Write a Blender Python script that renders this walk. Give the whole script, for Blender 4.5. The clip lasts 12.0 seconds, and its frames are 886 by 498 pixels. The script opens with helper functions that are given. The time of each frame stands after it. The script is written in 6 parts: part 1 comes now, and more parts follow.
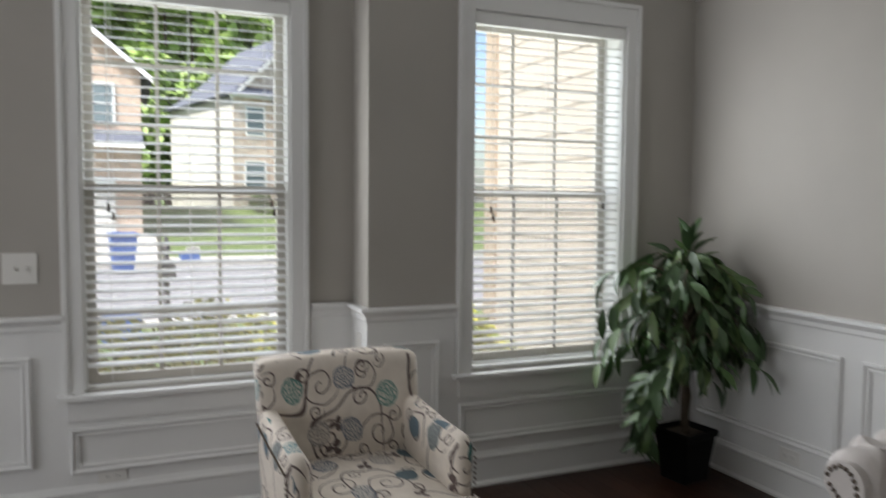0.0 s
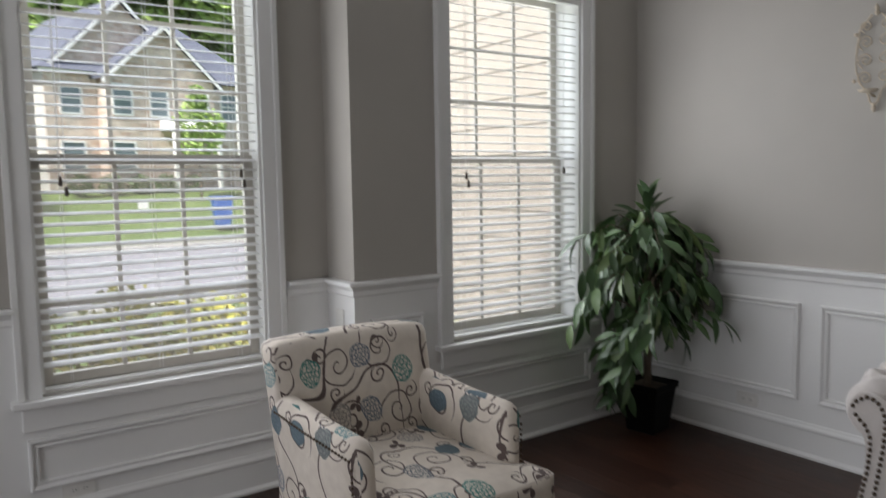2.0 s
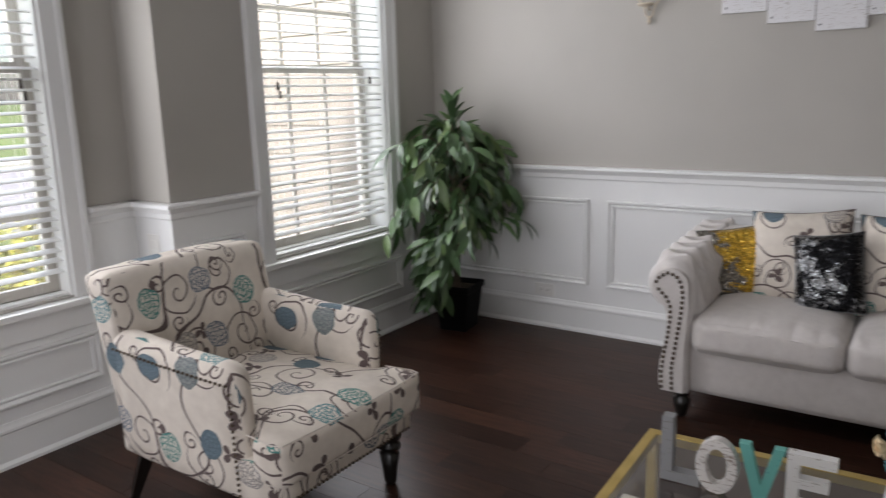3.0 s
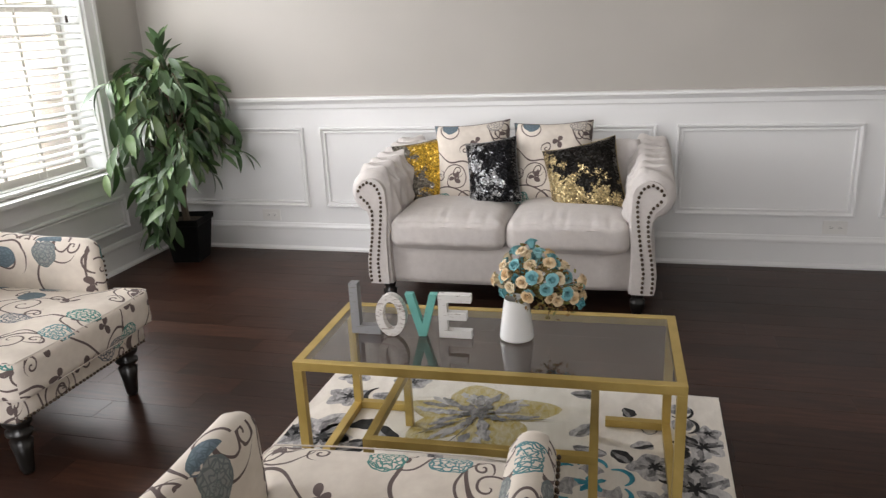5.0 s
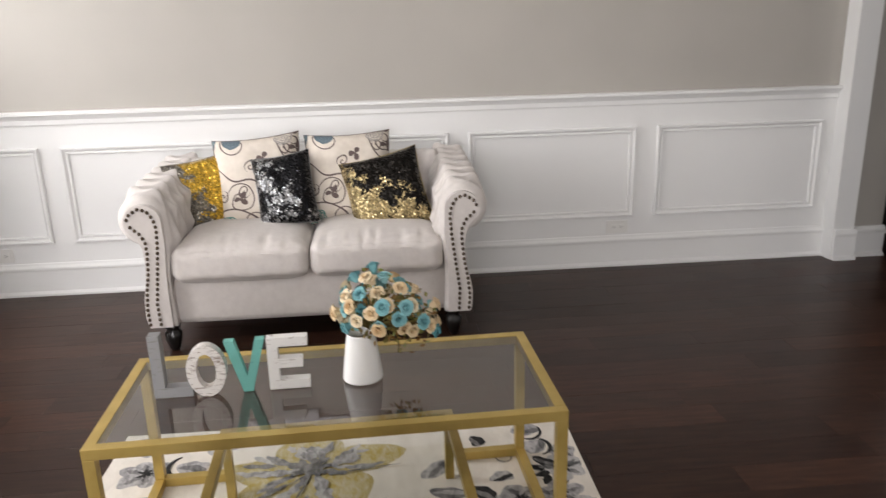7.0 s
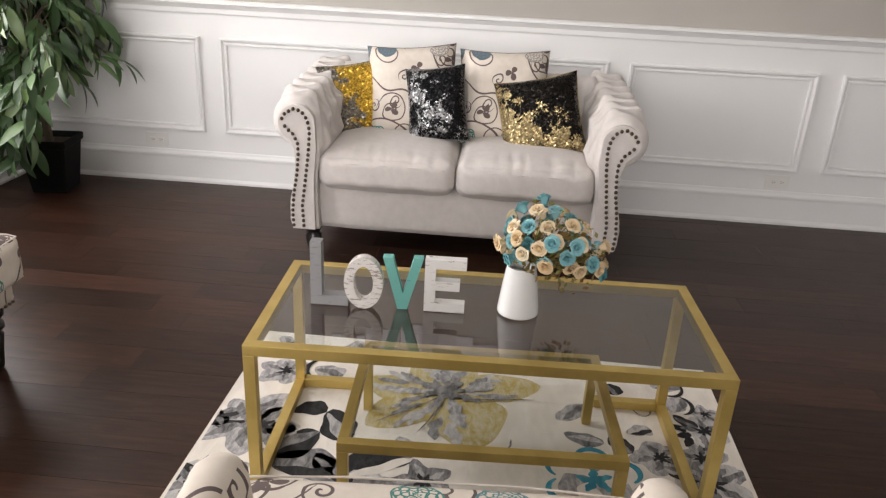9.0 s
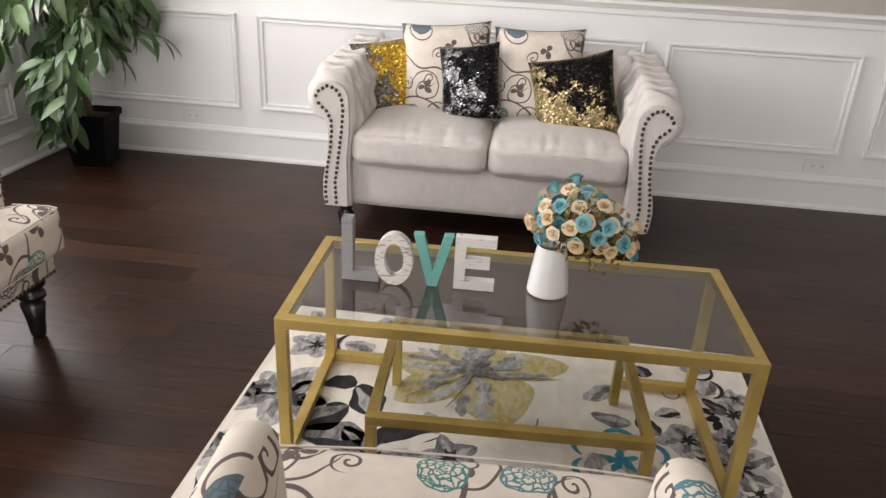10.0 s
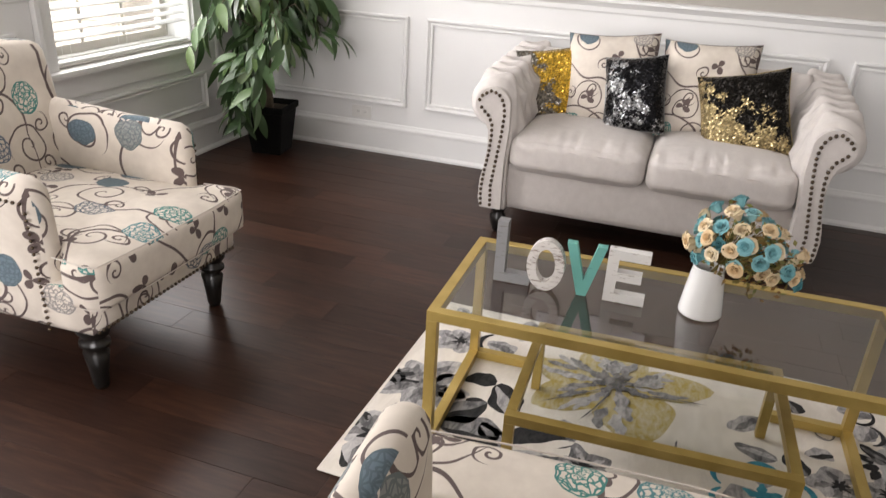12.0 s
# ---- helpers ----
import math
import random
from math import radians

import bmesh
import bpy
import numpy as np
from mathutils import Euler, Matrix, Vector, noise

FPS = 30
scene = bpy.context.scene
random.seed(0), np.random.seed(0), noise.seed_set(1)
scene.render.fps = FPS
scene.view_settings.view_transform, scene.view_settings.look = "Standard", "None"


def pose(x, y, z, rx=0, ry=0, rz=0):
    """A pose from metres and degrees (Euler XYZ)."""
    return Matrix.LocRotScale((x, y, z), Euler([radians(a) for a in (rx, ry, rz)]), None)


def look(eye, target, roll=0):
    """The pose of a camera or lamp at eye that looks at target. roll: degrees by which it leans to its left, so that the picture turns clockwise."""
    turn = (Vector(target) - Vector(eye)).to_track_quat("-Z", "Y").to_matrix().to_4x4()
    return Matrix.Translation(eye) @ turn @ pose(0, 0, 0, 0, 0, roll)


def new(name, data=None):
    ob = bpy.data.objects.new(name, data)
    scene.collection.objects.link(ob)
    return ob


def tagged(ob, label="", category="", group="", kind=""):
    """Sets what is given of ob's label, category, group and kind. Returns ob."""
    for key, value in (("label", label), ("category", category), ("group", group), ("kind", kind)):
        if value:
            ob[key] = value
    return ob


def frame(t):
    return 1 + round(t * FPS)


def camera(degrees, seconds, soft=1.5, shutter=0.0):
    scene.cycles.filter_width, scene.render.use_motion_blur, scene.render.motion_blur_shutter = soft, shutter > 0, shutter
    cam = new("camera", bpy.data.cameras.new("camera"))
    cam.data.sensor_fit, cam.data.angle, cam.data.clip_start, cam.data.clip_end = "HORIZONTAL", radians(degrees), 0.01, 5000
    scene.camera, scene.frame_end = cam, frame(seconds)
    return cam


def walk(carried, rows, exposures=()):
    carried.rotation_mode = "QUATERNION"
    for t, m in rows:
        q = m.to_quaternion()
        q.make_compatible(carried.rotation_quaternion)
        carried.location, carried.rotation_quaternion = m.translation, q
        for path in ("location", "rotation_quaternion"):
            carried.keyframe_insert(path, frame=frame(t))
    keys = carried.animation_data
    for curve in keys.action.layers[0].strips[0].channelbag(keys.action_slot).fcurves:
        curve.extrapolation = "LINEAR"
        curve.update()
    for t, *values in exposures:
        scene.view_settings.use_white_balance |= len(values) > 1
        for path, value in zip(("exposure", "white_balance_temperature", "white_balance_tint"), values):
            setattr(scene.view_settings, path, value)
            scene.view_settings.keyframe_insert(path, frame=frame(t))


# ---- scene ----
# camera and walk
cam = camera(61.8, 12.0, 1.3, 0.35)
PATH = [
    (0, (0.3, 0.635, 1.475), (1.084, 2.47, 1.348), 0.5),
    (0.5, (0.242, 0.679, 1.517), (0.824, 2.59, 1.605), -1.1),
    (1, (0.11, 0.809, 1.52), (0.698, 2.717, 1.643), -2.1),
    (1.5, (-0.027, 0.964, 1.479), (0.863, 2.755, 1.469), -2.3),
    (2, (-0.277, 1.095, 1.42), (0.894, 2.705, 1.233), -0.9),
    (2.5, (-0.418, 1.185, 1.399), (0.971, 2.572, 1.017), -1.9),
    (3, (-0.529, 1.362, 1.385), (1.084, 2.471, 0.971), -1.6),
    (3.5, (-0.705, 1.329, 1.37), (1.078, 2.131, 0.949), 0.4),
    (3.7, (-0.797, 1.274, 1.362), (1.008, 2.004, 0.904), 0.6),
    (5.3, (-0.861, 1.018, 1.359), (0.991, 1.471, 0.754), -3.0),
    (5.5, (-0.844, 1.052, 1.356), (1.021, 1.451, 0.753), -2.7),
    (6, (-0.802, 1.118, 1.348), (1.107, 1.265, 0.769), -4.4),
    (6.5, (-0.718, 1.188, 1.308), (1.173, 0.963, 0.696), -1.0),
    (7, (-0.574, 1.296, 1.294), (1.338, 1.136, 0.729), -1.5),
    (7.5, (-0.5, 1.424, 1.28), (1.422, 1.387, 0.725), 1.5),
    (7.7, (-0.494, 1.45, 1.272), (1.396, 1.462, 0.618), 1.6),
    (9.5, (-0.474, 1.455, 1.284), (1.364, 1.598, 0.506), 3.1),
    (10, (-0.484, 1.452, 1.279), (1.33, 1.65, 0.461), 3.0),
    (10.5, (-0.492, 1.472, 1.272), (1.299, 1.801, 0.444), 2.9),
    (11, (-0.519, 1.477, 1.291), (1.276, 1.912, 0.524), 3.0),
    (11.5, (-0.531, 1.474, 1.304), (1.251, 1.997, 0.561), 3.5),
    (12, (-0.535, 1.472, 1.297), (1.195, 2.04, 0.47), 3.3),
]
EXPOSURES = [(0, 1.0, 6550, 13), (0.5, 0.64, 6550, 13), (1.0, 0.5, 6550, 13), (1.5, 0.78, 6530, 13), (2.0, 0.86, 6500, 15), (2.5, 1.16, 6450, 17), (3.0, 1.35, 6500, 17), (3.5, 1.64, 6600, 17), (5.5, 2.17, 6800, 16), (7.0, 2.34, 6900, 17), (9.5, 2.30, 7000, 18), (12, 2.27, 7000, 18)]
walk(cam, [(t, look(eye, target, roll)) for t, eye, target, roll in PATH], EXPOSURES)

# world, sun
world = bpy.data.worlds.new("sky")
scene.world = world
world.use_nodes = True
wn = world.node_tree
sky = wn.nodes.new("ShaderNodeTexSky")
sky.sky_type = 'NISHITA'
sky.sun_disc = False
sky.sun_elevation, sky.sun_rotation = radians(52), radians(240)
sky.dust_density = 3.0
wn.nodes["Background"].inputs["Strength"].default_value = 0.15
wn.links.new(sky.outputs[0], wn.nodes["Background"].inputs["Color"])
sun = new("sun", bpy.data.lights.new("sun", 'SUN'))
sun.data.energy, sun.data.angle, sun.data.color = 4.9, radians(6), (1.0, 0.96, 0.9)
sun.matrix_world = look((-24, -14, 36), (0, 0, 0))


# ---- materials ----
def material(name, base, rough=0.6, metal=0.0, spec=0.5):
    m = bpy.data.materials.new(name)
    m.use_nodes = True
    b = m.node_tree.nodes["Principled BSDF"]
    b.inputs["Base Color"].default_value = (*base, 1)
    b.inputs["Roughness"].default_value = rough
    b.inputs["Metallic"].default_value = metal
    b.inputs["Specular IOR Level"].default_value = spec
    return m


def node(m, kind, **inputs):
    n = m.node_tree.nodes.new(kind)
    for key, value in inputs.items():
        n.inputs[key.replace("_", " ")].default_value = value
    return n


def link(m, a, b):
    m.node_tree.links.new(a, b)


def bsdf(m):
    return m.node_tree.nodes["Principled BSDF"]


def coords(m, kind="Object"):
    return m.node_tree.nodes.new("ShaderNodeTexCoord").outputs[kind]


def math_node(m, op, a, b=None, c=None):
    n = m.node_tree.nodes.new("ShaderNodeMath")
    n.operation = op
    for i, v in enumerate((a, b, c)):
        if v is None:
            continue
        if isinstance(v, (int, float)):
            n.inputs[i].default_value = v
        else:
            link(m, v, n.inputs[i])
    return n.outputs[0]


def ramp(m, fac, stops):
    n = m.node_tree.nodes.new("ShaderNodeValToRGB")
    while len(n.color_ramp.elements) < len(stops):
        n.color_ramp.elements.new(0.5)
    for e, (p, col) in zip(n.color_ramp.elements, stops):
        e.position, e.color = p, (*col, 1)
    link(m, fac, n.inputs[0])
    return n.outputs[0]


def mix(m, fac, a, b, mode='MIX'):
    n = m.node_tree.nodes.new("ShaderNodeMix")
    n.data_type, n.blend_type = 'RGBA', mode
    for v, s in ((fac, n.inputs[0]), (a, n.inputs[6]), (b, n.inputs[7])):
        if isinstance(v, (int, float)):
            s.default_value = v
        elif isinstance(v, tuple):
            s.default_value = (*v, 1)
        else:
            link(m, v, s)
    return n.outputs[2]


def noise_tex(m, vec, scale, detail=4.0, rough=0.55, distort=0.0):
    n = node(m, "ShaderNodeTexNoise", Scale=scale, Detail=detail, Roughness=rough, Distortion=distort)
    link(m, vec, n.inputs["Vector"])
    return n.outputs["Fac"]


def bump(m, height, strength=0.2, distance=0.002):
    n = node(m, "ShaderNodeBump", Strength=strength, Distance=distance)
    link(m, height, n.inputs["Height"])
    link(m, n.outputs[0], bsdf(m).inputs["Normal"])


def painted(name, base, rough=0.5, grain=90.0, vary=0.06, strength=0.12):
    """Rolled or brushed paint: faint mottling and roller texture."""
    m = material(name, base, rough)
    v = coords(m)
    big = noise_tex(m, v, 1.3, 3)
    fine = noise_tex(m, v, grain, 3)
    dark = tuple(c * (1 - vary) for c in base)
    light = tuple(min(1, c * (1 + vary * 0.6)) for c in base)
    link(m, ramp(m, big, [(0.3, dark), (0.7, light)]), bsdf(m).inputs["Base Color"])
    bump(m, fine, strength, 0.001)
    return m


WALL = painted("warm_grey_wall_paint", (0.41, 0.388, 0.352), 0.75, 140)
WHITE = painted("white_trim_paint", (0.76, 0.76, 0.75), 0.35, 60, 0.03, 0.05)
CEIL = painted("white_ceiling_paint", (0.78, 0.77, 0.74), 0.85, 120)
VINYL = painted("white_vinyl", (0.82, 0.82, 0.80), 0.4, 40, 0.03, 0.04)
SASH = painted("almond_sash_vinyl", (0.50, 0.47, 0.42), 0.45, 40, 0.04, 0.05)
DARK_PAINT = painted("dark_espresso_cabinet", (0.018, 0.014, 0.012), 0.35, 60, 0.2)


def wood_floor():
    m = material("dark_walnut_planks", (0.04, 0.02, 0.013), 0.28, 0.0, 0.2)
    v = coords(m)
    info = m.node_tree.nodes.new("ShaderNodeObjectInfo")
    off = m.node_tree.nodes.new("ShaderNodeVectorMath")
    off.operation = 'MULTIPLY_ADD'
    link(m, v, off.inputs[0])
    off.inputs[1].default_value = (11, 1.1, 4)
    sc = m.node_tree.nodes.new("ShaderNodeCombineXYZ")
    link(m, math_node(m, 'MULTIPLY', info.outputs["Random"], 57.0), sc.inputs[1])
    link(m, math_node(m, 'MULTIPLY', info.outputs["Random"], 31.0), sc.inputs[0])
    link(m, sc.outputs[0], off.inputs[2])
    grain = noise_tex(m, off.outputs[0], 5.0, 8, 0.62, 0.6)
    scrape = noise_tex(m, v, 2.2, 2)
    col = ramp(m, grain, [(0.25, (0.018, 0.0086, 0.0060)), (0.5, (0.036, 0.0162, 0.0108)), (0.78, (0.060, 0.0285, 0.0178))])
    tone = ramp(m, info.outputs["Random"], [(0.0, (0.72, 0.70, 0.70)), (0.5, (1.0, 1.0, 1.0)), (0.86, (1.15, 1.10, 1.05)), (1.0, (1.36, 1.26, 1.18))])
    link(m, mix(m, 1.0, col, tone, 'MULTIPLY'), bsdf(m).inputs["Base Color"])
    link(m, ramp(m, scrape, [(0.3, (0.30, 0.30, 0.30)), (0.75, (0.40, 0.40, 0.40))]), bsdf(m).inputs["Roughness"])
    bump(m, math_node(m, 'ADD', grain, math_node(m, 'MULTIPLY', scrape, 0.8)), 0.035, 0.001)
    return m


FLOORWOOD = wood_floor()
JOINT = material("floor_joint_shadow_gap", (0.006, 0.004, 0.003), 0.8)


def gold_metal():
    m = material("brushed_gold_paint", (0.52, 0.37, 0.11), 0.38, 0.55)
    v = coords(m)
    link(m, ramp(m, noise_tex(m, v, 9, 4), [(0.3, (0.44, 0.31, 0.085)), (0.7, (0.58, 0.42, 0.14))]), bsdf(m).inputs["Base Color"])
    bump(m, noise_tex(m, v, 220, 2), 0.08, 0.0005)
    return m


GOLD = gold_metal()


def glass(name, tint=(1, 1, 1), rough=0.0):
    m = material(name, tint, rough)
    b = bsdf(m)
    b.inputs["Transmission Weight"].default_value = 1.0
    b.inputs["IOR"].default_value = 1.45
    return m


def thin_glass(name, tint, gloss):
    """A thin pane: see-through with a mirror sheen, no refraction."""
    m = bpy.data.materials.new(name)
    m.use_nodes = True
    t = m.node_tree
    t.nodes.remove(t.nodes["Principled BSDF"])
    out = t.nodes["Material Output"]
    clear = t.nodes.new("ShaderNodeBsdfTransparent")
    clear.inputs[0].default_value = (*tint, 1)
    shine = t.nodes.new("ShaderNodeBsdfGlossy")
    shine.inputs["Roughness"].default_value = 0.02
    fres = t.nodes.new("ShaderNodeFresnel")
    fres.inputs[0].default_value = gloss
    mx = t.nodes.new("ShaderNodeMixShader")
    t.links.new(fres.outputs[0], mx.inputs[0])
    t.links.new(clear.outputs[0], mx.inputs[1])
    t.links.new(shine.outputs[0], mx.inputs[2])
    t.links.new(mx.outputs[0], out.inputs[0])
    return m


def clear_body(name, tint):
    m = bpy.data.materials.new(name)
    m.use_nodes = True
    t = m.node_tree
    t.nodes.remove(t.nodes["Principled BSDF"])
    clear = t.nodes.new("ShaderNodeBsdfTransparent")
    clear.inputs[0].default_value = (*tint, 1)
    t.links.new(clear.outputs[0], t.nodes["Material Output"].inputs[0])
    return m


GLASS_BODY = clear_body("clear_glass_body", (0.97, 0.99, 0.98))
PANE = thin_glass("window_glass", (0.94, 0.96, 0.95), 1.45)
TABLE_GLASS = thin_glass("clear_table_glass", (0.87, 0.89, 0.885), 2.6)
LOW_GLASS = thin_glass("clear_low_table_glass", (0.985, 0.99, 0.985), 1.5)


def screen_mesh():
    m = bpy.data.materials.new("insect_screen_mesh")
    m.use_nodes = True
    t = m.node_tree
    b = t.nodes["Principled BSDF"]
    b.inputs["Base Color"].default_value = (0.56, 0.46, 0.44, 1)
    b.inputs["Roughness"].default_value = 0.7
    clear = t.nodes.new("ShaderNodeBsdfTransparent")
    mx = t.nodes.new("ShaderNodeMixShader")
    mx.inputs[0].default_value = 0.34
    t.links.new(clear.outputs[0], mx.inputs[1])
    t.links.new(b.outputs[0], mx.inputs[2])
    t.links.new(mx.outputs[0], t.nodes["Material Output"].inputs[0])
    return m


SCREEN = screen_mesh()


def linen():
    m = material("light_grey_linen", (0.60, 0.56, 0.53), 0.9)
    v = coords(m)
    weave = noise_tex(m, v, 420, 2)
    slub = noise_tex(m, v, 30, 5, 0.6)
    link(m, ramp(m, math_node(m, 'ADD', math_node(m, 'MULTIPLY', weave, 0.5), math_node(m, 'MULTIPLY', slub, 0.5)),
                 [(0.3, (0.54, 0.50, 0.475)), (0.7, (0.66, 0.62, 0.59))]), bsdf(m).inputs["Base Color"])
    bsdf(m).inputs["Sheen Weight"].default_value = 0.15
    bump(m, weave, 0.3, 0.001)
    return m


LINEN = linen()


def floral_fabric():
    """Cream cotton printed with brown scrolls, leaves and teal, blue and grey blossoms. UV in metres."""
    m = material("cream_floral_fabric", (0.66, 0.58, 0.48), 0.9)
    uv = coords(m, "UV")
    wob = node(m, "ShaderNodeTexNoise", Scale=9.0, Detail=1.0)
    link(m, uv, wob.inputs["Vector"])
    warp = m.node_tree.nodes.new("ShaderNodeVectorMath")
    warp.operation = 'MULTIPLY_ADD'
    link(m, wob.outputs["Color"], warp.inputs[0])
    warp.inputs[1].default_value = (0.035, 0.035, 0)
    link(m, uv, warp.inputs[2])

    def cells(scale, offset, jitter=0.75):
        mp = m.node_tree.nodes.new("ShaderNodeVectorMath")
        mp.operation = 'ADD'
        link(m, warp.outputs[0], mp.inputs[0])
        mp.inputs[1].default_value = (*offset, 0)
        vo = m.node_tree.nodes.new("ShaderNodeTexVoronoi")
        vo.voronoi_dimensions = '2D'
        vo.inputs["Scale"].default_value = scale
        vo.inputs["Randomness"].default_value = jitter
        link(m, mp.outputs[0], vo.inputs["Vector"])
        d = m.node_tree.nodes.new("ShaderNodeVectorMath")
        d.operation = 'MULTIPLY_ADD'
        link(m, vo.outputs["Position"], d.inputs[0])
        d.inputs[1].default_value = (-1, -1, 0)
        link(m, mp.outputs[0], d.inputs[2])
        s = m.node_tree.nodes.new("ShaderNodeSeparateXYZ")
        link(m, d.outputs[0], s.inputs[0])
        r = m.node_tree.nodes.new("ShaderNodeVectorMath")
        r.operation = 'LENGTH'
        link(m, d.outputs[0], r.inputs[0])
        a = math_node(m, 'ARCTAN2', s.outputs[1], s.outputs[0])
        sc = m.node_tree.nodes.new("ShaderNodeSeparateColor")
        link(m, vo.outputs["Color"], sc.inputs[0])
        return r.outputs["Value"], a, sc.outputs[0], sc.outputs[1]

    # scrolls: a spiral in each cell, opening into a stem
    def scrolls(scale, offset, reach, pitch):
        r, a, rnd, rnd2 = cells(scale, offset, 0.6)
        turn = math_node(m, 'ADD', math_node(m, 'DIVIDE', a, 2 * math.pi), math_node(m, 'MULTIPLY', rnd, 3.0))
        hand = math_node(m, 'SUBTRACT', math_node(m, 'MULTIPLY', math_node(m, 'GREATER_THAN', rnd2, 0.5), 2.0), 1.0)
        ph = math_node(m, 'FRACT', math_node(m, 'ADD', math_node(m, 'MULTIPLY', r, pitch), math_node(m, 'MULTIPLY', turn, hand)))
        line = math_node(m, 'LESS_THAN', math_node(m, 'ABSOLUTE', math_node(m, 'SUBTRACT', ph, 0.5)), 0.0031 * pitch)
        return math_node(m, 'MULTIPLY', line, math_node(m, 'LESS_THAN', r, reach))
    scroll = math_node(m, 'MAXIMUM', scrolls(4.7, (0, 0), 0.078, 23.0), scrolls(6.2, (0.37, 0.11), 0.030, 48.0))
    # stems wander between the scrolls
    stem_n = noise_tex(m, uv, 3.4, 0.3, 0.4)
    stem = math_node(m, 'LESS_THAN', math_node(m, 'ABSOLUTE', math_node(m, 'SUBTRACT', stem_n, 0.5)), 0.0075)
    # leaf sprigs
    r3, a3, q3, _ = cells(7.6, (0.31, 0.17))
    leaf = math_node(m, 'LESS_THAN', r3, math_node(m, 'MULTIPLY', math_node(m, 'ABSOLUTE', math_node(m, 'SINE', math_node(m, 'MULTIPLY', a3, 1.5))), 0.032))
    leaf = math_node(m, 'MULTIPLY', leaf, math_node(m, 'GREATER_THAN', q3, 0.58))
    brown = math_node(m, 'MAXIMUM', math_node(m, 'MAXIMUM', scroll, stem), leaf)
    # blossoms: drawn in line, a few filled
    r2, a2, pick, pick2 = cells(5.4, (0.53, 0.71))
    edge = math_node(m, 'ADD', 0.034, math_node(m, 'MULTIPLY', noise_tex(m, uv, 20, 2), 0.019))
    disc = math_node(m, 'LESS_THAN', r2, edge)
    disc = math_node(m, 'MULTIPLY', disc, math_node(m, 'GREATER_THAN', pick2, 0.12))
    vein = m.node_tree.nodes.new("ShaderNodeTexVoronoi")
    vein.voronoi_dimensions, vein.feature = '2D', 'DISTANCE_TO_EDGE'
    vein.inputs["Scale"].default_value = 62.0
    link(m, warp.outputs[0], vein.inputs["Vector"])
    outline = math_node(m, 'GREATER_THAN', r2, math_node(m, 'SUBTRACT', edge, 0.0035))
    ringn = math_node(m, 'FRACT', math_node(m, 'ADD', math_node(m, 'MULTIPLY', r2, 70.0), math_node(m, 'MULTIPLY', math_node(m, 'SINE', math_node(m, 'MULTIPLY', a2, 8.0)), 0.22)))
    ring = math_node(m, 'LESS_THAN', math_node(m, 'ABSOLUTE', math_node(m, 'SUBTRACT', ringn, 0.5)), 0.14)
    rim = math_node(m, 'MAXIMUM', math_node(m, 'MAXIMUM', outline, math_node(m, 'LESS_THAN', vein.outputs["Distance"], 0.09)), ring)
    hue = ramp(m, pick, [(0.0, (0.05, 0.21, 0.19)), (0.25, (0.13, 0.16, 0.21)), (0.5, (0.08, 0.22, 0.24)), (0.66, (0.28, 0.26, 0.25)), (0.84, (0.11, 0.13, 0.16))])
    hue.node.color_ramp.interpolation = 'CONSTANT'
    cream = ramp(m, noise_tex(m, uv, 25, 4), [(0.3, (0.62, 0.555, 0.485)), (0.7, (0.70, 0.635, 0.555))])
    solid = mix(m, math_node(m, 'MULTIPLY', noise_tex(m, uv, 60, 3), 0.5), hue, (0.14, 0.26, 0.26))
    fill = mix(m, math_node(m, 'GREATER_THAN', pick2, 0.80), mix(m, rim, cream, hue), mix(m, math_node(m, 'MULTIPLY', rim, 0.55), solid, (0.06, 0.09, 0.10)))
    body = mix(m, brown, cream, (0.12, 0.088, 0.082))
    link(m, mix(m, disc, body, fill), bsdf(m).inputs["Base Color"])
    bump(m, noise_tex(m, uv, 500, 2), 0.3, 0.001)
    return m


FLORAL = floral_fabric()


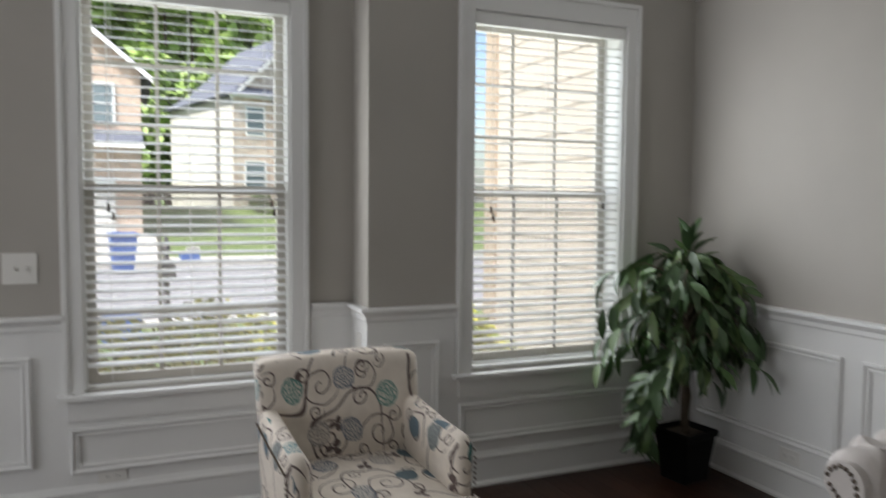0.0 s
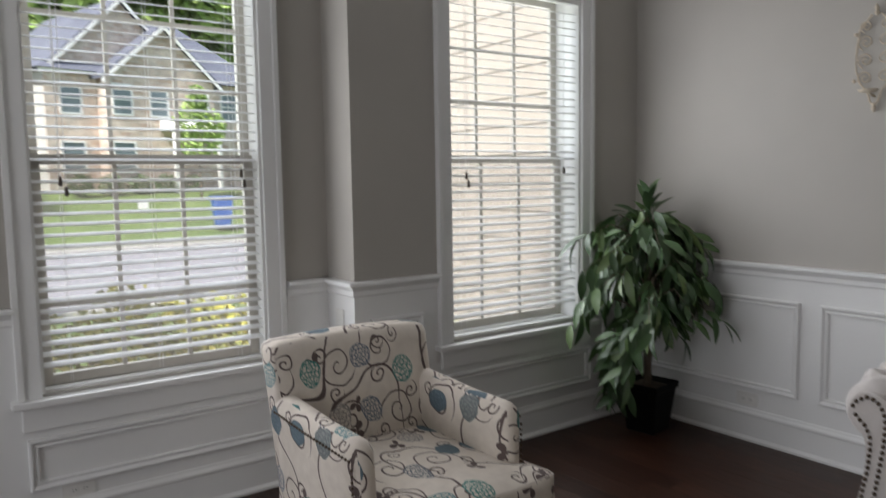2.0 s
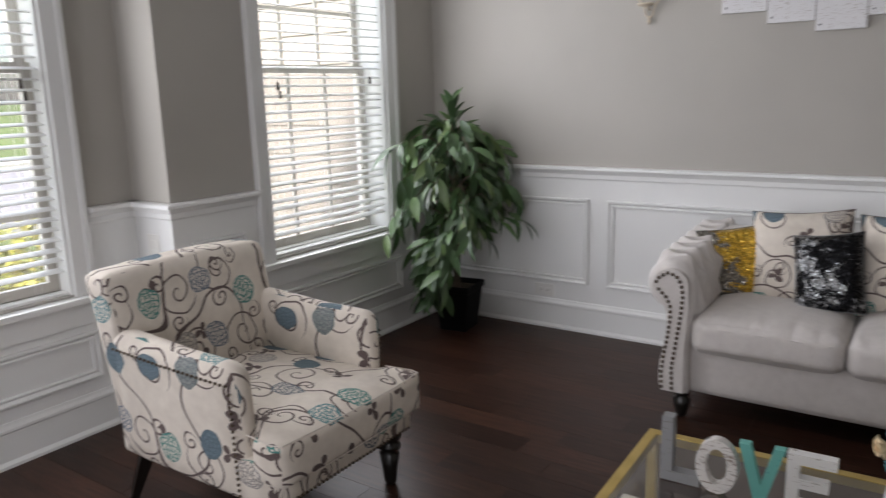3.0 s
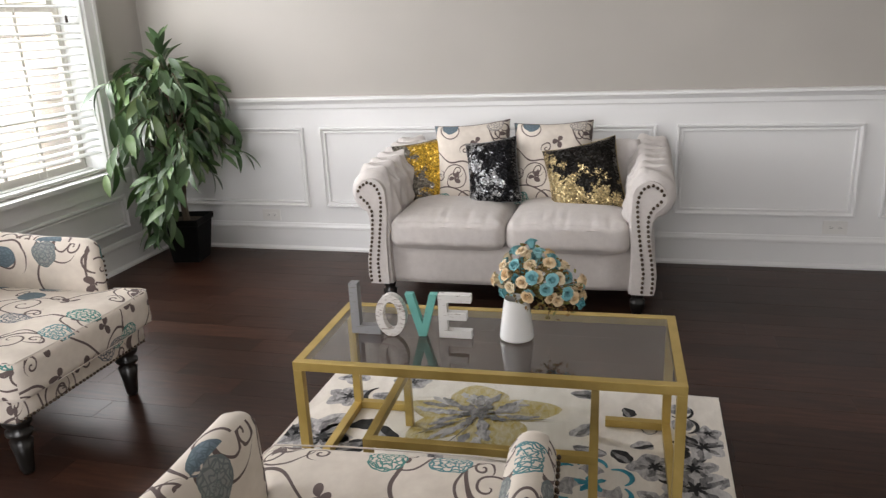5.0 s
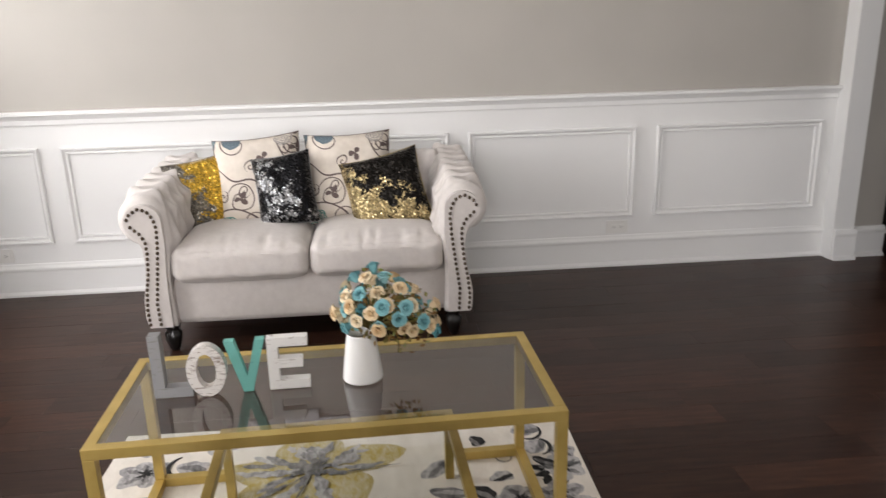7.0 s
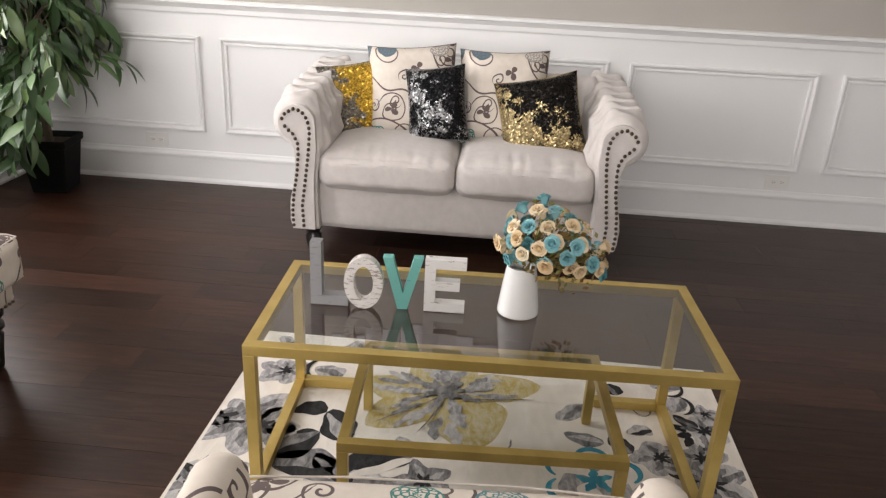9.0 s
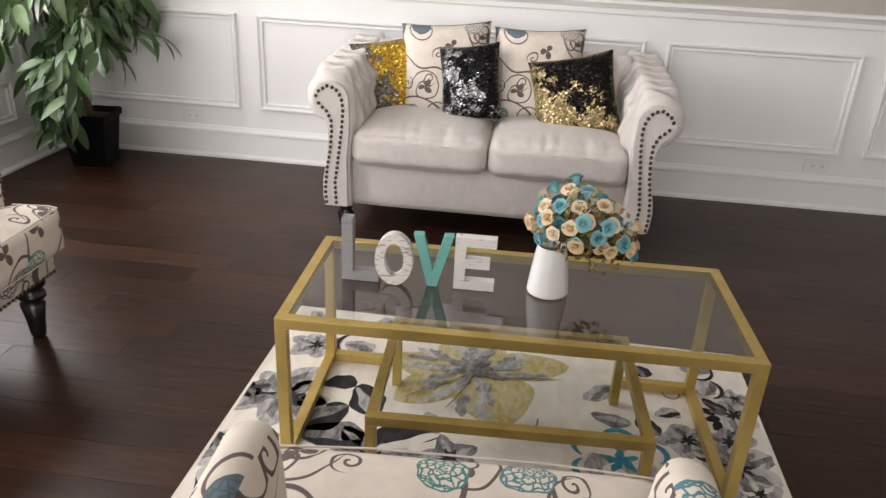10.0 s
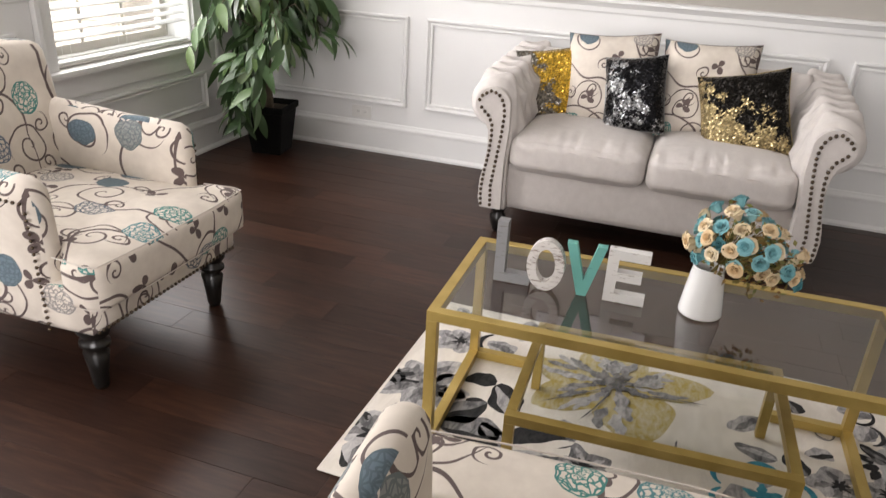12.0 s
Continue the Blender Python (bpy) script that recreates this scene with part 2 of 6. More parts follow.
def sequins(name, face, back, cut, lean=(0.0, 0.0), middle=(0.0, 0.0)):
    """Two-way sequins: patches brushed to one side or the other, each disc tilted its own way."""
    m = material(name, face, 0.3, 0.8)
    uv = coords(m, "UV")
    vo = m.node_tree.nodes.new("ShaderNodeTexVoronoi")
    vo.voronoi_dimensions = '2D'
    vo.inputs["Scale"].default_value = 170.0
    link(m, uv, vo.inputs["Vector"])
    patch = noise_tex(m, uv, 8.5, 9, 0.74, 0.3)
    xy = m.node_tree.nodes.new("ShaderNodeSeparateXYZ")
    link(m, uv, xy.inputs[0])
    patch = math_node(m, 'ADD', patch, math_node(m, 'MULTIPLY', math_node(m, 'SUBTRACT', xy.outputs[0], middle[0]), lean[0]))
    patch = math_node(m, 'ADD', patch, math_node(m, 'MULTIPLY', math_node(m, 'SUBTRACT', xy.outputs[1], middle[1]), lean[1]))
    sep = m.node_tree.nodes.new("ShaderNodeSeparateColor")
    link(m, vo.outputs["Color"], sep.inputs[0])
    side = math_node(m, 'GREATER_THAN', math_node(m, 'ADD', patch, math_node(m, 'MULTIPLY', sep.outputs[1], 0.07)), cut)
    tone = ramp(m, sep.outputs[0], [(0.0, (0.35, 0.35, 0.35)), (0.7, (0.95, 0.95, 0.95)), (1.0, (1.7, 1.7, 1.7))])
    link(m, mix(m, 1.0, mix(m, side, face, back), tone, 'MULTIPLY'), bsdf(m).inputs["Base Color"])
    geo = m.node_tree.nodes.new("ShaderNodeNewGeometry")
    off = m.node_tree.nodes.new("ShaderNodeVectorMath")
    off.operation = 'SUBTRACT'
    link(m, vo.outputs["Color"], off.inputs[0])
    off.inputs[1].default_value = (0.5, 0.5, 0.5)
    add = m.node_tree.nodes.new("ShaderNodeVectorMath")
    add.operation = 'MULTIPLY_ADD'
    link(m, off.outputs[0], add.inputs[0])
    add.inputs[1].default_value = (1.1, 1.1, 1.1)
    link(m, geo.outputs["Normal"], add.inputs[2])
    nrm = m.node_tree.nodes.new("ShaderNodeVectorMath")
    nrm.operation = 'NORMALIZE'
    link(m, add.outputs[0], nrm.inputs[0])
    link(m, nrm.outputs[0], bsdf(m).inputs["Normal"])
    return m


SEQ_GOLD = sequins("gold_sequins", (0.62, 0.38, 0.05), (0.20, 0.18, 0.15), 0.60, (-1.3, -0.5), (0.288, 0.238))
SEQ_SILVER = sequins("black_silver_sequins", (0.012, 0.012, 0.014), (0.42, 0.43, 0.44), 0.60, (-0.5, -0.5), (0.26, 0.245))
SEQ_MIX = sequins("black_gold_sequins", (0.012, 0.010, 0.008), (0.50, 0.39, 0.20), 0.56, (-0.55, -0.9), (0.36, 0.217))
EBONY = material("black_lacquered_wood", (0.008, 0.007, 0.006), 0.28)
NAIL = material("antique_bronze_nailhead", (0.09, 0.065, 0.045), 0.35, 0.9)
PLASTIC = material("white_plastic_plate", (0.72, 0.71, 0.68), 0.35)
SLOT = material("dark_socket_slot", (0.03, 0.03, 0.03), 0.6)


def area_lamp(name, a, b, z0, z1, y, watts):
    """Area lamp standing in for sky light at an opening; also the west fill."""
    l = new(name, bpy.data.lights.new(name, 'AREA'))
    l.data.shape, l.data.size, l.data.size_y = 'RECTANGLE', b - a, z1 - z0
    l.data.energy, l.data.color = watts, (0.93, 0.97, 1.0)
    l.matrix_world = pose((a + b) / 2, y, (z0 + z1) / 2, -90, 0, 0)
    return l


for a, b, y in ((0.12, 1.04, 4.30), (1.92, 2.83, 4.045)):
    area_lamp("window_light", a, b, 0.63, 2.42, y + 0.16 if y > 4.2 else y + 0.235, 7)
    area_lamp("window_light", a, b, 0.63, 2.42, y - 0.03, 8)
area_lamp("sidelight_light", -0.97, -0.68, 0.3, 2.25, 4.235, 3)
# unseen fill lamp added before the closed west wall, which has no window
west = area_lamp("west_fill_light", 0, 2.2, 0.6, 2.3, 0, 36)
west.matrix_world = pose(-4.16, 2.0, 1.45, 0, -90, 0) @ pose(0, 0, 0, 0, 0, 90)


# ---- mesh helpers ----
def box(bm, a, b, bevel=0.0):
    """An axis-aligned block from corner a to corner b."""
    v = [bm.verts.new((x, y, z)) for x in (a[0], b[0]) for y in (a[1], b[1]) for z in (a[2], b[2])]
    fs = [bm.faces.new([v[i] for i in q]) for q in ((0, 1, 3, 2), (4, 6, 7, 5), (0, 4, 5, 1), (2, 3, 7, 6), (0, 2, 6, 4), (1, 5, 7, 3))]
    bmesh.ops.recalc_face_normals(bm, faces=fs)
    if bevel:
        es = list({e for f in fs for e in f.edges})
        bmesh.ops.bevel(bm, geom=es, offset=bevel, segments=2, affect='EDGES', profile=0.7)
    return bm


def lathe(bm, profile, centre=(0, 0), steps=20, cap=True):
    """Turns (radius, height) pairs round a standing axis."""
    rings = []
    for r, z in profile:
        rings.append([bm.verts.new((centre[0] + r * math.cos(2 * math.pi * i / steps), centre[1] + r * math.sin(2 * math.pi * i / steps), z)) for i in range(steps)])
    for a, b in zip(rings, rings[1:]):
        for i in range(steps):
            bm.faces.new((a[i], a[(i + 1) % steps], b[(i + 1) % steps], b[i]))
    if cap:
        bm.faces.new(list(reversed(rings[0])))
        bm.faces.new(rings[-1])
    return bm


def tube(bm, points, radius, sides=6, closed=False):
    """A round bar along points; radius may be a number or one number a point."""
    pts = [Vector(p) for p in points]
    rings = []
    for i, p in enumerate(pts):
        ahead = (pts[min(i + 1, len(pts) - 1)] - pts[max(i - 1, 0)]).normalized()
        side = ahead.cross(Vector((0, 0, 1)))
        if side.length < 0.05:
            side = ahead.cross(Vector((0, 1, 0)))
        side.normalize()
        up = side.cross(ahead)
        r = radius if isinstance(radius, (int, float)) else radius[i]
        rings.append([bm.verts.new(p + r * (side * math.cos(2 * math.pi * k / sides) + up * math.sin(2 * math.pi * k / sides))) for k in range(sides)])
    for a, b in zip(rings, rings[1:]):
        for k in range(sides):
            bm.faces.new((a[k], a[(k + 1) % sides], b[(k + 1) % sides], b[k]))
    bm.faces.new(list(reversed(rings[0])))
    bm.faces.new(rings[-1])
    return bm


def prism(bm, outline, axis, a, b):
    """Extrudes a flat outline along an axis from a to b. The outline's pairs are the other two axes in order."""
    def at(p, d):
        v = list(p)
        v.insert("xyz".index(axis), d)
        return bm.verts.new(v)
    lo, hi = [at(p, a) for p in outline], [at(p, b) for p in outline]
    n = len(outline)
    fs = [bm.faces.new((lo[i], lo[(i + 1) % n], hi[(i + 1) % n], hi[i])) for i in range(n)]
    fs += [bm.faces.new(list(reversed(lo))), bm.faces.new(hi)]
    bmesh.ops.recalc_face_normals(bm, faces=fs)
    return bm


def box_uv(bm):
    """UV in metres, laid flat on the side that each face looks to."""
    layer = bm.loops.layers.uv.verify()
    bm.normal_update()
    for f in bm.faces:
        n = f.normal
        k = max(range(3), key=lambda i: abs(n[i]))
        for l in f.loops:
            c = l.vert.co
            l[layer].uv = ((c.y, c.z + 0.37), (c.x + 0.6, c.z), (c.x, c.y + 0.21))[k]
    return bm


def mesh_of(name, bm, mat, smooth=False, uv=False):
    if uv:
        box_uv(bm)
    me = bpy.data.meshes.new(name)
    bm.to_mesh(me)
    bm.free()
    me.materials.append(mat)
    if smooth:
        me.shade_smooth()
    return me


def part(name, bm, mat, parent=None, label="", smooth=False, uv=False):
    ob = new(name, bm if isinstance(bm, bpy.types.Mesh) else mesh_of(name, bm, mat, smooth, uv))
    ob.parent = parent
    if label:
        ob["label"] = label
    return ob


def glass_sheet(a, b, axis, sheen):
    """A sheet of glass as a thin block: one face (the low y or the high z one) carries the sheen, the rest is clear."""
    bm = box(bmesh.new(), a, b)
    bm.normal_update()
    me = bpy.data.meshes.new("glass")
    for f in bm.faces:
        f.material_index = 0 if (f.normal.y < -0.9 if axis == "y" else f.normal.z > 0.9) else 1
    bm.to_mesh(me)
    bm.free()
    me.materials.append(sheen)
    me.materials.append(GLASS_BODY)
    return me


def thing(name, label, category, group="", kind="", m=None):
    ob = new(name)
    ob.empty_display_size = 0.1
    if m is not None:
        ob.matrix_world = m
    return tagged(ob, label, category, group, kind)


def slab(name, a, b, mat, label="", bevel=0.0, parent=None):
    ob = part(name, box(bmesh.new(), a, b, bevel), mat, parent)
    if parent is None:
        tagged(ob, label, name.rstrip("_0123456789"), kind="structure")
    return ob


# ---- plan ----
SOFA_X = 3.325          # face of the long wall behind the sofa
W2_Y, W1_Y = 4.045, 4.30   # faces of the two window walls
STEP_X = 1.365          # corner where the window wall steps back
SOUTH_Y, WEST_X = -1.165, -4.2
TOP = 2.92
RAIL_LO = 0.888
BASE_H = 0.175


def wall_with_holes(name, axis, face, back, lo, hi, holes, label):
    """A wall along x or y, with openings (from, to, bottom, top) through it."""
    bm = bmesh.new()

    def piece(a, b, z0, z1):
        if axis == "x":
            box(bm, (a, min(face, back), z0), (b, max(face, back), z1))
        else:
            box(bm, (min(face, back), a, z0), (max(face, back), b, z1))
    at = lo
    for a, b, z0, z1 in sorted(holes):
        piece(at, a, 0, TOP)
        if z0 > 0:
            piece(a, b, 0, z0)
        if z1 < TOP:
            piece(a, b, z1, TOP)
        at = b
    piece(at, hi, 0, TOP)
    return tagged(part(name, bm, WALL), label, "wall", kind="structure")


W1 = (0.112, 1.045, 0.61, 2.435)     # window openings: from, to, bottom, top
W2 = (1.915, 2.838, 0.61, 2.435)
wall_with_holes("wall_east", "y", SOFA_X, SOFA_X + 0.15, -1.215, W2_Y + 0.15, [], "long warm grey wall above white wainscot")
slab("wall_step", (STEP_X, W2_Y, 0), (STEP_X + 0.15, W1_Y + 0.15, TOP), WALL, "short grey wall where the window wall steps back")
wall_with_holes("wall_north_2", "x", W2_Y, W2_Y + 0.22, STEP_X + 0.15, SOFA_X, [W2], "warm grey wall round a tall window")
wall_with_holes("wall_north_1", "x", W1_Y, W1_Y + 0.15, WEST_X, STEP_X, [W1, (-0.98, -0.67, 0.28, 2.34)], "warm grey wall set back round a tall window")
wall_with_holes("wall_south", "x", SOUTH_Y, SOUTH_Y - 0.17, WEST_X, 2.43, [], "grey wall with white wainscot beside an opening")
slab("wall_return", (3.215, -1.33, 0), (SOFA_X + 0.15, -1.215, TOP), WALL, "short grey wall return at a cased opening")
slab("wall_header", (2.43, -1.32, 2.25), (3.213, -1.17, TOP), WALL, "grey header over the cased opening")
slab("wall_west", (WEST_X - 0.15, SOUTH_Y - 0.17, 0), (WEST_X, W1_Y + 0.15, TOP), WALL, "plain grey wall closing the foyer")
part("wall_hall", box(box(bmesh.new(), (3.265, -1.535, 0), (3.40, -1.33, TOP)), (1.2, -3.7, 0), (4.6, -3.6, TOP)), WALL)
tagged(bpy.data.objects["wall_hall"], "grey walls of the dim hall beyond", "wall", kind="structure")
slab("wall_kitchen", (4.42, -3.6, 0), (4.52, -1.3, TOP), WALL, "shaded grey kitchen wall")
slab("wall_kitchen_side", (3.40, -1.46, 0), (4.42, -1.36, TOP), WALL, "shaded grey kitchen wall end")
slab("wall_hall_west", (1.2, -3.6, 0), (1.3, -1.335, TOP), WALL, "grey hall wall")

bm = bmesh.new()
box(bm, (WEST_X - 0.15, -3.7, TOP), (4.6, W1_Y + 0.15, TOP + 0.12))
tagged(part("ceiling", bm, CEIL), "plain white painted ceiling", "ceiling", kind="structure")
slab("floor", (WEST_X - 0.15, -3.7, -0.08), (4.6, W1_Y + 0.15, -0.006), JOINT, "dark walnut plank floor")


# ---- mouldings ----
def run_profile(bm, profile, axis, face, sign, a, b, mitre=0):
    """A moulding of (out, height) pairs along a wall; sign: which way the wall's face looks. mitre: the start is cut to meet round an outer corner."""
    lo, hi = [], []
    for o, z in profile:
        p, q, f = a - mitre * o, b, face + sign * o
        lo.append(bm.verts.new((p, f, z) if axis == "x" else (f, p, z)))
        hi.append(bm.verts.new((q, f, z) if axis == "x" else (f, q, z)))
    n = len(profile)
    fs = [bm.faces.new((lo[i], lo[(i + 1) % n], hi[(i + 1) % n], hi[i])) for i in range(n)]
    fs += [bm.faces.new(list(reversed(lo))), bm.faces.new(hi)]
    bmesh.ops.recalc_face_normals(bm, faces=fs)


BASE_P = [(0.0, 0.0), (0.034, 0.0), (0.034, 0.012), (0.018, 0.024), (0.018, 0.135), (0.024, 0.141), (0.024, 0.152), (0.016, 0.164), (0.012, 0.175), (0.0, 0.175)]
RAIL_P = [(0.0, 0.888), (0.012, 0.888), (0.016, 0.896), (0.016, 0.917), (0.022, 0.925), (0.030, 0.938), (0.046, 0.942), (0.046, 0.954), (0.038, 0.960), (0.0, 0.960)]
CROWN_P = [(0.0, 2.635), (0.012, 2.635), (0.020, 2.644), (0.020, 2.658), (0.010, 2.666), (0.010, 2.700), (0.022, 2.710), (0.040, 2.740), (0.075, 2.795), (0.100, 2.830), (0.108, 2.848), (0.108, 2.870), (0.125, 2.880), (0.125, TOP), (0.0, TOP)]


def moulding(name, profile, runs, label):
    root = thing(name, label, name.replace("_", " "), kind="structure")
    for run in runs:
        bm = bmesh.new()
        run_profile(bm, profile, *run)
        part("moulding_length", bm, WHITE, root)
    return root


E_ = ("y", SOFA_X, -1)
N2, N1, ST = ("x", W2_Y, -1), ("x", W1_Y, -1), ("y", STEP_X, -1)
S_ = ("x", SOUTH_Y, 1)
moulding("baseboard", BASE_P, [(*E_, -1.213, W2_Y), (*N2, STEP_X, SOFA_X, 1), (*ST, W2_Y, W1_Y, 1), (*N1, -0.565, STEP_X), (*S_, WEST_X, 2.45),
                               ("y", 3.215, -1, -1.345, -1.216), ("y", 3.265, -1, -1.545, -1.33), ("y", 2.43, 1, -1.335, -1.135)], "tall white baseboard with a shoe moulding")
moulding("chair_rail", RAIL_P, [(*E_, -1.213, W2_Y), (*N2, STEP_X, 1.826, 1), (*N2, 2.934, SOFA_X), (*ST, W2_Y, W1_Y, 1), (*N1, -0.565, 0.029), (*N1, 1.143, STEP_X), (*S_, WEST_X, 2.45)], "white chair rail moulding")
moulding("crown_moulding", CROWN_P, [(*E_, -1.213, W2_Y), (*N2, STEP_X, SOFA_X, 1), (*ST, W2_Y, W1_Y, 1), (*N1, -0.2, STEP_X), (*S_, -0.15, 3.2)], "deep white crown moulding")

# white wainscot skin between the baseboard and the chair rail
wains = thing("wainscot", "smooth white painted wainscot", "wainscot", kind="structure")
part("wainscot_board", box(bmesh.new(), (SOFA_X - 0.006, -1.213, BASE_H), (SOFA_X, W2_Y, RAIL_LO)), WHITE, wains)
part("wainscot_board", box(bmesh.new(), (STEP_X - 0.006, W2_Y - 0.006, BASE_H), (SOFA_X - 0.006, W2_Y, 0.59)), WHITE, wains)
part("wainscot_board", box(bmesh.new(), (STEP_X - 0.006, W2_Y - 0.006, 0.59), (1.826, W2_Y, RAIL_LO)), WHITE, wains)
part("wainscot_board", box(bmesh.new(), (2.934, W2_Y - 0.006, 0.59), (SOFA_X - 0.006, W2_Y, RAIL_LO)), WHITE, wains)
part("wainscot_board", box(bmesh.new(), (STEP_X - 0.006, W2_Y, BASE_H), (STEP_X, W1_Y, RAIL_LO)), WHITE, wains)
part("wainscot_board", box(bmesh.new(), (-0.565, W1_Y - 0.006, BASE_H), (STEP_X - 0.006, W1_Y, 0.59)), WHITE, wains)
part("wainscot_board", box(bmesh.new(), (-0.565, W1_Y - 0.006, 0.59), (0.029, W1_Y, RAIL_LO)), WHITE, wains)
part("wainscot_board", box(bmesh.new(), (1.143, W1_Y - 0.006, 0.59), (STEP_X - 0.006, W1_Y, RAIL_LO)), WHITE, wains)
part("wainscot_board", box(bmesh.new(), (WEST_X, SOUTH_Y, BASE_H), (2.436, SOUTH_Y + 0.006, RAIL_LO)), WHITE, wains)
part("wainscot_board", box(bmesh.new(), (2.43, -1.335, BASE_H), (2.436, SOUTH_Y, RAIL_LO)), WHITE, wains)
part("wainscot_board", box(bmesh.new(), (3.209, -1.33, BASE_H), (3.215, -1.209, TOP - 0.3)), WHITE, wains)
part("wainscot_board", box(bmesh.new(), (3.215, -1.215, 0.0), (SOFA_X - 0.006, -1.209, TOP - 0.3)), WHITE, wains)


def panel_frame(axis, face, a, b, z0, z1, parent):
    """A raised picture-frame moulding with mitred corners on a wall that looks to the negative side."""
    bm = bmesh.new()
    prof = [(0.0, 0.0), (0.0, 0.016), (0.004, 0.021), (0.011, 0.021), (0.015, 0.014), (0.022, 0.008), (0.028, 0.013), (0.034, 0.013), (0.037, 0.003), (0.037, 0.0)]
    rings = []
    for o, h in prof:
        ring = []
        for u, z in ((a + o, z0 + o), (b - o, z0 + o), (b - o, z1 - o), (a + o, z1 - o)):
            ring.append(bm.verts.new((face - h, u, z) if axis == "y" else (u, face - h, z)))
        rings.append(ring)
    for p, q in zip(rings, rings[1:]):
        for i in range(4):
            bm.faces.new((p[i], p[(i + 1) % 4], q[(i + 1) % 4], q[i]))
    bmesh.ops.recalc_face_normals(bm, faces=bm.faces[:])
    return part("panel_moulding", bm, WHITE, parent)


panels = thing("wainscot_panels", "white picture-frame mouldings on the wainscot", "moulding", kind="structure")
PZ0, PZ1 = 0.283, 0.778
for a, b in ((-1.135, -0.206), (-0.09, 0.821), (0.925, 1.855), (1.96, 2.895), (3.003, 3.93)):
    panel_frame("y", SOFA_X - 0.006, a, b, PZ0, PZ1, panels)
for a, b in ((1.44, 1.735), (3.02, 3.23)):
    panel_frame("x", W2_Y - 0.006, a, b, PZ0, PZ1, panels)
panel_frame("x", W2_Y - 0.006, 1.85, 2.91, 0.235, 0.44, panels)
panel_frame("x", W1_Y - 0.006, 0.05, 1.12, 0.235, 0.44, panels)
panel_frame("x", W1_Y - 0.006, -0.46, -0.10, PZ0, PZ1, panels)
for a, b in ((0.3, 1.25), (1.35, 2.28)):
    bm = bmesh.new()
    for p, q in (((a, PZ0), (b, PZ0 + 0.036)), ((a, PZ1 - 0.036), (b, PZ1)), ((a, PZ0 + 0.036), (a + 0.036, PZ1 - 0.036)), ((b - 0.036, PZ0 + 0.036), (b, PZ1 - 0.036))):
        box(bm, (p[0], SOUTH_Y + 0.006, p[1]), (q[0], SOUTH_Y + 0.018, q[1]), 0.004)
    part("panel_moulding", bm, WHITE, panels)


# ---- windows and blinds ----
def window(name, opening, face, depth, label, lower_screen=True):
    a, b, z0, z1 = opening
    root = thing(name, label, "window", kind="structure")
    bm = bmesh.new()
    cw, hw = 0.074, 0.112
    # casing: two legs and a head with a back band
    for u0, u1, lo, hi in ((a - cw, a, 0.60, z1 + hw), (b, b + cw, 0.60, z1 + hw)):
        box(bm, (u0, face - 0.02, lo), (u1, face, hi), 0.003)
    box(bm, (a, face - 0.0205, z1), (b, face, z1 + hw), 0.003)
    for u0, u1 in ((a - cw - 0.012, a - cw + 0.012), (b + cw - 0.012, b + cw + 0.012)):
        box(bm, (u0, face - 0.032, 0.60), (u1, face, z1 + hw + 0.012), 0.004)
    box(bm, (a - cw + 0.012, face - 0.0325, z1 + hw - 0.012), (b + cw - 0.012, face, z1 + hw + 0.012), 0.004)
    part("casing", bm, WHITE, root)
    bm = bmesh.new()
    box(bm, (a - cw - 0.035, face - 0.058, 0.573), (b + cw + 0.035, face + 0.10, 0.60), 0.006)
    part("window_sill", bm, WHITE, root)
    bm = bmesh.new()
    box(bm, (a - cw, face - 0.024, 0.475), (b + cw, face, 0.571), 0.004)
    part("apron", bm, WHITE, root)
    # jamb liner
    bm = bmesh.new()
    t = 0.012
    box(bm, (a, face, z0), (a + t, face + depth, z1))
    box(bm, (b - t, face, z0), (b, face + depth, z1))
    box(bm, (a + t, face, z1 - t), (b - t, face + depth, z1))
    box(bm, (a + t, face + 0.10, z0), (b - t, face + depth, z0 + t))
    part("jamb", bm, VINYL, root)
    # two sashes, the lower one nearer the room
    mid = 0.5 * (z0 + z1)
    ya = face + depth - 0.075
    for nm, lo, hi, y in (("upper_sash", mid - 0.02, z1 - t, ya + 0.035), ("lower_sash", z0 + t, mid + 0.022, ya)):
        bm = bmesh.new()
        fw = 0.042
        l, r = a + t, b - t
        box(bm, (l, y, lo), (l + fw, y + 0.03, hi), 0.003)
        box(bm, (r - fw, y, lo), (r, y + 0.03, hi), 0.003)
        box(bm, (l + fw, y, lo), (r - fw, y + 0.03, lo + fw), 0.003)
        box(bm, (l + fw, y, hi - fw), (r - fw, y + 0.03, hi), 0.003)
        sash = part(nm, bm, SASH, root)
        gl, gr, gb, gt = l + fw, r - fw, lo + fw, hi - fw
        bm = bmesh.new()
        for k in (1, 2):
            u = gl + (gr - gl) * k / 3
            box(bm, (u - 0.009, y + 0.009, gb), (u + 0.009, y + 0.021, gt))
            z = gb + (gt - gb) * k / 3
            if nm == "upper_sash" or k == 1:
                box(bm, (gl, y + 0.0095, z - 0.009), (gr, y + 0.0205, z + 0.009))
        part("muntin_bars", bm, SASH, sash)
        pane = part("pane", glass_sheet((gl, y + 0.013, gb), (gr, y + 0.017, gt), "y", PANE), None, sash)
        pane.visible_shadow = False
    bm = bmesh.new()
    vs = [bm.verts.new(p) for p in ((a + t, face + depth - 0.005, z0 + t), (b - t, face + depth - 0.005, z0 + t), (b - t, face + depth - 0.005, mid), (a + t, face + depth - 0.005, mid))]
    bm.faces.new(vs)
    part("insect_screen", bm, SCREEN, root, "fine grey insect screen")
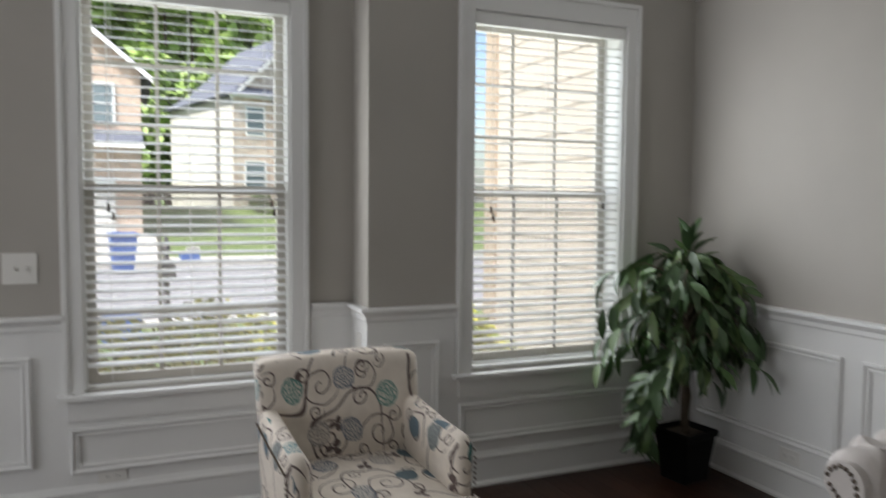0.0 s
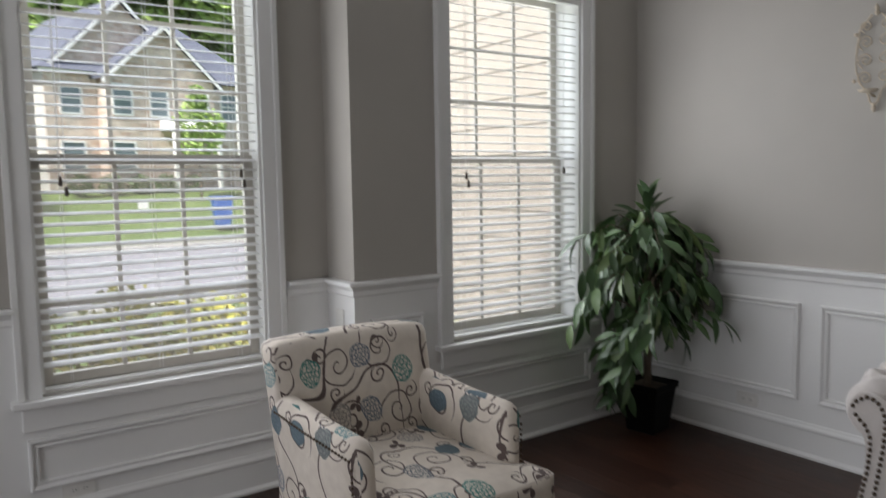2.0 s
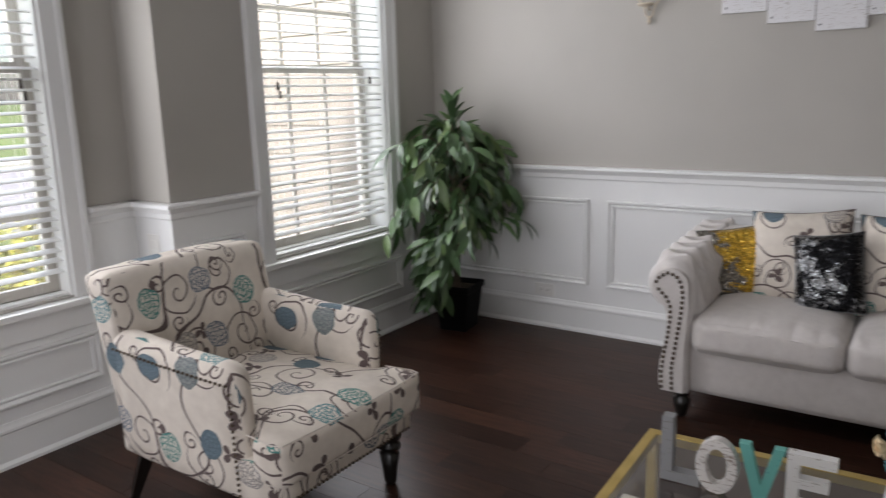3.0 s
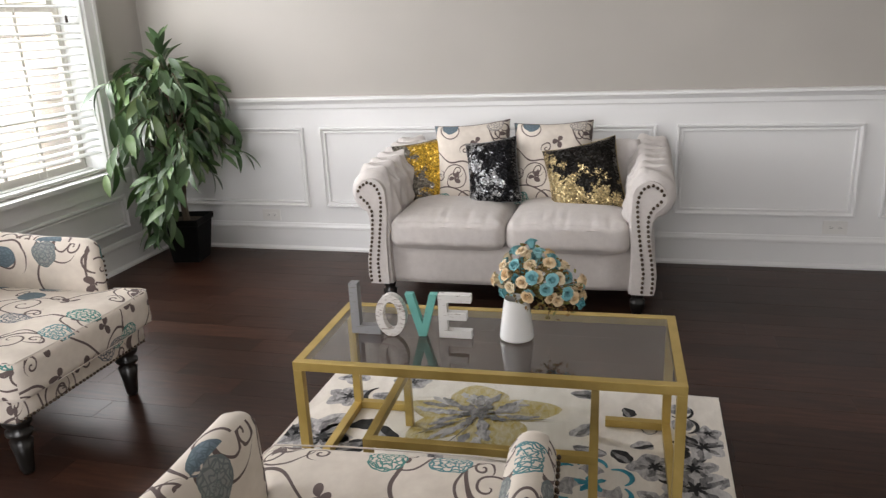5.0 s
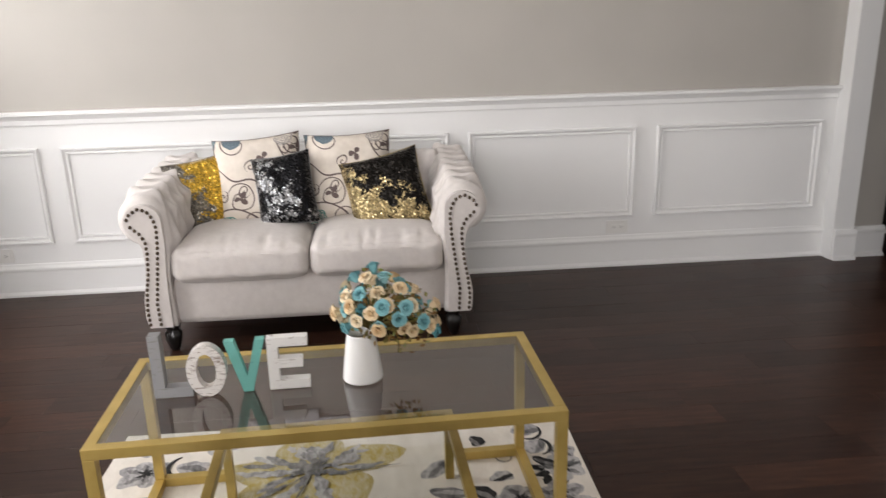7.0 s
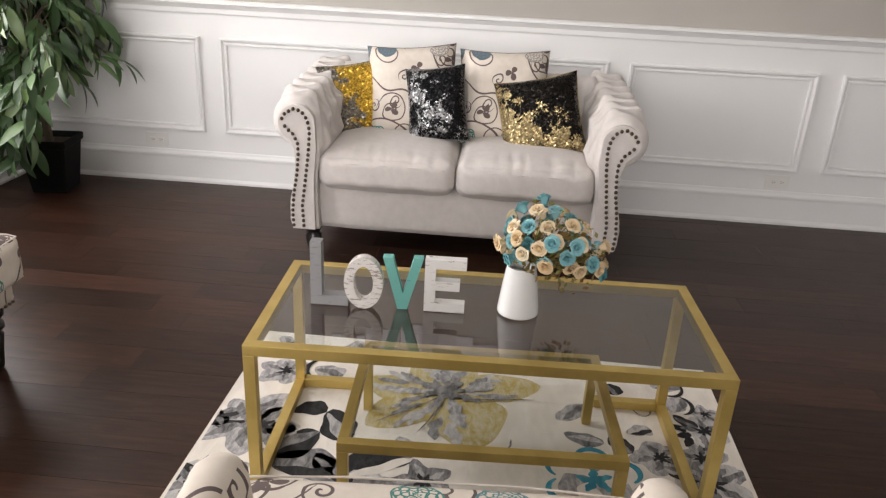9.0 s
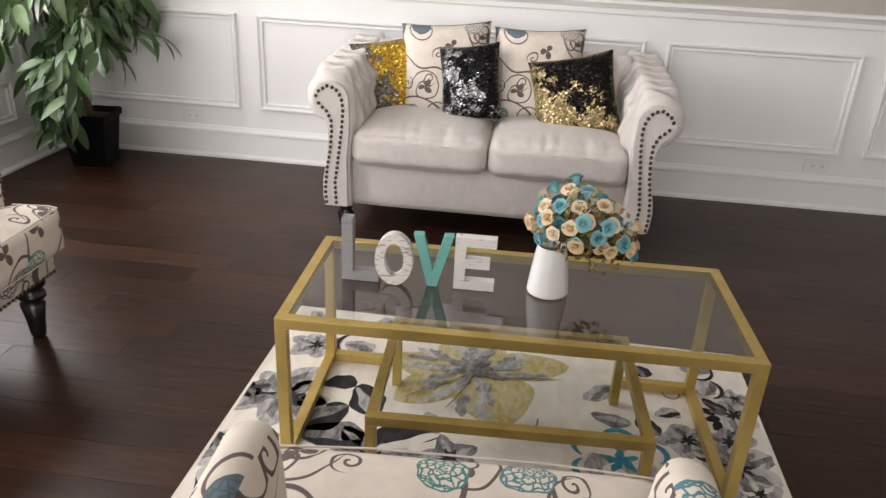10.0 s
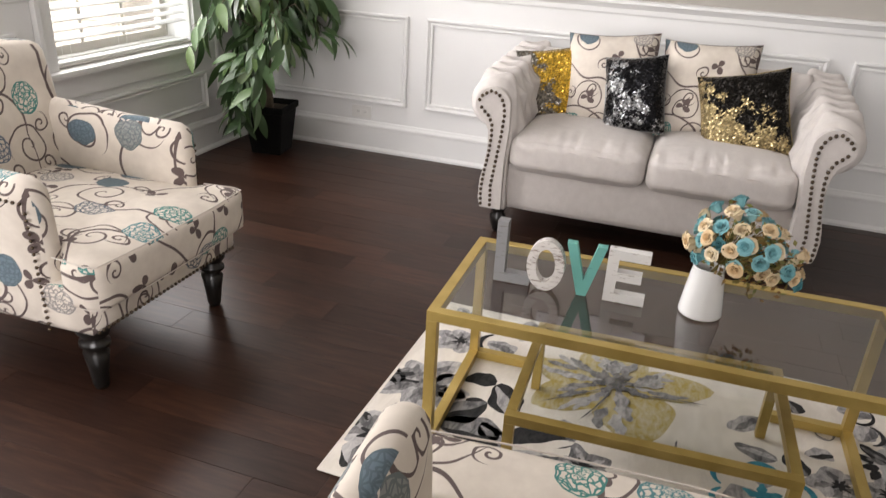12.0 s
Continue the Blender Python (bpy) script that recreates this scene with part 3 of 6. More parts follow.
    return root


def window_blind(opening, face, label, pull):
    a, b, z0, z1 = opening
    root = thing("window_blind", label, "blind", "window blinds")
    l, r = a + 0.006, b - 0.006
    y = face + 0.045
    part("valance", box(bmesh.new(), (l, face - 0.006, z1 - 0.065), (r, face + 0.012, z1 - 0.004), 0.004), VINYL, root)
    part("headrail", box(bmesh.new(), (l + 0.004, face + 0.018, z1 - 0.055), (r - 0.004, face + 0.072, z1 - 0.014)), VINYL, root)
    # one curved slat, shared by all
    bm = bmesh.new()
    rows = []
    for k in range(5):
        s = (k / 4 - 0.5) * 0.048
        h = 0.0025 * (1 - (s / 0.024) ** 2)
        rows.append([bm.verts.new((u, s, h + d)) for u, d in ((l + 0.004, 0), (r - 0.004, 0))])
    low = [[bm.verts.new((v.co.x, v.co.y, v.co.z - 0.0026)) for v in row] for row in rows]
    for p, q in zip(rows, rows[1:]):
        bm.faces.new((p[0], p[1], q[1], q[0]))
    for p, q in zip(low, low[1:]):
        bm.faces.new((q[0], q[1], p[1], p[0]))
    bm.faces.new((rows[0][1], rows[0][0], low[0][0], low[0][1]))
    bm.faces.new((rows[-1][0], rows[-1][1], low[-1][1], low[-1][0]))
    bmesh.ops.recalc_face_normals(bm, faces=bm.faces[:])
    me = mesh_of("slat", bm, SLAT)
    n = int((z1 - 0.10 - z0 - 0.045) / 0.0425)
    for k in range(n):
        s = part("slat", me, None, root)
        s.location = (0, y, z1 - 0.105 - 0.0425 * k)
        s.rotation_euler = (radians(13 + random.uniform(-1.2, 1.2)), radians(random.uniform(-0.12, 0.12)), 0)
    part("bottom_rail", box(bmesh.new(), (l + 0.002, y - 0.026, z0 - 0.010), (r - 0.002, y + 0.026, z0 + 0.012), 0.004), VINYL, root)
    for f in (0.12, 0.5, 0.88):
        bm = bmesh.new()
        u = l + (r - l) * f
        for dy in (-0.025, 0.025):
            tube(bm, [(u, y + dy, z0), (u, y + dy, z1 - 0.05)], 0.0009, 4)
        part("ladder_cord", bm, VINYL, root)
    for u, z in pull:
        bm = bmesh.new()
        tube(bm, [(u, y - 0.034, z), (u, y - 0.034, z1 - 0.05)], 0.0012, 4)
        part("pull_cord", bm, VINYL, root)
        part("tassel", lathe(bmesh.new(), [(0.003, z), (0.006, z - 0.004), (0.0085, z - 0.035), (0.005, z - 0.038)], (u, y - 0.034), 8), TASSEL, root, "brown wooden tassel")
    return root


SLAT = painted("white_blind_slat", (0.83, 0.83, 0.82), 0.4, 30, 0.03, 0.03)
TASSEL = material("dark_brown_tassel", (0.05, 0.035, 0.025), 0.5)
window("window_1", W1, W1_Y, 0.15, "tall white double-hung window with grilles")
window("window_2", W2, W2_Y, 0.22, "tall white double-hung window with grilles by the corner")
window_blind(W1, W1_Y, "white horizontal slat blind, lowered with slats open", [(0.225, 1.455), (0.245, 1.415), (0.955, 1.48), (0.967, 1.435)])
window_blind(W2, W2_Y, "white horizontal slat blind, lowered with slats open beside the plant", [(2.03, 1.455), (2.043, 1.415), (2.72, 1.48)])

# foyer sidelight with transom
root = thing("sidelight_window", "white sidelight with leaded glass and transom", "window", kind="structure")
bm = bmesh.new()
box(bm, (-0.67, W1_Y - 0.022, 0.0), (-0.565, W1_Y, 2.45), 0.004)
box(bm, (-1.085, W1_Y - 0.022, 0.0), (-0.98, W1_Y, 2.45), 0.004)
box(bm, (-0.98, W1_Y - 0.0225, 2.34), (-0.67, W1_Y, 2.45), 0.004)
box(bm, (-1.11, W1_Y - 0.045, 2.45), (-0.535, W1_Y, 2.49), 0.006)
part("casing", bm, WHITE, root)
bm = bmesh.new()
box(bm, (-0.98, W1_Y + 0.02, 1.955), (-0.67, W1_Y + 0.09, 2.175), 0.004)
box(bm, (-0.98, W1_Y + 0.02, 0.28), (-0.95, W1_Y + 0.08, 1.955))
box(bm, (-0.70, W1_Y + 0.02, 0.28), (-0.67, W1_Y + 0.08, 1.955))
for z in (0.52, 0.89, 1.26, 1.635):
    box(bm, (-0.95, W1_Y + 0.035, z - 0.008), (-0.70, W1_Y + 0.06, z + 0.008))
part("frame", bm, WHITE, root)
LEADED = material("leaded_obscure_glass", (0.9, 0.92, 0.9), 0.35)
bsdf(LEADED).inputs["Transmission Weight"].default_value = 1.0
bump(LEADED, noise_tex(LEADED, coords(LEADED), 26, 3), 0.6, 0.01)
p = part("leaded_pane", box(bmesh.new(), (-0.95, W1_Y + 0.045, 0.28), (-0.70, W1_Y + 0.05, 1.955)), LEADED, root)
p.visible_shadow = False
p = part("transom_pane", glass_sheet((-0.98, W1_Y + 0.045, 2.175), (-0.67, W1_Y + 0.05, 2.34), "y", PANE), None, root)
p.visible_shadow = False

# square column on a pedestal, with the header beam that it carries
root = thing("column", "square grey column on a white panelled pedestal", "column", kind="structure")
CX0, CX1, CY0, CY1 = -0.36, -0.152, 3.33, 3.47
part("shaft", box(bmesh.new(), (CX0, CY0, 0.92), (CX1, CY1, TOP), 0.003), WALL, root)
# the shaft's daylit +x face, its brightness put into a thin white sheet
part("lit_side_face", box(bmesh.new(), (CX1 - 0.001, CY0 + 0.004, 0.93), (CX1 + 0.003, CY1, 2.63)), WHITE, root)
bm = bmesh.new()
box(bm, (CX0 - 0.012, CY0 - 0.012, 0), (CX1 + 0.012, CY1 + 0.012, 0.88), 0.003)
box(bm, (CX0 - 0.028, CY0 - 0.028, 0), (CX1 + 0.028, CY1 + 0.028, 0.16), 0.006)
box(bm, (CX0 - 0.024, CY0 - 0.024, 0.855), (CX1 + 0.024, CY1 + 0.024, 0.885), 0.006)
box(bm, (CX0 - 0.042, CY0 - 0.042, 0.886), (CX1 + 0.042, CY1 + 0.042, 0.922), 0.008)
part("pedestal", bm, WHITE, root)
bm = bmesh.new()
box(bm, (CX0 - 0.0, CY0 - 0.02, 2.635), (CX1 + 0.02, CY1 + 0.02, 2.66), 0.005)
box(bm, (CX1 - 0.02, CY0 - 0.06, 2.78), (CX1 + 0.09, CY1 + 0.06, TOP - 0.003), 0.01)
part("capital", bm, WHITE, root)
slab("beam_header", (CX0, -1.155, 2.44), (CX0 + 0.125, CY0 - 0.003, TOP - 0.002), CEIL, "painted header beam over the wide opening", 0.004)


# ---- outdoors ----
def grass_mat():
    m = material("lawn_grass", (0.10, 0.17, 0.035), 0.9)
    v = coords(m)
    link(m, ramp(m, math_node(m, 'ADD', math_node(m, 'MULTIPLY', noise_tex(m, v, 0.5, 4), 0.6), math_node(m, 'MULTIPLY', noise_tex(m, v, 40, 3), 0.4)),
                 [(0.3, (0.06, 0.11, 0.02)), (0.7, (0.16, 0.23, 0.06))]), bsdf(m).inputs["Base Color"])
    bump(m, noise_tex(m, v, 60, 3), 0.6, 0.03)
    return m


def rough_mat(name, lo, hi, scale, r=0.9):
    m = material(name, lo, r)
    v = coords(m)
    link(m, ramp(m, math_node(m, 'ADD', math_node(m, 'MULTIPLY', noise_tex(m, v, scale * 0.04, 3), 0.5), math_node(m, 'MULTIPLY', noise_tex(m, v, scale, 4), 0.5)), [(0.35, lo), (0.65, hi)]), bsdf(m).inputs["Base Color"])
    bump(m, noise_tex(m, v, scale, 3), 0.3, 0.005)
    return m


GRASS = grass_mat()
ASPHALT = rough_mat("weathered_pale_asphalt", (0.22, 0.22, 0.24), (0.30, 0.30, 0.32), 60)
CONCRETE = rough_mat("pale_concrete", (0.42, 0.41, 0.39), (0.52, 0.51, 0.48), 40)
SHINGLE = rough_mat("blue_grey_shingles", (0.07, 0.08, 0.11), (0.13, 0.14, 0.18), 14)
SIDING = rough_mat("beige_lap_siding", (0.50, 0.49, 0.46), (0.56, 0.55, 0.52), 8, 0.6)
CREAM = rough_mat("cream_lap_siding", (0.43, 0.385, 0.34), (0.48, 0.43, 0.385), 8, 0.55)
TAN = rough_mat("tan_corner_board", (0.38, 0.30, 0.23), (0.42, 0.34, 0.27), 12, 0.6)
BARK = rough_mat("grey_brown_bark", (0.06, 0.045, 0.03), (0.13, 0.10, 0.07), 50)
BIN_BLUE = painted("blue_bin_plastic", (0.03, 0.12, 0.42), 0.45, 30)
HOUSE_GLASS = material("dark_house_window_glass", (0.16, 0.20, 0.22), 0.08)


def brick_mat(name, c1, c2, mortar, w, h):
    m = material(name, c1, 0.9)
    uv = coords(m, "UV")
    b = m.node_tree.nodes.new("ShaderNodeTexBrick")
    b.inputs["Color1"].default_value, b.inputs["Color2"].default_value, b.inputs["Mortar"].default_value = (*c1, 1), (*c2, 1), (*mortar, 1)
    b.inputs["Scale"].default_value = 1.0
    b.inputs["Brick Width"].default_value, b.inputs["Row Height"].default_value, b.inputs["Mortar Size"].default_value = w, h, 0.012
    link(m, uv, b.inputs["Vector"])
    stain = ramp(m, noise_tex(m, uv, 2.5, 5), [(0.3, (0.72, 0.72, 0.72)), (0.7, (1.1, 1.08, 1.05))])
    link(m, mix(m, 1.0, b.outputs["Color"], stain, 'MULTIPLY'), bsdf(m).inputs["Base Color"])
    bump(m, math_node(m, 'SUBTRACT', 1.0, b.outputs["Fac"]), 0.5, 0.01)
    return m


STONE = brick_mat("tan_stone_veneer", (0.50, 0.38, 0.31), (0.68, 0.59, 0.52), (0.60, 0.56, 0.52), 0.55, 0.24)
BRICK = brick_mat("tan_brick", (0.52, 0.36, 0.28), (0.62, 0.46, 0.37), (0.60, 0.55, 0.50), 0.24, 0.09)


def ground_height(x, y):
    if y <= 29.5:
        return -0.30 - 0.46 * max(0.0, min(1.0, (y - 9.0) / 3.9))
    return -0.64 + min(1.7, (y - 29.5) * 0.13)


bm = bmesh.new()
xs = [-400, -120, -60, -30, -15, -8, -3, 3, 8, 15, 30, 60, 120, 400]
ys = [-400, -60, -12, 0, 4.0, 5, 9, 12.9, 29.5, 33, 36, 39, 42.6, 44, 60, 120, 400]
grid = [[bm.verts.new((x, y, ground_height(x, y))) for y in ys] for x in xs]
for i in range(len(xs) - 1):
    for j in range(len(ys) - 1):
        bm.faces.new((grid[i][j], grid[i + 1][j], grid[i + 1][j + 1], grid[i][j + 1]))
tagged(part("ground", bm, GRASS), "green mown lawn running to the houses", "ground", kind="structure")
slab("road", (-200, 14.6, -0.83), (200, 26.6, -0.745), ASPHALT, "pale weathered asphalt street")
slab("kerb", (-200, 26.6, -0.83), (200, 26.9, -0.63), CONCRETE, "pale concrete kerb")
slab("pavement", (-200, 27.9, -0.83), (200, 29.3, -0.62), CONCRETE, "pale concrete pavement across the street")
bm = bmesh.new()
prism(bm, [(26.9, -0.80), (33.5, -0.35), (33.5, -0.02), (29.4, -0.59), (26.9, -0.66)], "x", -2.8, 1.4)
bmesh.ops.recalc_face_normals(bm, faces=bm.faces[:])
tagged(part("driveway", bm, CONCRETE), "pale concrete driveway", "driveway", kind="structure")
slab("kerb_near", (-200, 14.3, -0.83), (200, 14.6, -0.65), CONCRETE, "pale concrete kerb")


def leaf_mat(name, lo, hi):
    m = material(name, lo, 0.6)
    g = m.node_tree.nodes.new("ShaderNodeNewGeometry")
    link(m, ramp(m, g.outputs["Random Per Island"], [(0.0, lo), (1.0, hi)]), bsdf(m).inputs["Base Color"])
    bsdf(m).inputs["Subsurface Weight"].default_value = 0.0
    return m


TREE_LEAF = leaf_mat("tree_leaves", (0.17, 0.28, 0.06), (0.42, 0.55, 0.18))
HEDGE_LEAF = leaf_mat("yellow_green_hedge_leaves", (0.20, 0.25, 0.035), (0.60, 0.55, 0.09))
BUSH_LEAF = leaf_mat("bush_leaves", (0.03, 0.07, 0.015), (0.08, 0.14, 0.03))


def leaf_cloud(rng, centres, count, size, flat=0.0):
    """Many small bent leaves scattered in and on the given ellipsoids (x, y, z, rx, ry, rz)."""
    verts, faces = [], []
    for n in range(count):
        cx, cy, cz, rx, ry, rz = centres[n % len(centres)]
        d = Vector((rng.gauss(0, 1), rng.gauss(0, 1), rng.gauss(0, 1))).normalized()
        k = rng.uniform(0.55, 1.08)
        c = Vector((cx + d.x * rx * k, cy + d.y * ry * k, cz + d.z * rz * k))
        a = Vector((rng.gauss(0, 1), rng.gauss(0, 1), rng.gauss(0, 0.6))).normalized() * size * rng.uniform(0.6, 1.3)
        b = a.cross(Vector((rng.gauss(0, 1), rng.gauss(0, 1), rng.gauss(0, 1)))).normalized() * a.length * 0.55
        i = len(verts)
        verts += [c - a, c + b, c + a, c - b]
        faces.append((i, i + 1, i + 2, i + 3))
    me = bpy.data.meshes.new("leaves")
    me.from_pydata([tuple(v) for v in verts], [], faces)
    return me


rng = random.Random(7)
hedge = thing("hedge", "yellow-green clipped hedge under the window", "hedge")
me = leaf_cloud(rng, [(x * 0.35 - 2.0, 5.9 + rng.uniform(-0.3, 0.3), 0.33 + rng.uniform(-0.08, 0.06), 0.34, 0.45, 0.40) for x in range(14)], 13000, 0.035)
me.materials.append(HEDGE_LEAF)
part("foliage", me, None, hedge)["kind"] = "stuff"
bm = bmesh.new()
for x in range(14):
    for k in range(3):
        tube(bm, [(x * 0.35 - 2.0, 5.9, -0.3), (x * 0.35 - 2.0 + rng.uniform(-0.2, 0.2), 5.9 + rng.uniform(-0.2, 0.2), 0.35)], [0.012, 0.004], 5)
part("stem_bundle", bm, BARK, hedge)
shrub = thing("shrub", "small yellow-green shrub by the side wall", "shrub")
me = leaf_cloud(rng, [(2.55, 5.3, 0.18, 0.35, 0.35, 0.34), (2.9, 5.8, 0.1, 0.4, 0.4, 0.3)], 2200, 0.035)
me.materials.append(HEDGE_LEAF)
part("foliage", me, None, shrub)["kind"] = "stuff"
part("stem_bundle", tube(bmesh.new(), [(2.6, 5.4, -0.3), (2.6, 5.4, 0.2)], [0.02, 0.006], 6), BARK, shrub)


def tree(x, y, h, spread, rng, leaves=1500, size=0.32):
    z = ground_height(x, y)
    root = thing("tree", "tall leafy green tree behind the houses", "tree", "woods behind the houses")
    bm = bmesh.new()
    tube(bm, [(x, y, z), (x + 0.1, y, z + h * 0.35), (x - 0.1, y, z + h * 0.85)], [0.24, 0.17, 0.05], 8)
    cs = []
    for k in range(9):
        a = rng.uniform(0, 6.28)
        zz = z + h * (0.22 + 0.75 * k / 9)
        r = spread * (0.75 - 0.5 * abs(k / 9 - 0.45))
        p = (x + math.cos(a) * r, y + math.sin(a) * r, zz)
        tube(bm, [(x, y, zz - h * 0.06), p], [0.07, 0.02], 5)
        cs.append((*p, spread * 0.5, spread * 0.5, h * 0.12))
    part("trunk", bm, BARK, root)
    me = leaf_cloud(rng, cs, leaves, size)
    me.materials.append(TREE_LEAF)
    part("crown", me, None, root)["kind"] = "stuff"


for k in range(26):
    tree(-16 + k * 1.5 + rng.uniform(-0.5, 0.5), 58 + rng.uniform(0, 9), rng.uniform(17, 24), rng.uniform(3.2, 4.4), rng, 4200, 0.60)
for k in range(9):
    tree(-6.5 + k * 1.2, 54 + rng.uniform(-1, 2), rng.uniform(8, 12), 2.4, rng, 2000, 0.38)


def house_window(root, u, z, w, h, y=0.0):
    win = part("window", box(box(box(box(box(bmesh.new(), (u - w / 2 - 0.09, y - 0.06, z - 0.09), (u - w / 2, y + 0.05, z + h + 0.09)), (u + w / 2, y - 0.06, z - 0.09), (u + w / 2 + 0.09, y + 0.05, z + h + 0.09)),
                                         (u - w / 2, y - 0.06, z + h), (u + w / 2, y + 0.05, z + h + 0.09)), (u - w / 2, y - 0.06, z - 0.09), (u + w / 2, y + 0.05, z)),
                                 (u - w / 2, y - 0.05, z + h / 2 - 0.03), (u + w / 2, y + 0.04, z + h / 2 + 0.03)), WHITE, root)
    part("pane", box(bmesh.new(), (u - w / 2, y - 0.02, z), (u + w / 2, y - 0.01, z + h)), HOUSE_GLASS, win)
    return win


def gable(bm, u0, u1, y, eave, peak, depth):
    prism(bm, [(u0, eave), (u1, eave), ((u0 + u1) / 2, peak)], "y", y, y + depth)


def roof_slopes(bm, u0, u1, y0, y1, eave, peak, over=0.35, thick=0.16):
    m_ = (u0 + u1) / 2
    k = (peak - eave) / (m_ - u0)
    prism(bm, [(u0 - over, eave - over * k), (m_, peak), (m_, peak + thick), (u0 - over, eave - over * k + thick)], "y", y0 - over, y1)
    prism(bm, [(u1 + over, eave - over * k), (m_, peak), (m_, peak + thick), (u1 + over, eave - over * k + thick)], "y", y0 - over, y1)


# house A: stone front, siding on its side
HA = thing("house", "two-storey tan stone house with gables and grey roof", "house", "houses across the street", m=pose(5.65, 42, 1.75, 0, 0, 15))
part("wall", box(bmesh.new(), (0.0, 0.06, -1.5), (13, 10.2, 5.5)), SIDING, HA, uv=True)
bm = bmesh.new()
box(bm, (0, 0.0, -1.5), (13, 0.058, 5.5))
box(bm, (2.6, -0.9, -1.5), (8.9, -0.002, 5.3))
gable(bm, 2.6, 8.9, -0.9, 5.3, 7.95, 0.88)
part("front_wall", bm, STONE, HA, "tan stone veneer", uv=True)
bm = bmesh.new()
for k in range(41):
    prism(bm, [(-0.035, -1.4 + k * 0.165), (0.0, -1.4 + k * 0.165), (0.0, -1.245 + k * 0.165), (-0.008, -1.245 + k * 0.165)], "y", 0.2, 10.1)
part("lap_siding", bm, SIDING, HA)
bm = bmesh.new()
gable(bm, 0.2, 8.0, 0.3, 5.6, 9.3, 0.4)
part("upper_gable", bm, STONE, HA, uv=True)
bm = bmesh.new()
roof_slopes(bm, 2.6, 8.9, -0.9, 4.0, 5.3, 7.95)
roof_slopes(bm, 0.2, 8.0, 0.3, 9.0, 5.6, 9.3)
base = [bm.verts.new(p) for p in ((-0.45, -0.4, 5.38), (13.5, -0.4, 5.38), (13.5, 10.6, 5.38), (-0.45, 10.6, 5.38))]
ridge = [bm.verts.new(p) for p in ((5.2, 5.1, 9.4), (10.5, 5.1, 9.4))]
for q in ((base[0], base[1], ridge[1], ridge[0]), (base[1], base[2], ridge[1]), (base[2], base[3], ridge[0], ridge[1]), (base[3], base[0], ridge[0]), (base[3], base[2], base[1], base[0])):
    bm.faces.new(q)
part("roof", bm, SHINGLE, HA, "blue-grey shingles")
bm = bmesh.new()
for u0, u1, y, eave, peak in ((2.6, 8.9, -1.27, 5.3, 7.95), (0.2, 8.0, -0.07, 5.6, 9.3)):
    mid_ = (u0 + u1) / 2
    for a, b in (((u0 - 0.36, eave - 0.44), (mid_, peak)), ((u1 + 0.36, eave - 0.44), (mid_, peak))):
        prism(bm, [(a[0], a[1] - 0.12), (b[0], b[1] - 0.12), (b[0], b[1] + 0.1), (a[0], a[1] + 0.1)], "y", y - 0.06, y)
box(bm, (-0.3, -0.25, 5.25), (3.0, -0.1, 5.45))
part("fascia", bm, WHITE, HA, "white fascia boards")
for u, z, y in ((1.25, 3.3, 0.0), (1.25, 0.35, 0.0), (3.45, 3.3, -0.9), (3.45, 0.35, -0.9), (5.5, 3.3, -0.9), (8.0, 3.3, -0.9), (10.5, 3.4, 0.0)):
    house_window(HA, u, z, 0.95 if z > 2 else 1.1, 1.45, y)
bm = bmesh.new()
prism(bm, [(-2.2, 2.5), (-0.9, 3.2), (-0.9, 2.5)], "x", 5.5, 8.6)
for u in (5.7, 8.4):
    box(bm, (u - 0.1, -2.1, -1.5), (u + 0.1, -1.9, 2.5))
part("porch", bm, WHITE, HA)
for k in range(5):
    b = thing("bush", "round clipped green bush by the house", "bush", "bushes along the house front")
    me = leaf_cloud(rng, [(0, 0, 0.5, 0.6, 0.6, 0.5)], 500, 0.1)
    me.materials.append(BUSH_LEAF)
    part("foliage", me, None, b)["kind"] = "stuff"
    b.matrix_world = HA.matrix_world @ pose(0.8 + 1.5 * k, -1.6, -0.85)
t_ = thing("tree", "young light green tree on the lawn", "tree")
bm = bmesh.new()
tube(bm, [(12.1, 39.0, 0.5), (12.1, 39.0, 3.4)], [0.07, 0.03], 7)
part("trunk", bm, BARK, t_)
me = leaf_cloud(rng, [(12.1, 39.0, 3.4, 1.0, 1.0, 0.9), (11.7, 39.0, 4.6, 0.8, 0.8, 0.9), (12.7, 38.8, 4.3, 0.7, 0.7, 0.8), (12.1, 39.0, 5.6, 0.5, 0.5, 0.7)], 1800, 0.13)
me.materials.append(TREE_LEAF)
part("crown", me, None, t_)["kind"] = "stuff"

# house B: brick front with a garage
HB = thing("house", "two-storey tan brick house with a white garage door", "house", "houses across the street", m=pose(0.9, 33.5, 0.65, 0, 0, 0))
part("wall", box(bmesh.new(), (-9, 0, -1.2), (0, 9, 6.0)), BRICK, HB, "tan brick", uv=True)
bm = bmesh.new()
gable(bm, -6.2, 0.0, 0.02, 6.0, 8.6, 0.5)
part("gable_wall", bm, BRICK, HB, uv=True)
bm = bmesh.new()
roof_slopes(bm, -6.2, 0.0, 0.0, 9.0, 6.0, 8.6, 0.45)
prism(bm, [(-0.9, 3.0), (0.0, 3.6), (0.0, 3.0)], "x", -6.2, 0.05)
part("roof", bm, SHINGLE, HB, "blue-grey shingles")
bm = bmesh.new()
for a, b in (((0.46, 5.62), (-3.1, 8.6)), ((-6.66, 5.62), (-3.1, 8.6))):
    prism(bm, [(a[0], a[1] - 0.14), (b[0], b[1] - 0.14), (b[0], b[1] + 0.1), (a[0], a[1] + 0.1)], "y", -0.52, -0.46)
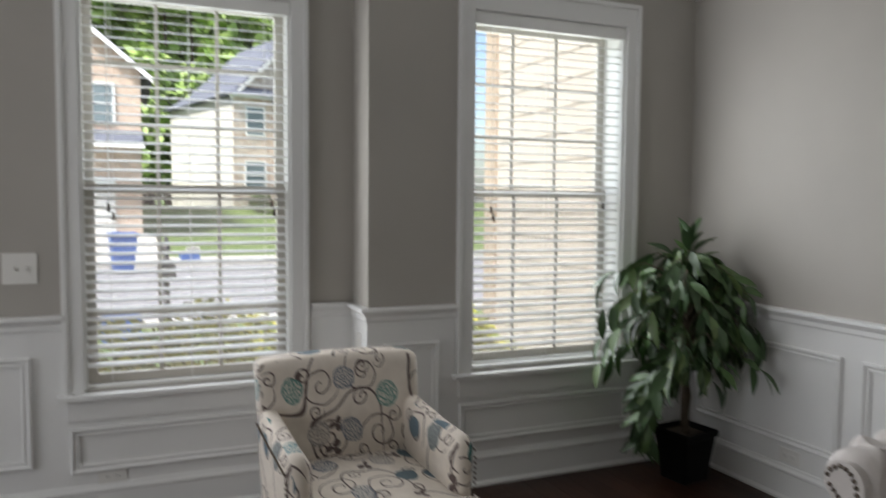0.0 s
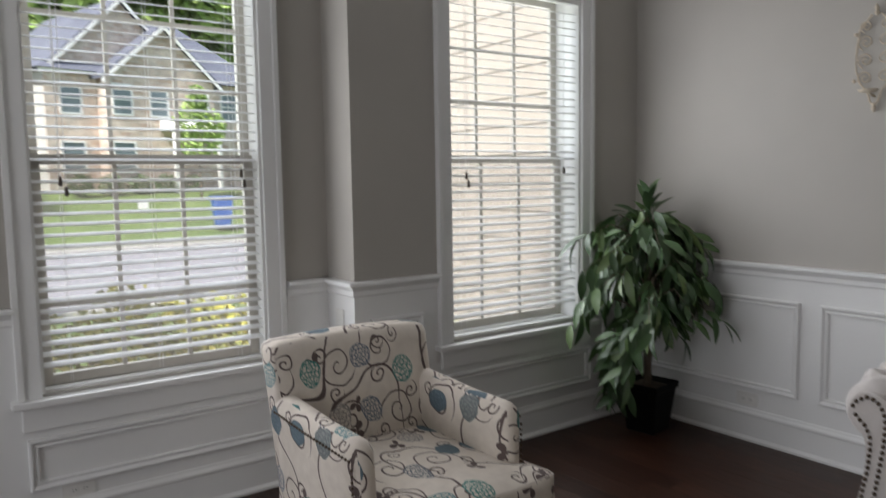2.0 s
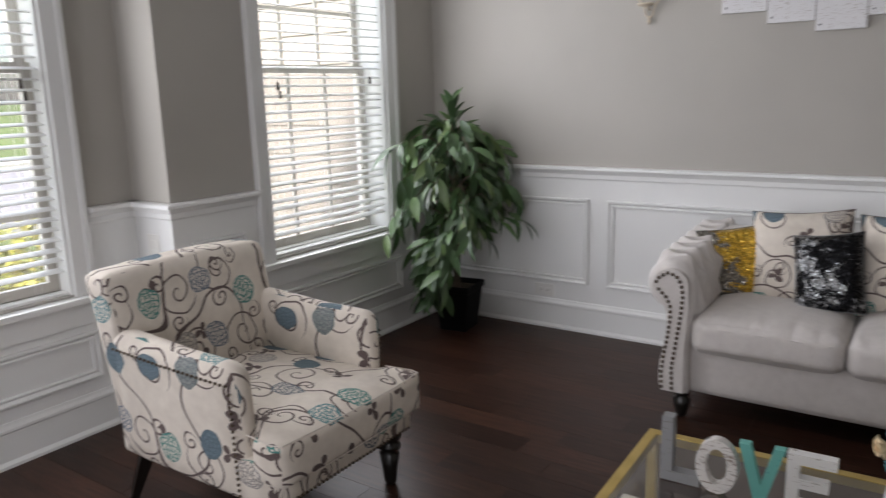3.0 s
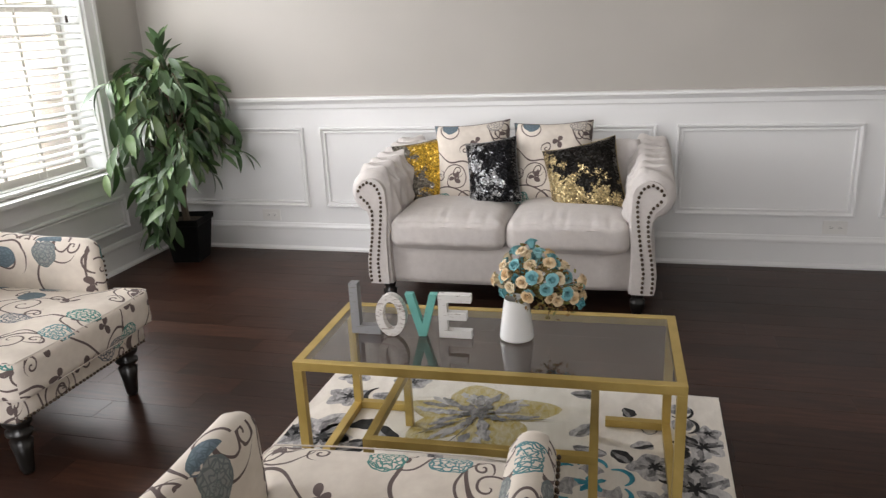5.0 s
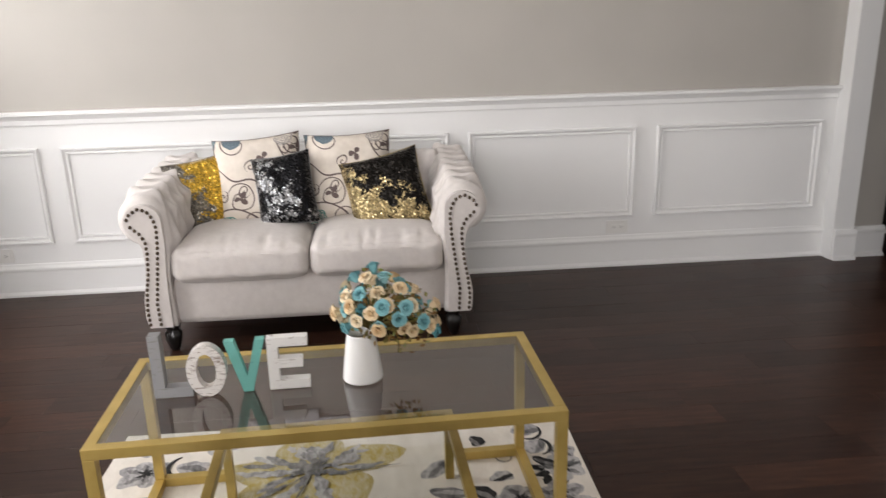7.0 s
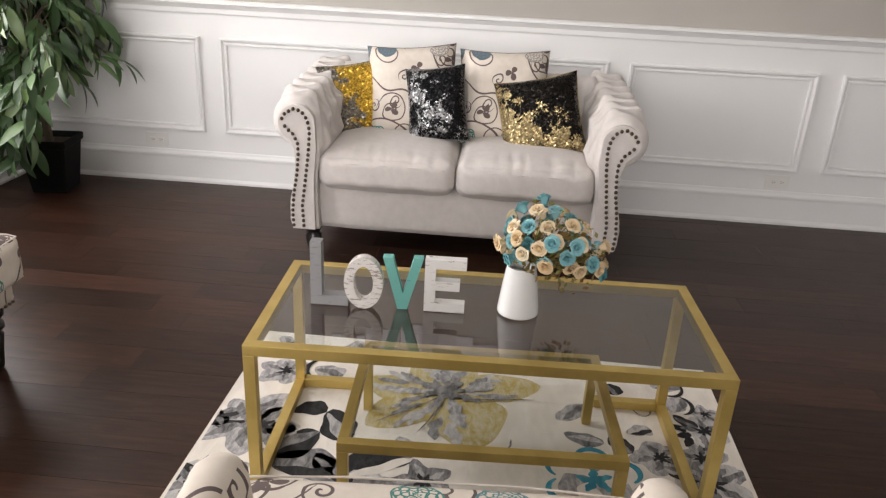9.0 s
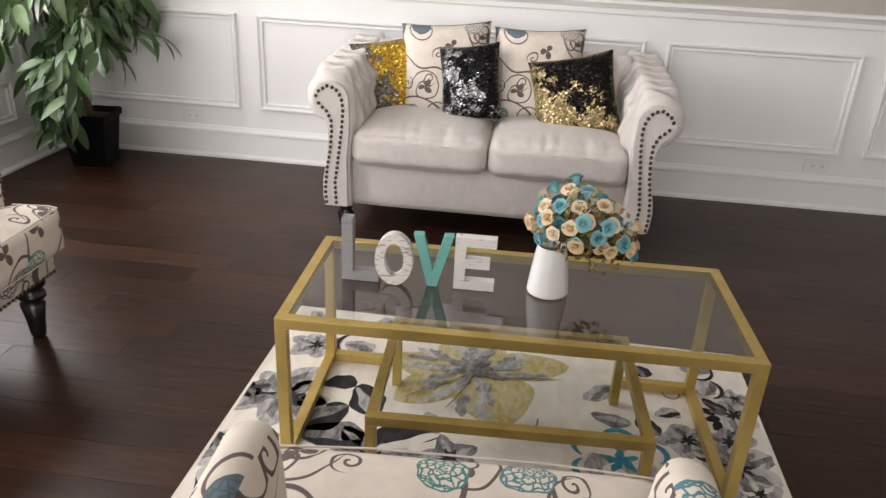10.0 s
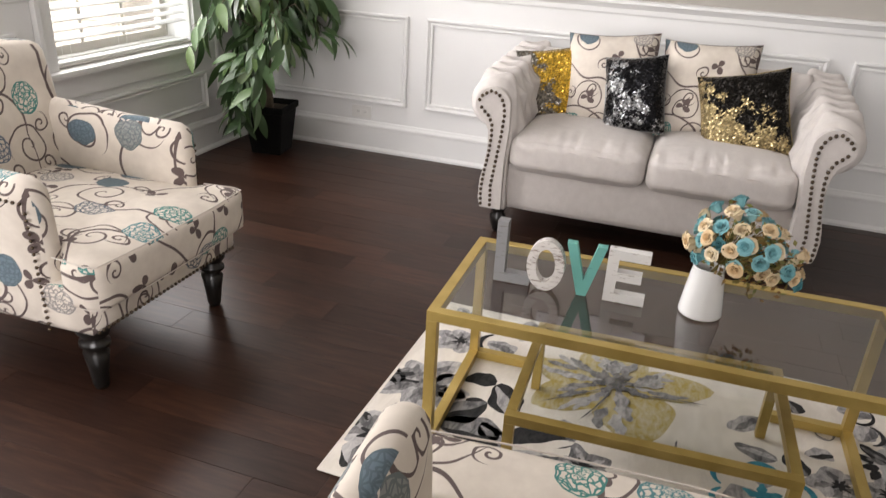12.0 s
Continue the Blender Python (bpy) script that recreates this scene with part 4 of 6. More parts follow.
box(bm, (-6.2, -1.0, 2.85), (0.1, -0.9, 3.02))
part("fascia", bm, WHITE, HB)
house_window(HB, -1.5, 3.9, 0.9, 1.5)
bm = bmesh.new()
for k in range(4):
    box(bm, (-4.9, -0.06, -0.75 + k * 0.62), (-1.0, -0.01, -0.17 + k * 0.62), 0.02)
part("garage_door", bm, WHITE, HB, "white sectional garage door")

# own side wing seen close through the corner window
wing = thing("house_wing", "cream lap-sided wing wall close outside the window", "wall", kind="structure")
WX = 3.80
bm = bmesh.new()
box(bm, (WX + 0.02, W2_Y + 0.24, -0.3), (WX + 0.2, 7.52, 6.0))
part("sheathing", bm, CREAM, wing)
me = None
for k in range(26):
    if me is None:
        bm = bmesh.new()
        prism(bm, [(WX - 0.006, 0.0), (WX + 0.018, 0.0), (WX + 0.018, 0.227), (WX + 0.001, 0.227)], "y", W2_Y + 0.24, 7.42)
        me = mesh_of("siding_board", bm, CREAM)
    s = part("siding_board", me, None, wing)
    s.location = (0, 0, -0.22 + 0.23 * k)
part("corner_board", box(bmesh.new(), (WX - 0.03, 7.42, -0.3), (WX + 0.2, 7.66, 6.0)), TAN, wing, "tan corner board")


# bins, mailbox
def wheelie_bin(m, s):
    root = thing("wheelie_bin", "blue plastic wheeled bin by the street", "bin", "blue bins", m=m)
    bm = bmesh.new()
    rings = []
    for w, z in ((0.21, 0.06), (0.27, 0.5), (0.3, 0.95)):
        rings.append([bm.verts.new((sx * w * s, sy * w * s, z * s)) for sx, sy in ((-1, -1), (1, -1), (1, 1), (-1, 1))])
    for p_, q_ in zip(rings, rings[1:]):
        for i in range(4):
            bm.faces.new((p_[i], p_[(i + 1) % 4], q_[(i + 1) % 4], q_[i]))
    bm.faces.new(list(reversed(rings[0])))
    bm.faces.new(rings[-1])
    part("body", bm, BIN_BLUE, root)
    part("lid", box(bmesh.new(), (-0.32 * s, -0.33 * s, 0.95 * s), (0.32 * s, 0.36 * s, 1.03 * s), 0.02), BIN_BLUE, root)
    for sx in (-1, 1):
        bm = bmesh.new()
        tube(bm, [(sx * 0.2 * s, 0.2 * s, 0.09 * s), (sx * 0.26 * s, 0.2 * s, 0.09 * s)], 0.09 * s, 10)
        part("wheel", bm, SLOT, root)


wheelie_bin(pose(0.17, 24.5, -0.745, 0, 0, 8), 1.2)
wheelie_bin(pose(10.3, 31.0, -0.45, 0, 0, -10), 1.3)
tub = thing("recycling_tub", "low blue recycling tub heaped with paper", "bin", "blue bins", m=pose(2.27, 27.4, -0.76))
part("body", box(bmesh.new(), (-0.32, -0.22, 0.0), (0.32, 0.22, 0.42), 0.03), BIN_BLUE, tub)
bm = bmesh.new()
for k in range(5):
    prism(bm, [(-0.2 + 0.08 * k, 0.43), (0.02 + 0.08 * k, 0.43), (-0.06 + 0.09 * k, 0.62 + 0.04 * (k % 3))], "y", -0.12, 0.10)
part("paper", bm, CONCRETE, tub, "crumpled pale paper")
tub2 = thing("recycling_tub", "low blue recycling tub near the hedge", "bin", "blue bins", m=pose(0.2, 13.2, -0.76))
part("body", box(bmesh.new(), (-0.28, -0.2, 0.0), (0.28, 0.2, 0.40), 0.03), BIN_BLUE, tub2)
mb = thing("mailbox", "dark metal mailbox on an ornate post", "mailbox", m=pose(0.90, 13.9, -0.76) @ Matrix.Scale(1.08, 4))
IRON = material("dark_iron", (0.05, 0.05, 0.06), 0.5, 0.5)
part("post", lathe(bmesh.new(), [(0.10, 0), (0.10, 0.16), (0.06, 0.2), (0.09, 0.32), (0.05, 0.40), (0.05, 1.0), (0.045, 1.25), (0.07, 1.3), (0.02, 1.5), (0.0, 1.58)], (0, 0), 10, False), IRON, mb)
bm = bmesh.new()
prism(bm, [(-0.13, 0.86), (0.13, 0.86), (0.13, 1.02), (0.09, 1.11), (0, 1.14), (-0.09, 1.11), (-0.13, 1.02)], "y", -0.28, 0.25)
part("box", bm, IRON, mb)

yard_sign = thing("yard_sign", "small white yard sign on the lawn", "sign", m=pose(8.3, 35.3, ground_height(8.3, 35.3), 0, 0, -8))
part("panel", box(bmesh.new(), (-0.22, -0.01, 0.22), (0.22, 0.01, 0.62), 0.005), WHITE, yard_sign)
for sx in (-0.15, 0.15):
    part("stake", box(bmesh.new(), (sx - 0.012, 0.012, -0.05), (sx + 0.012, 0.03, 0.55)), IRON, yard_sign)

# porch over the front door
PORCH = rough_mat("stained_cedar_boards", (0.50, 0.27, 0.10), (0.58, 0.34, 0.15), 20, 0.6)
slab("porch_ceiling", (-3.2, W1_Y + 0.16, 2.52), (-0.45, 6.3, 2.56), PORCH, "stained cedar porch ceiling")
slab("porch_roof", (-3.3, W1_Y + 0.16, 2.57), (-0.35, 6.4, 2.75), SHINGLE, "grey shingled porch roof edge")
slab("porch_floor", (-3.2, W1_Y + 0.16, -0.3), (-0.45, 6.3, -0.06), CONCRETE, "pale concrete porch floor")


# ---- soft shapes ----
def soft_box(bm, half, r, seg=8, puff=(0, 0, 0), bulge=None):
    """A rounded, slightly stuffed block round the origin. puff: how far each pair of sides swells."""
    made = bmesh.ops.create_cube(bm, size=2.0)
    vs = set(made["verts"])
    es = [e for e in bm.edges if e.verts[0] in vs]
    bmesh.ops.subdivide_edges(bm, edges=es, cuts=seg, use_grid_fill=True)
    hx, hy, hz = half
    for v in bm.verts:
        if not v.tag:
            u = v.co.copy()
            p = Vector((u.x * hx, u.y * hy, u.z * hz))
            core = Vector([max(-h + r, min(h - r, c)) for c, h in zip(p, half)])
            d = p - core
            if d.length > 1e-9:
                k = max(abs(c) for c in d)
                p = core + d.normalized() * k
            fx, fy, fz = (1 - u.x ** 4), (1 - u.y ** 4), (1 - u.z ** 4)
            p.x += puff[0] * fy * fz * (u.x if abs(u.x) > 0.5 else 0)
            p.y += puff[1] * fx * fz * (u.y if abs(u.y) > 0.5 else 0)
            p.z += puff[2] * fx * fy * (u.z if abs(u.z) > 0.5 else 0)
            if bulge:
                p = bulge(p, u)
            v.co = p
            v.tag = True
    return bm


def moved(bm, m):
    bmesh.ops.transform(bm, matrix=m, verts=bm.verts[:])
    return bm


def ball_mesh(name, r, mat, squash=1.0, u=8, v=5):
    bm = bmesh.new()
    bmesh.ops.create_uvsphere(bm, u_segments=u, v_segments=v, radius=r)
    for w in bm.verts:
        w.co.z *= squash
    return mesh_of(name, bm, mat, True)


NAIL_ME = ball_mesh("nailhead", 0.0046, NAIL)
BIG_NAIL_ME = ball_mesh("nailhead", 0.0075, NAIL)


def nails(root, points, me=NAIL_ME):
    for p in points:
        ob = part("nailhead", me, None, root)
        ob.location = p


def along(points, gap):
    """Points at even steps along a broken line."""
    pts = [Vector(p) for p in points]
    out, carry = [], 0.0
    for a, b in zip(pts, pts[1:]):
        d = (b - a).length
        s = carry
        while s < d:
            out.append(a.lerp(b, s / d))
            s += gap
        carry = s - d
    return out


# ---- sofa ----
def tuft(p, buttons, depth, sigma):
    """How far a tufted skin is drawn in at a place on its flattened surface."""
    s = 0.0
    for b in buttons:
        d2 = (p[0] - b[0]) ** 2 + (p[1] - b[1]) ** 2
        s = max(s, math.exp(-d2 / (2 * sigma * sigma)))
    fold = 0.0
    for b in buttons:
        dx, dy = p[0] - b[0], p[1] - b[1]
        if abs(dx) < 0.10 and abs(dy) < 0.10:
            fold = max(fold, math.exp(-((abs(dx) * 0.575 - abs(dy)) / 0.009) ** 2) * max(0, 1 - math.hypot(dx, dy) / 0.11))
    return depth * (s + 0.55 * fold * (1 - s))


def loft_tufted(profile, span, steps, to_world, buttons, tufted_from, tufted_to, depth, ends=True):
    """Sweeps a closed profile (list of 2D points) along span, drawing in the buttons over part of it."""
    bm = bmesh.new()
    pts = [Vector(p) for p in profile]
    n = len(pts)
    lens = [0.0]
    for a, b in zip(pts, pts[1:]):
        lens.append(lens[-1] + (b - a).length)
    rings = []
    for k in range(steps + 1):
        t = span[0] + (span[1] - span[0]) * k / steps
        ring = []
        for i, p in enumerate(pts):
            nrm = (pts[(i + 1) % n] - pts[i - 1])
            nrm = Vector((nrm.y, -nrm.x)).normalized()
            q = p.copy()
            if tufted_from <= i <= tufted_to and 0 < k < steps:
                q -= nrm * tuft((lens[i], t), buttons, depth, 0.018)
            ring.append(bm.verts.new(to_world(q.x, q.y, t)))
        rings.append(ring)
    for a, b in zip(rings, rings[1:]):
        for i in range(n):
            bm.faces.new((a[i], a[(i + 1) % n], b[(i + 1) % n], b[i]))
    if ends:
        bm.faces.new(list(reversed(rings[0])))
        bm.faces.new(rings[-1])
    bmesh.ops.recalc_face_normals(bm, faces=bm.faces[:])
    return bm


def arc(cx, cy, r, a0, a1, n):
    return [(cx + r * math.cos(radians(a0 + (a1 - a0) * k / n)), cy + r * math.sin(radians(a0 + (a1 - a0) * k / n))) for k in range(n + 1)]


def at_length(pts, lens, s):
    """The place on a broken line at a length along it."""
    for i in range(len(pts) - 1):
        if lens[i + 1] >= s:
            f = (s - lens[i]) / (lens[i + 1] - lens[i])
            return pts[i][0] + (pts[i + 1][0] - pts[i][0]) * f, pts[i][1] + (pts[i + 1][1] - pts[i][1]) * f
    return pts[-1]


BUTTON_ME = ball_mesh("button", 0.008, LINEN, 0.7)


def loveseat(m):
    root = thing("loveseat", "light grey linen loveseat with tufted rolled arms", "sofa", m=m)
    part("base", moved(soft_box(bmesh.new(), (0.60, 0.37, 0.10), 0.02, 6), pose(0, 0.43, 0.185)), LINEN, root, smooth=True)
    # rolled arms: the profile runs up the inside, over the roll and down the outside
    prof = [(0.562, 0.095)] + [(0.562 + 0.008 * math.sin(k / 14 * 3.1) - 0.014 * (k / 14) ** 4, 0.095 + k * 0.0245) for k in range(1, 15)]
    prof += arc(0.656, 0.527, 0.098, 168, -75, 44)
    prof += [(0.664, 0.415), (0.648, 0.37), (0.655, 0.30), (0.672, 0.24), (0.685, 0.18), (0.682, 0.12), (0.676, 0.095)]
    lens = [0.0]
    for a, b in zip(prof, prof[1:]):
        lens.append(lens[-1] + math.dist(a, b))
    buttons = []
    for i, row in enumerate((0.34, 0.44, 0.54, 0.64)):
        for k in range(7):
            buttons.append((row, 0.10 + 0.115 * k + (0.0575 if i % 2 else 0)))
    for sx in (-1, 1):
        def arm_shape(x, z, t, s=sx):
            # the roll's front end is rounded over
            r = 1 - 0.30 * max(0, 1 - (t - 0.02) / 0.045) ** 2 * max(0, min(1, (z - 0.40) / 0.06))
            x, z = 0.650 + (x - 0.650) * r, 0.520 + (z - 0.520) * r
            return (s * x, t, z + 0.06 * max(0, (t - 0.10)) * max(0, min(1, (z - 0.30) / 0.2)))

        bm = loft_tufted(prof, (0.02, 0.80), 104, arm_shape, buttons, 8, 50, 0.028)
        arm = part("arm", bm, LINEN, root, smooth=True)
        # padded front panel with two rows of nailheads
        fp = [(0.575, 0.10), (0.577, 0.30), (0.566, 0.44)] + arc(0.642, 0.524, 0.074, 165, -10, 14) + [(0.700, 0.490), (0.668, 0.462), (0.654, 0.42), (0.652, 0.36), (0.660, 0.29), (0.676, 0.22), (0.678, 0.14), (0.668, 0.10)]
        bm = bmesh.new()
        prism(bm, [(sx * x, z) for x, z in fp], "z", 0, 0.03)
        for v in bm.verts:
            x, z, y = v.co
            v.co = (x, y - 0.004, z)
        bmesh.ops.recalc_face_normals(bm, faces=bm.faces[:])
        part("front_panel", bm, LINEN, root)
        rows = [[(0.664, 0.115), (0.668, 0.17), (0.660, 0.25), (0.645, 0.33), (0.638, 0.41), (0.640, 0.45), (0.656, 0.484), (0.682, 0.505), (0.700, 0.525)],
                [(0.622, 0.115), (0.626, 0.20), (0.612, 0.30), (0.596, 0.42), (0.590, 0.50), (0.598, 0.543), (0.622, 0.575), (0.655, 0.582), (0.688, 0.563), (0.702, 0.540)]]
        for row in rows:
            nails(root, [(sx * p.x, -0.007, p.y) for p in along([(a, b, 0) for a, b in row], 0.021)], BIG_NAIL_ME)
        for b in buttons:
            x, z = at_length(prof, lens, b[0])
            x1, z1 = at_length(prof, lens, b[0] + 0.006)
            run = Vector((x1 - x, z1 - z)).normalized()
            x, z = x + run.y * 0.030, z - run.x * 0.030
            ob = part("button", BUTTON_ME, None, root)
            ob.location = (sx * x, b[1], z + 0.06 * max(0, (b[1] - 0.10)) * max(0, min(1, (z - 0.30) / 0.2)))
    # rolled, tufted back
    bp = [(0.56, 0.20), (0.565, 0.30), (0.572, 0.36), (0.578, 0.42), (0.585, 0.48), (0.592, 0.53)] + arc(0.70, 0.575, 0.092, 165, -60, 36) + [(0.775, 0.45), (0.79, 0.3), (0.79, 0.10), (0.60, 0.10)]
    bb = []
    for i, row in enumerate((0.16, 0.26, 0.36, 0.46)):
        for k in range(10):
            bb.append((row, -0.52 + 0.115 * k + (0.0575 if i % 2 else 0)))
    part("backrest", loft_tufted(bp, (-0.60, 0.60), 110, lambda y, z, t: (t, y, z), bb, 1, 34, 0.026), LINEN, root, smooth=True)

    c_seed = 1.3

    def crease(p, u):
        # soft puckers where the cover is pulled in at the front edge
        w = math.exp(-((u.y + 0.88) / 0.20) ** 2)
        p.z += (-0.009 * w * max(0, math.sin(u.x * 23 + 2 * math.sin(u.x * 6 + c_seed))) ** 3 * (1 - u.x ** 4) if u.z > 0 else 0.0) + (0.016 * math.cos(u.x * 1.4) * (1 - 0.5 * u.y * u.y) if u.z > 0 else 0)
        p.y += 0.003 * w * math.sin(u.x * 13 + u.z * 4)
        return p
    for sx in (-1, 1):
        c = part("seat_cushion", moved(soft_box(bmesh.new(), (0.279, 0.31, 0.068), 0.042, 44, (0.004, 0.014, 0.022), crease), pose(sx * 0.283, 0.312, 0.340)), LINEN, root, smooth=True)
        bm = bmesh.new()
        for z in (0.383,):
            tube(bm, [(sx * 0.283 - 0.24, 0.000, z - 0.003), (sx * 0.283 - 0.12, -0.006, z), (sx * 0.283 + 0.12, -0.006, z), (sx * 0.283 + 0.24, 0.000, z - 0.003)], 0.0035, 6)
        part("piping", bm, LINEN, c)
    for sx in (-1, 1):
        for y in (0.09, 0.74):
            part("leg", moved(lathe(bmesh.new(), [(0.016, -0.033), (0.024, -0.018), (0.034, 0.018), (0.036, 0.045), (0.024, 0.055), (0.032, 0.068), (0.032, 0.10)], (0, 0), 16), pose(sx * 0.605, y, 0)), EBONY, root, "turned black wooden bun foot", smooth=True)
    return root


loveseat(pose(2.385, 1.607, 0.035, 0, 0, -90) @ Matrix.Diagonal((1.0, 1.0, 1.05, 1.0)))


# ---- throw pillows ----
def pillow_mesh(name, w, h, thick, mat, seg=18):
    bm = bmesh.new()
    made = bmesh.ops.create_cube(bm, size=2.0)
    bmesh.ops.subdivide_edges(bm, edges=bm.edges[:], cuts=seg, use_grid_fill=True)
    lay = bm.loops.layers.uv.verify()
    for f in bm.faces:
        for l in f.loops:
            c = l.vert.co
            l[lay].uv = (c.x * w / 2 + 0.9 * w, c.z * h / 2 + 0.7 * h)
    for v in bm.verts:
        u = v.co
        full = ((1 - abs(u.x) ** 3.2) * (1 - abs(u.z) ** 3.2)) ** 0.5
        pin = 1 - 0.075 * (1 - abs(u.x) ** 2) * abs(u.z) ** 3
        pin2 = 1 - 0.075 * (1 - abs(u.z) ** 2) * abs(u.x) ** 3
        wr = 0.014 * noise.noise((u.x * 2.2, u.z * 2.2, w * 40 + u.y))
        v.co = (u.x * w / 2 * pin2, u.y * (thick / 2 * full + 0.004) + wr * (1 - abs(u.x)) * u.y, u.z * h / 2 * pin)
    return mesh_of(name, bm, mat, True)


def pillow(label, mat, w, h, thick, m, piping=None):
    root = thing("throw_pillow", label, "pillow", "pillows on the loveseat", m=m)
    part("cover", pillow_mesh("cover", w, h, thick, mat), None, root)
    bm = bmesh.new()
    pts = []
    for a, b in (((-1, -1), (1, -1)), ((1, -1), (1, 1)), ((1, 1), (-1, 1)), ((-1, 1), (-1, -1))):
        for k in range(8):
            x, z = a[0] + (b[0] - a[0]) * k / 8, a[1] + (b[1] - a[1]) * k / 8
            pts.append((x * w / 2 * (1 - 0.075 * (1 - z * z) * abs(x) ** 3), 0, z * h / 2 * (1 - 0.075 * (1 - x * x) * abs(z) ** 3)))
    tube(bm, pts + [pts[0]], 0.0035, 6)
    part("edge_seam", bm, piping or mat, root)
    return root


def on_sofa(y, x, z, lean, turn=0.0, roll=0.0):
    return pose(x, y, z) @ pose(0, 0, 0, 0, 0, -90 + turn) @ pose(0, 0, 0, -lean, 0, 0) @ pose(0, 0, 0, 0, roll, 0)


pillow("cream floral scroll pillow propped on the loveseat", FLORAL, 0.40, 0.425, 0.19, on_sofa(1.845, 2.865, 0.648, 20, 0, -5))
pillow("cream floral scroll pillow propped on the loveseat", FLORAL, 0.40, 0.425, 0.19, on_sofa(1.435, 2.875, 0.650, 22, 0, -2))
pillow("gold sequin pillow tucked into the loveseat's corner", SEQ_GOLD, 0.32, 0.34, 0.13, on_sofa(2.095, 2.86, 0.60, 18, 16, -9))
pillow("black and silver sequin pillow in the middle of the loveseat", SEQ_SILVER, 0.265, 0.335, 0.13, on_sofa(1.722, 2.745, 0.625, 22, -4, -9))
pillow("black and gold sequin pillow leaning askew on the loveseat", SEQ_MIX, 0.36, 0.355, 0.13, on_sofa(1.27, 2.725, 0.602, 24, -6, -14))


# ---- armchairs ----
PLAIN_CREAM = rough_mat("plain_cream_cotton", (0.56, 0.50, 0.45), (0.68, 0.62, 0.56), 40, 0.9)


def armchair(m, label):
    """Front of the seat at the local origin, looking to -y."""
    root = thing("armchair", label, "armchair", "matching floral armchairs", m=m @ Matrix.Diagonal((1.04, 1.24, 1.115, 1.0)))
    W = 0.335
    part("base", moved(soft_box(bmesh.new(), (W - 0.016, 0.302, 0.065), 0.02, 6), pose(0, 0.325, 0.248)), FLORAL, root, smooth=True, uv=True)

    def seat_shape(p, u):
        for bx in (-0.55, 0.0, 0.55):
            for by in (-0.45, 0.25):
                d2 = ((u.x - bx) * 0.8) ** 2 + (u.y - by) ** 2
                if u.z > 0:
                    p.z -= 0.012 * math.exp(-d2 / 0.02)
        p.x *= 1 + 0.24 * max(0.0, min(1.0, (-p.y - 0.185) / 0.03))
        return p
    c = part("seat_cushion", moved(soft_box(bmesh.new(), (0.262, 0.312, 0.064), 0.022, 20, (0.002, 0.010, 0.020), seat_shape), pose(0, 0.300, 0.322)), FLORAL, root, smooth=True, uv=True)

    def back_shape(p, u):
        p.x *= 1 + 0.045 * (u.z + 1) / 2
        if u.z > 0.6:
            p.z -= 0.012 * u.x * u.x
        for bx in (-0.5, 0.0, 0.5):
            for bz in (0.05, 0.5):
                if u.y < 0:
                    p.y += 0.012 * math.exp(-(((u.x - bx) * 0.9) ** 2 + (u.z - bz) ** 2) / 0.016)
        p.y += 0.085 * ((u.z + 1) / 2) ** 1.2
        return p
    part("backrest", moved(soft_box(bmesh.new(), (0.315, 0.058, 0.270), 0.030, 18, (0, 0.014, 0), back_shape), pose(0, 0.575, 0.487)), FLORAL, root, smooth=True, uv=True)
    for sx in (-1, 1):
        def arm_shape(p, u, s=sx):
            # arms sweep up towards the back and roll out a little at the top
            p.z += 0.018 * max(0.0, (u.y + 0.2)) * (u.z + 1) / 2
            p.x += s * 0.010 * ((u.z + 1) / 2) ** 2
            return p
        part("arm", moved(soft_box(bmesh.new(), (0.042, 0.250, 0.192), 0.040, 12, (0.004, 0.004, 0.004), arm_shape), pose(sx * (W - 0.056), 0.375, 0.372)), FLORAL, root, smooth=True, uv=True)
        ox = W - 0.010
        front = [(sx * ox, 0.140, 0.185), (sx * (ox + 0.003), 0.140, 0.35), (sx * (ox + 0.006), 0.142, 0.502)]
        top = [(sx * (ox + 0.008), 0.150, 0.514), (sx * (ox + 0.010), 0.40, 0.520), (sx * (ox + 0.010), 0.60, 0.530)]
        nails(root, along(front, 0.017) + along(top, 0.017))
    nails(root, along([(-W + 0.035, 0.022, 0.196), (W - 0.035, 0.022, 0.196)], 0.017))
    seam = bmesh.new()
    for z in (0.382, 0.268):
        tube(seam, [(-0.310, 0.110, z), (-0.322, 0.022, z), (-0.312, -0.006, z), (-0.15, -0.016, z + 0.001), (0.15, -0.016, z + 0.001), (0.312, -0.006, z), (0.322, 0.022, z), (0.310, 0.110, z)], 0.0018, 6)
    part("piping", seam, PLAIN_CREAM, c)
    turned = [(0.012, 0.0), (0.016, 0.01), (0.020, 0.05), (0.026, 0.09), (0.018, 0.098), (0.030, 0.108), (0.030, 0.118), (0.020, 0.124), (0.032, 0.138), (0.034, 0.158)]
    leg_me = mesh_of("leg", lathe(bmesh.new(), [(r_ * 1.22, z_ * 1.2) for r_, z_ in turned], (0, 0), 16), EBONY, True)
    for sx in (-1, 1):
        l = part("leg", leg_me, None, root, "turned black wooden leg")
        l.location = (sx * 0.260, 0.075, 0)
        bm = bmesh.new()
        tube(bm, [(sx * 0.26, 0.58, 0.19), (sx * 0.275, 0.66, 0.0)], [0.030, 0.016], 4)
        part("back_leg", bm, EBONY, root, "square splayed black wooden leg")
    return root


armchair(pose(1.108, 2.84, 0, 0, 0, 0), "cream floral scroll armchair by the windows")
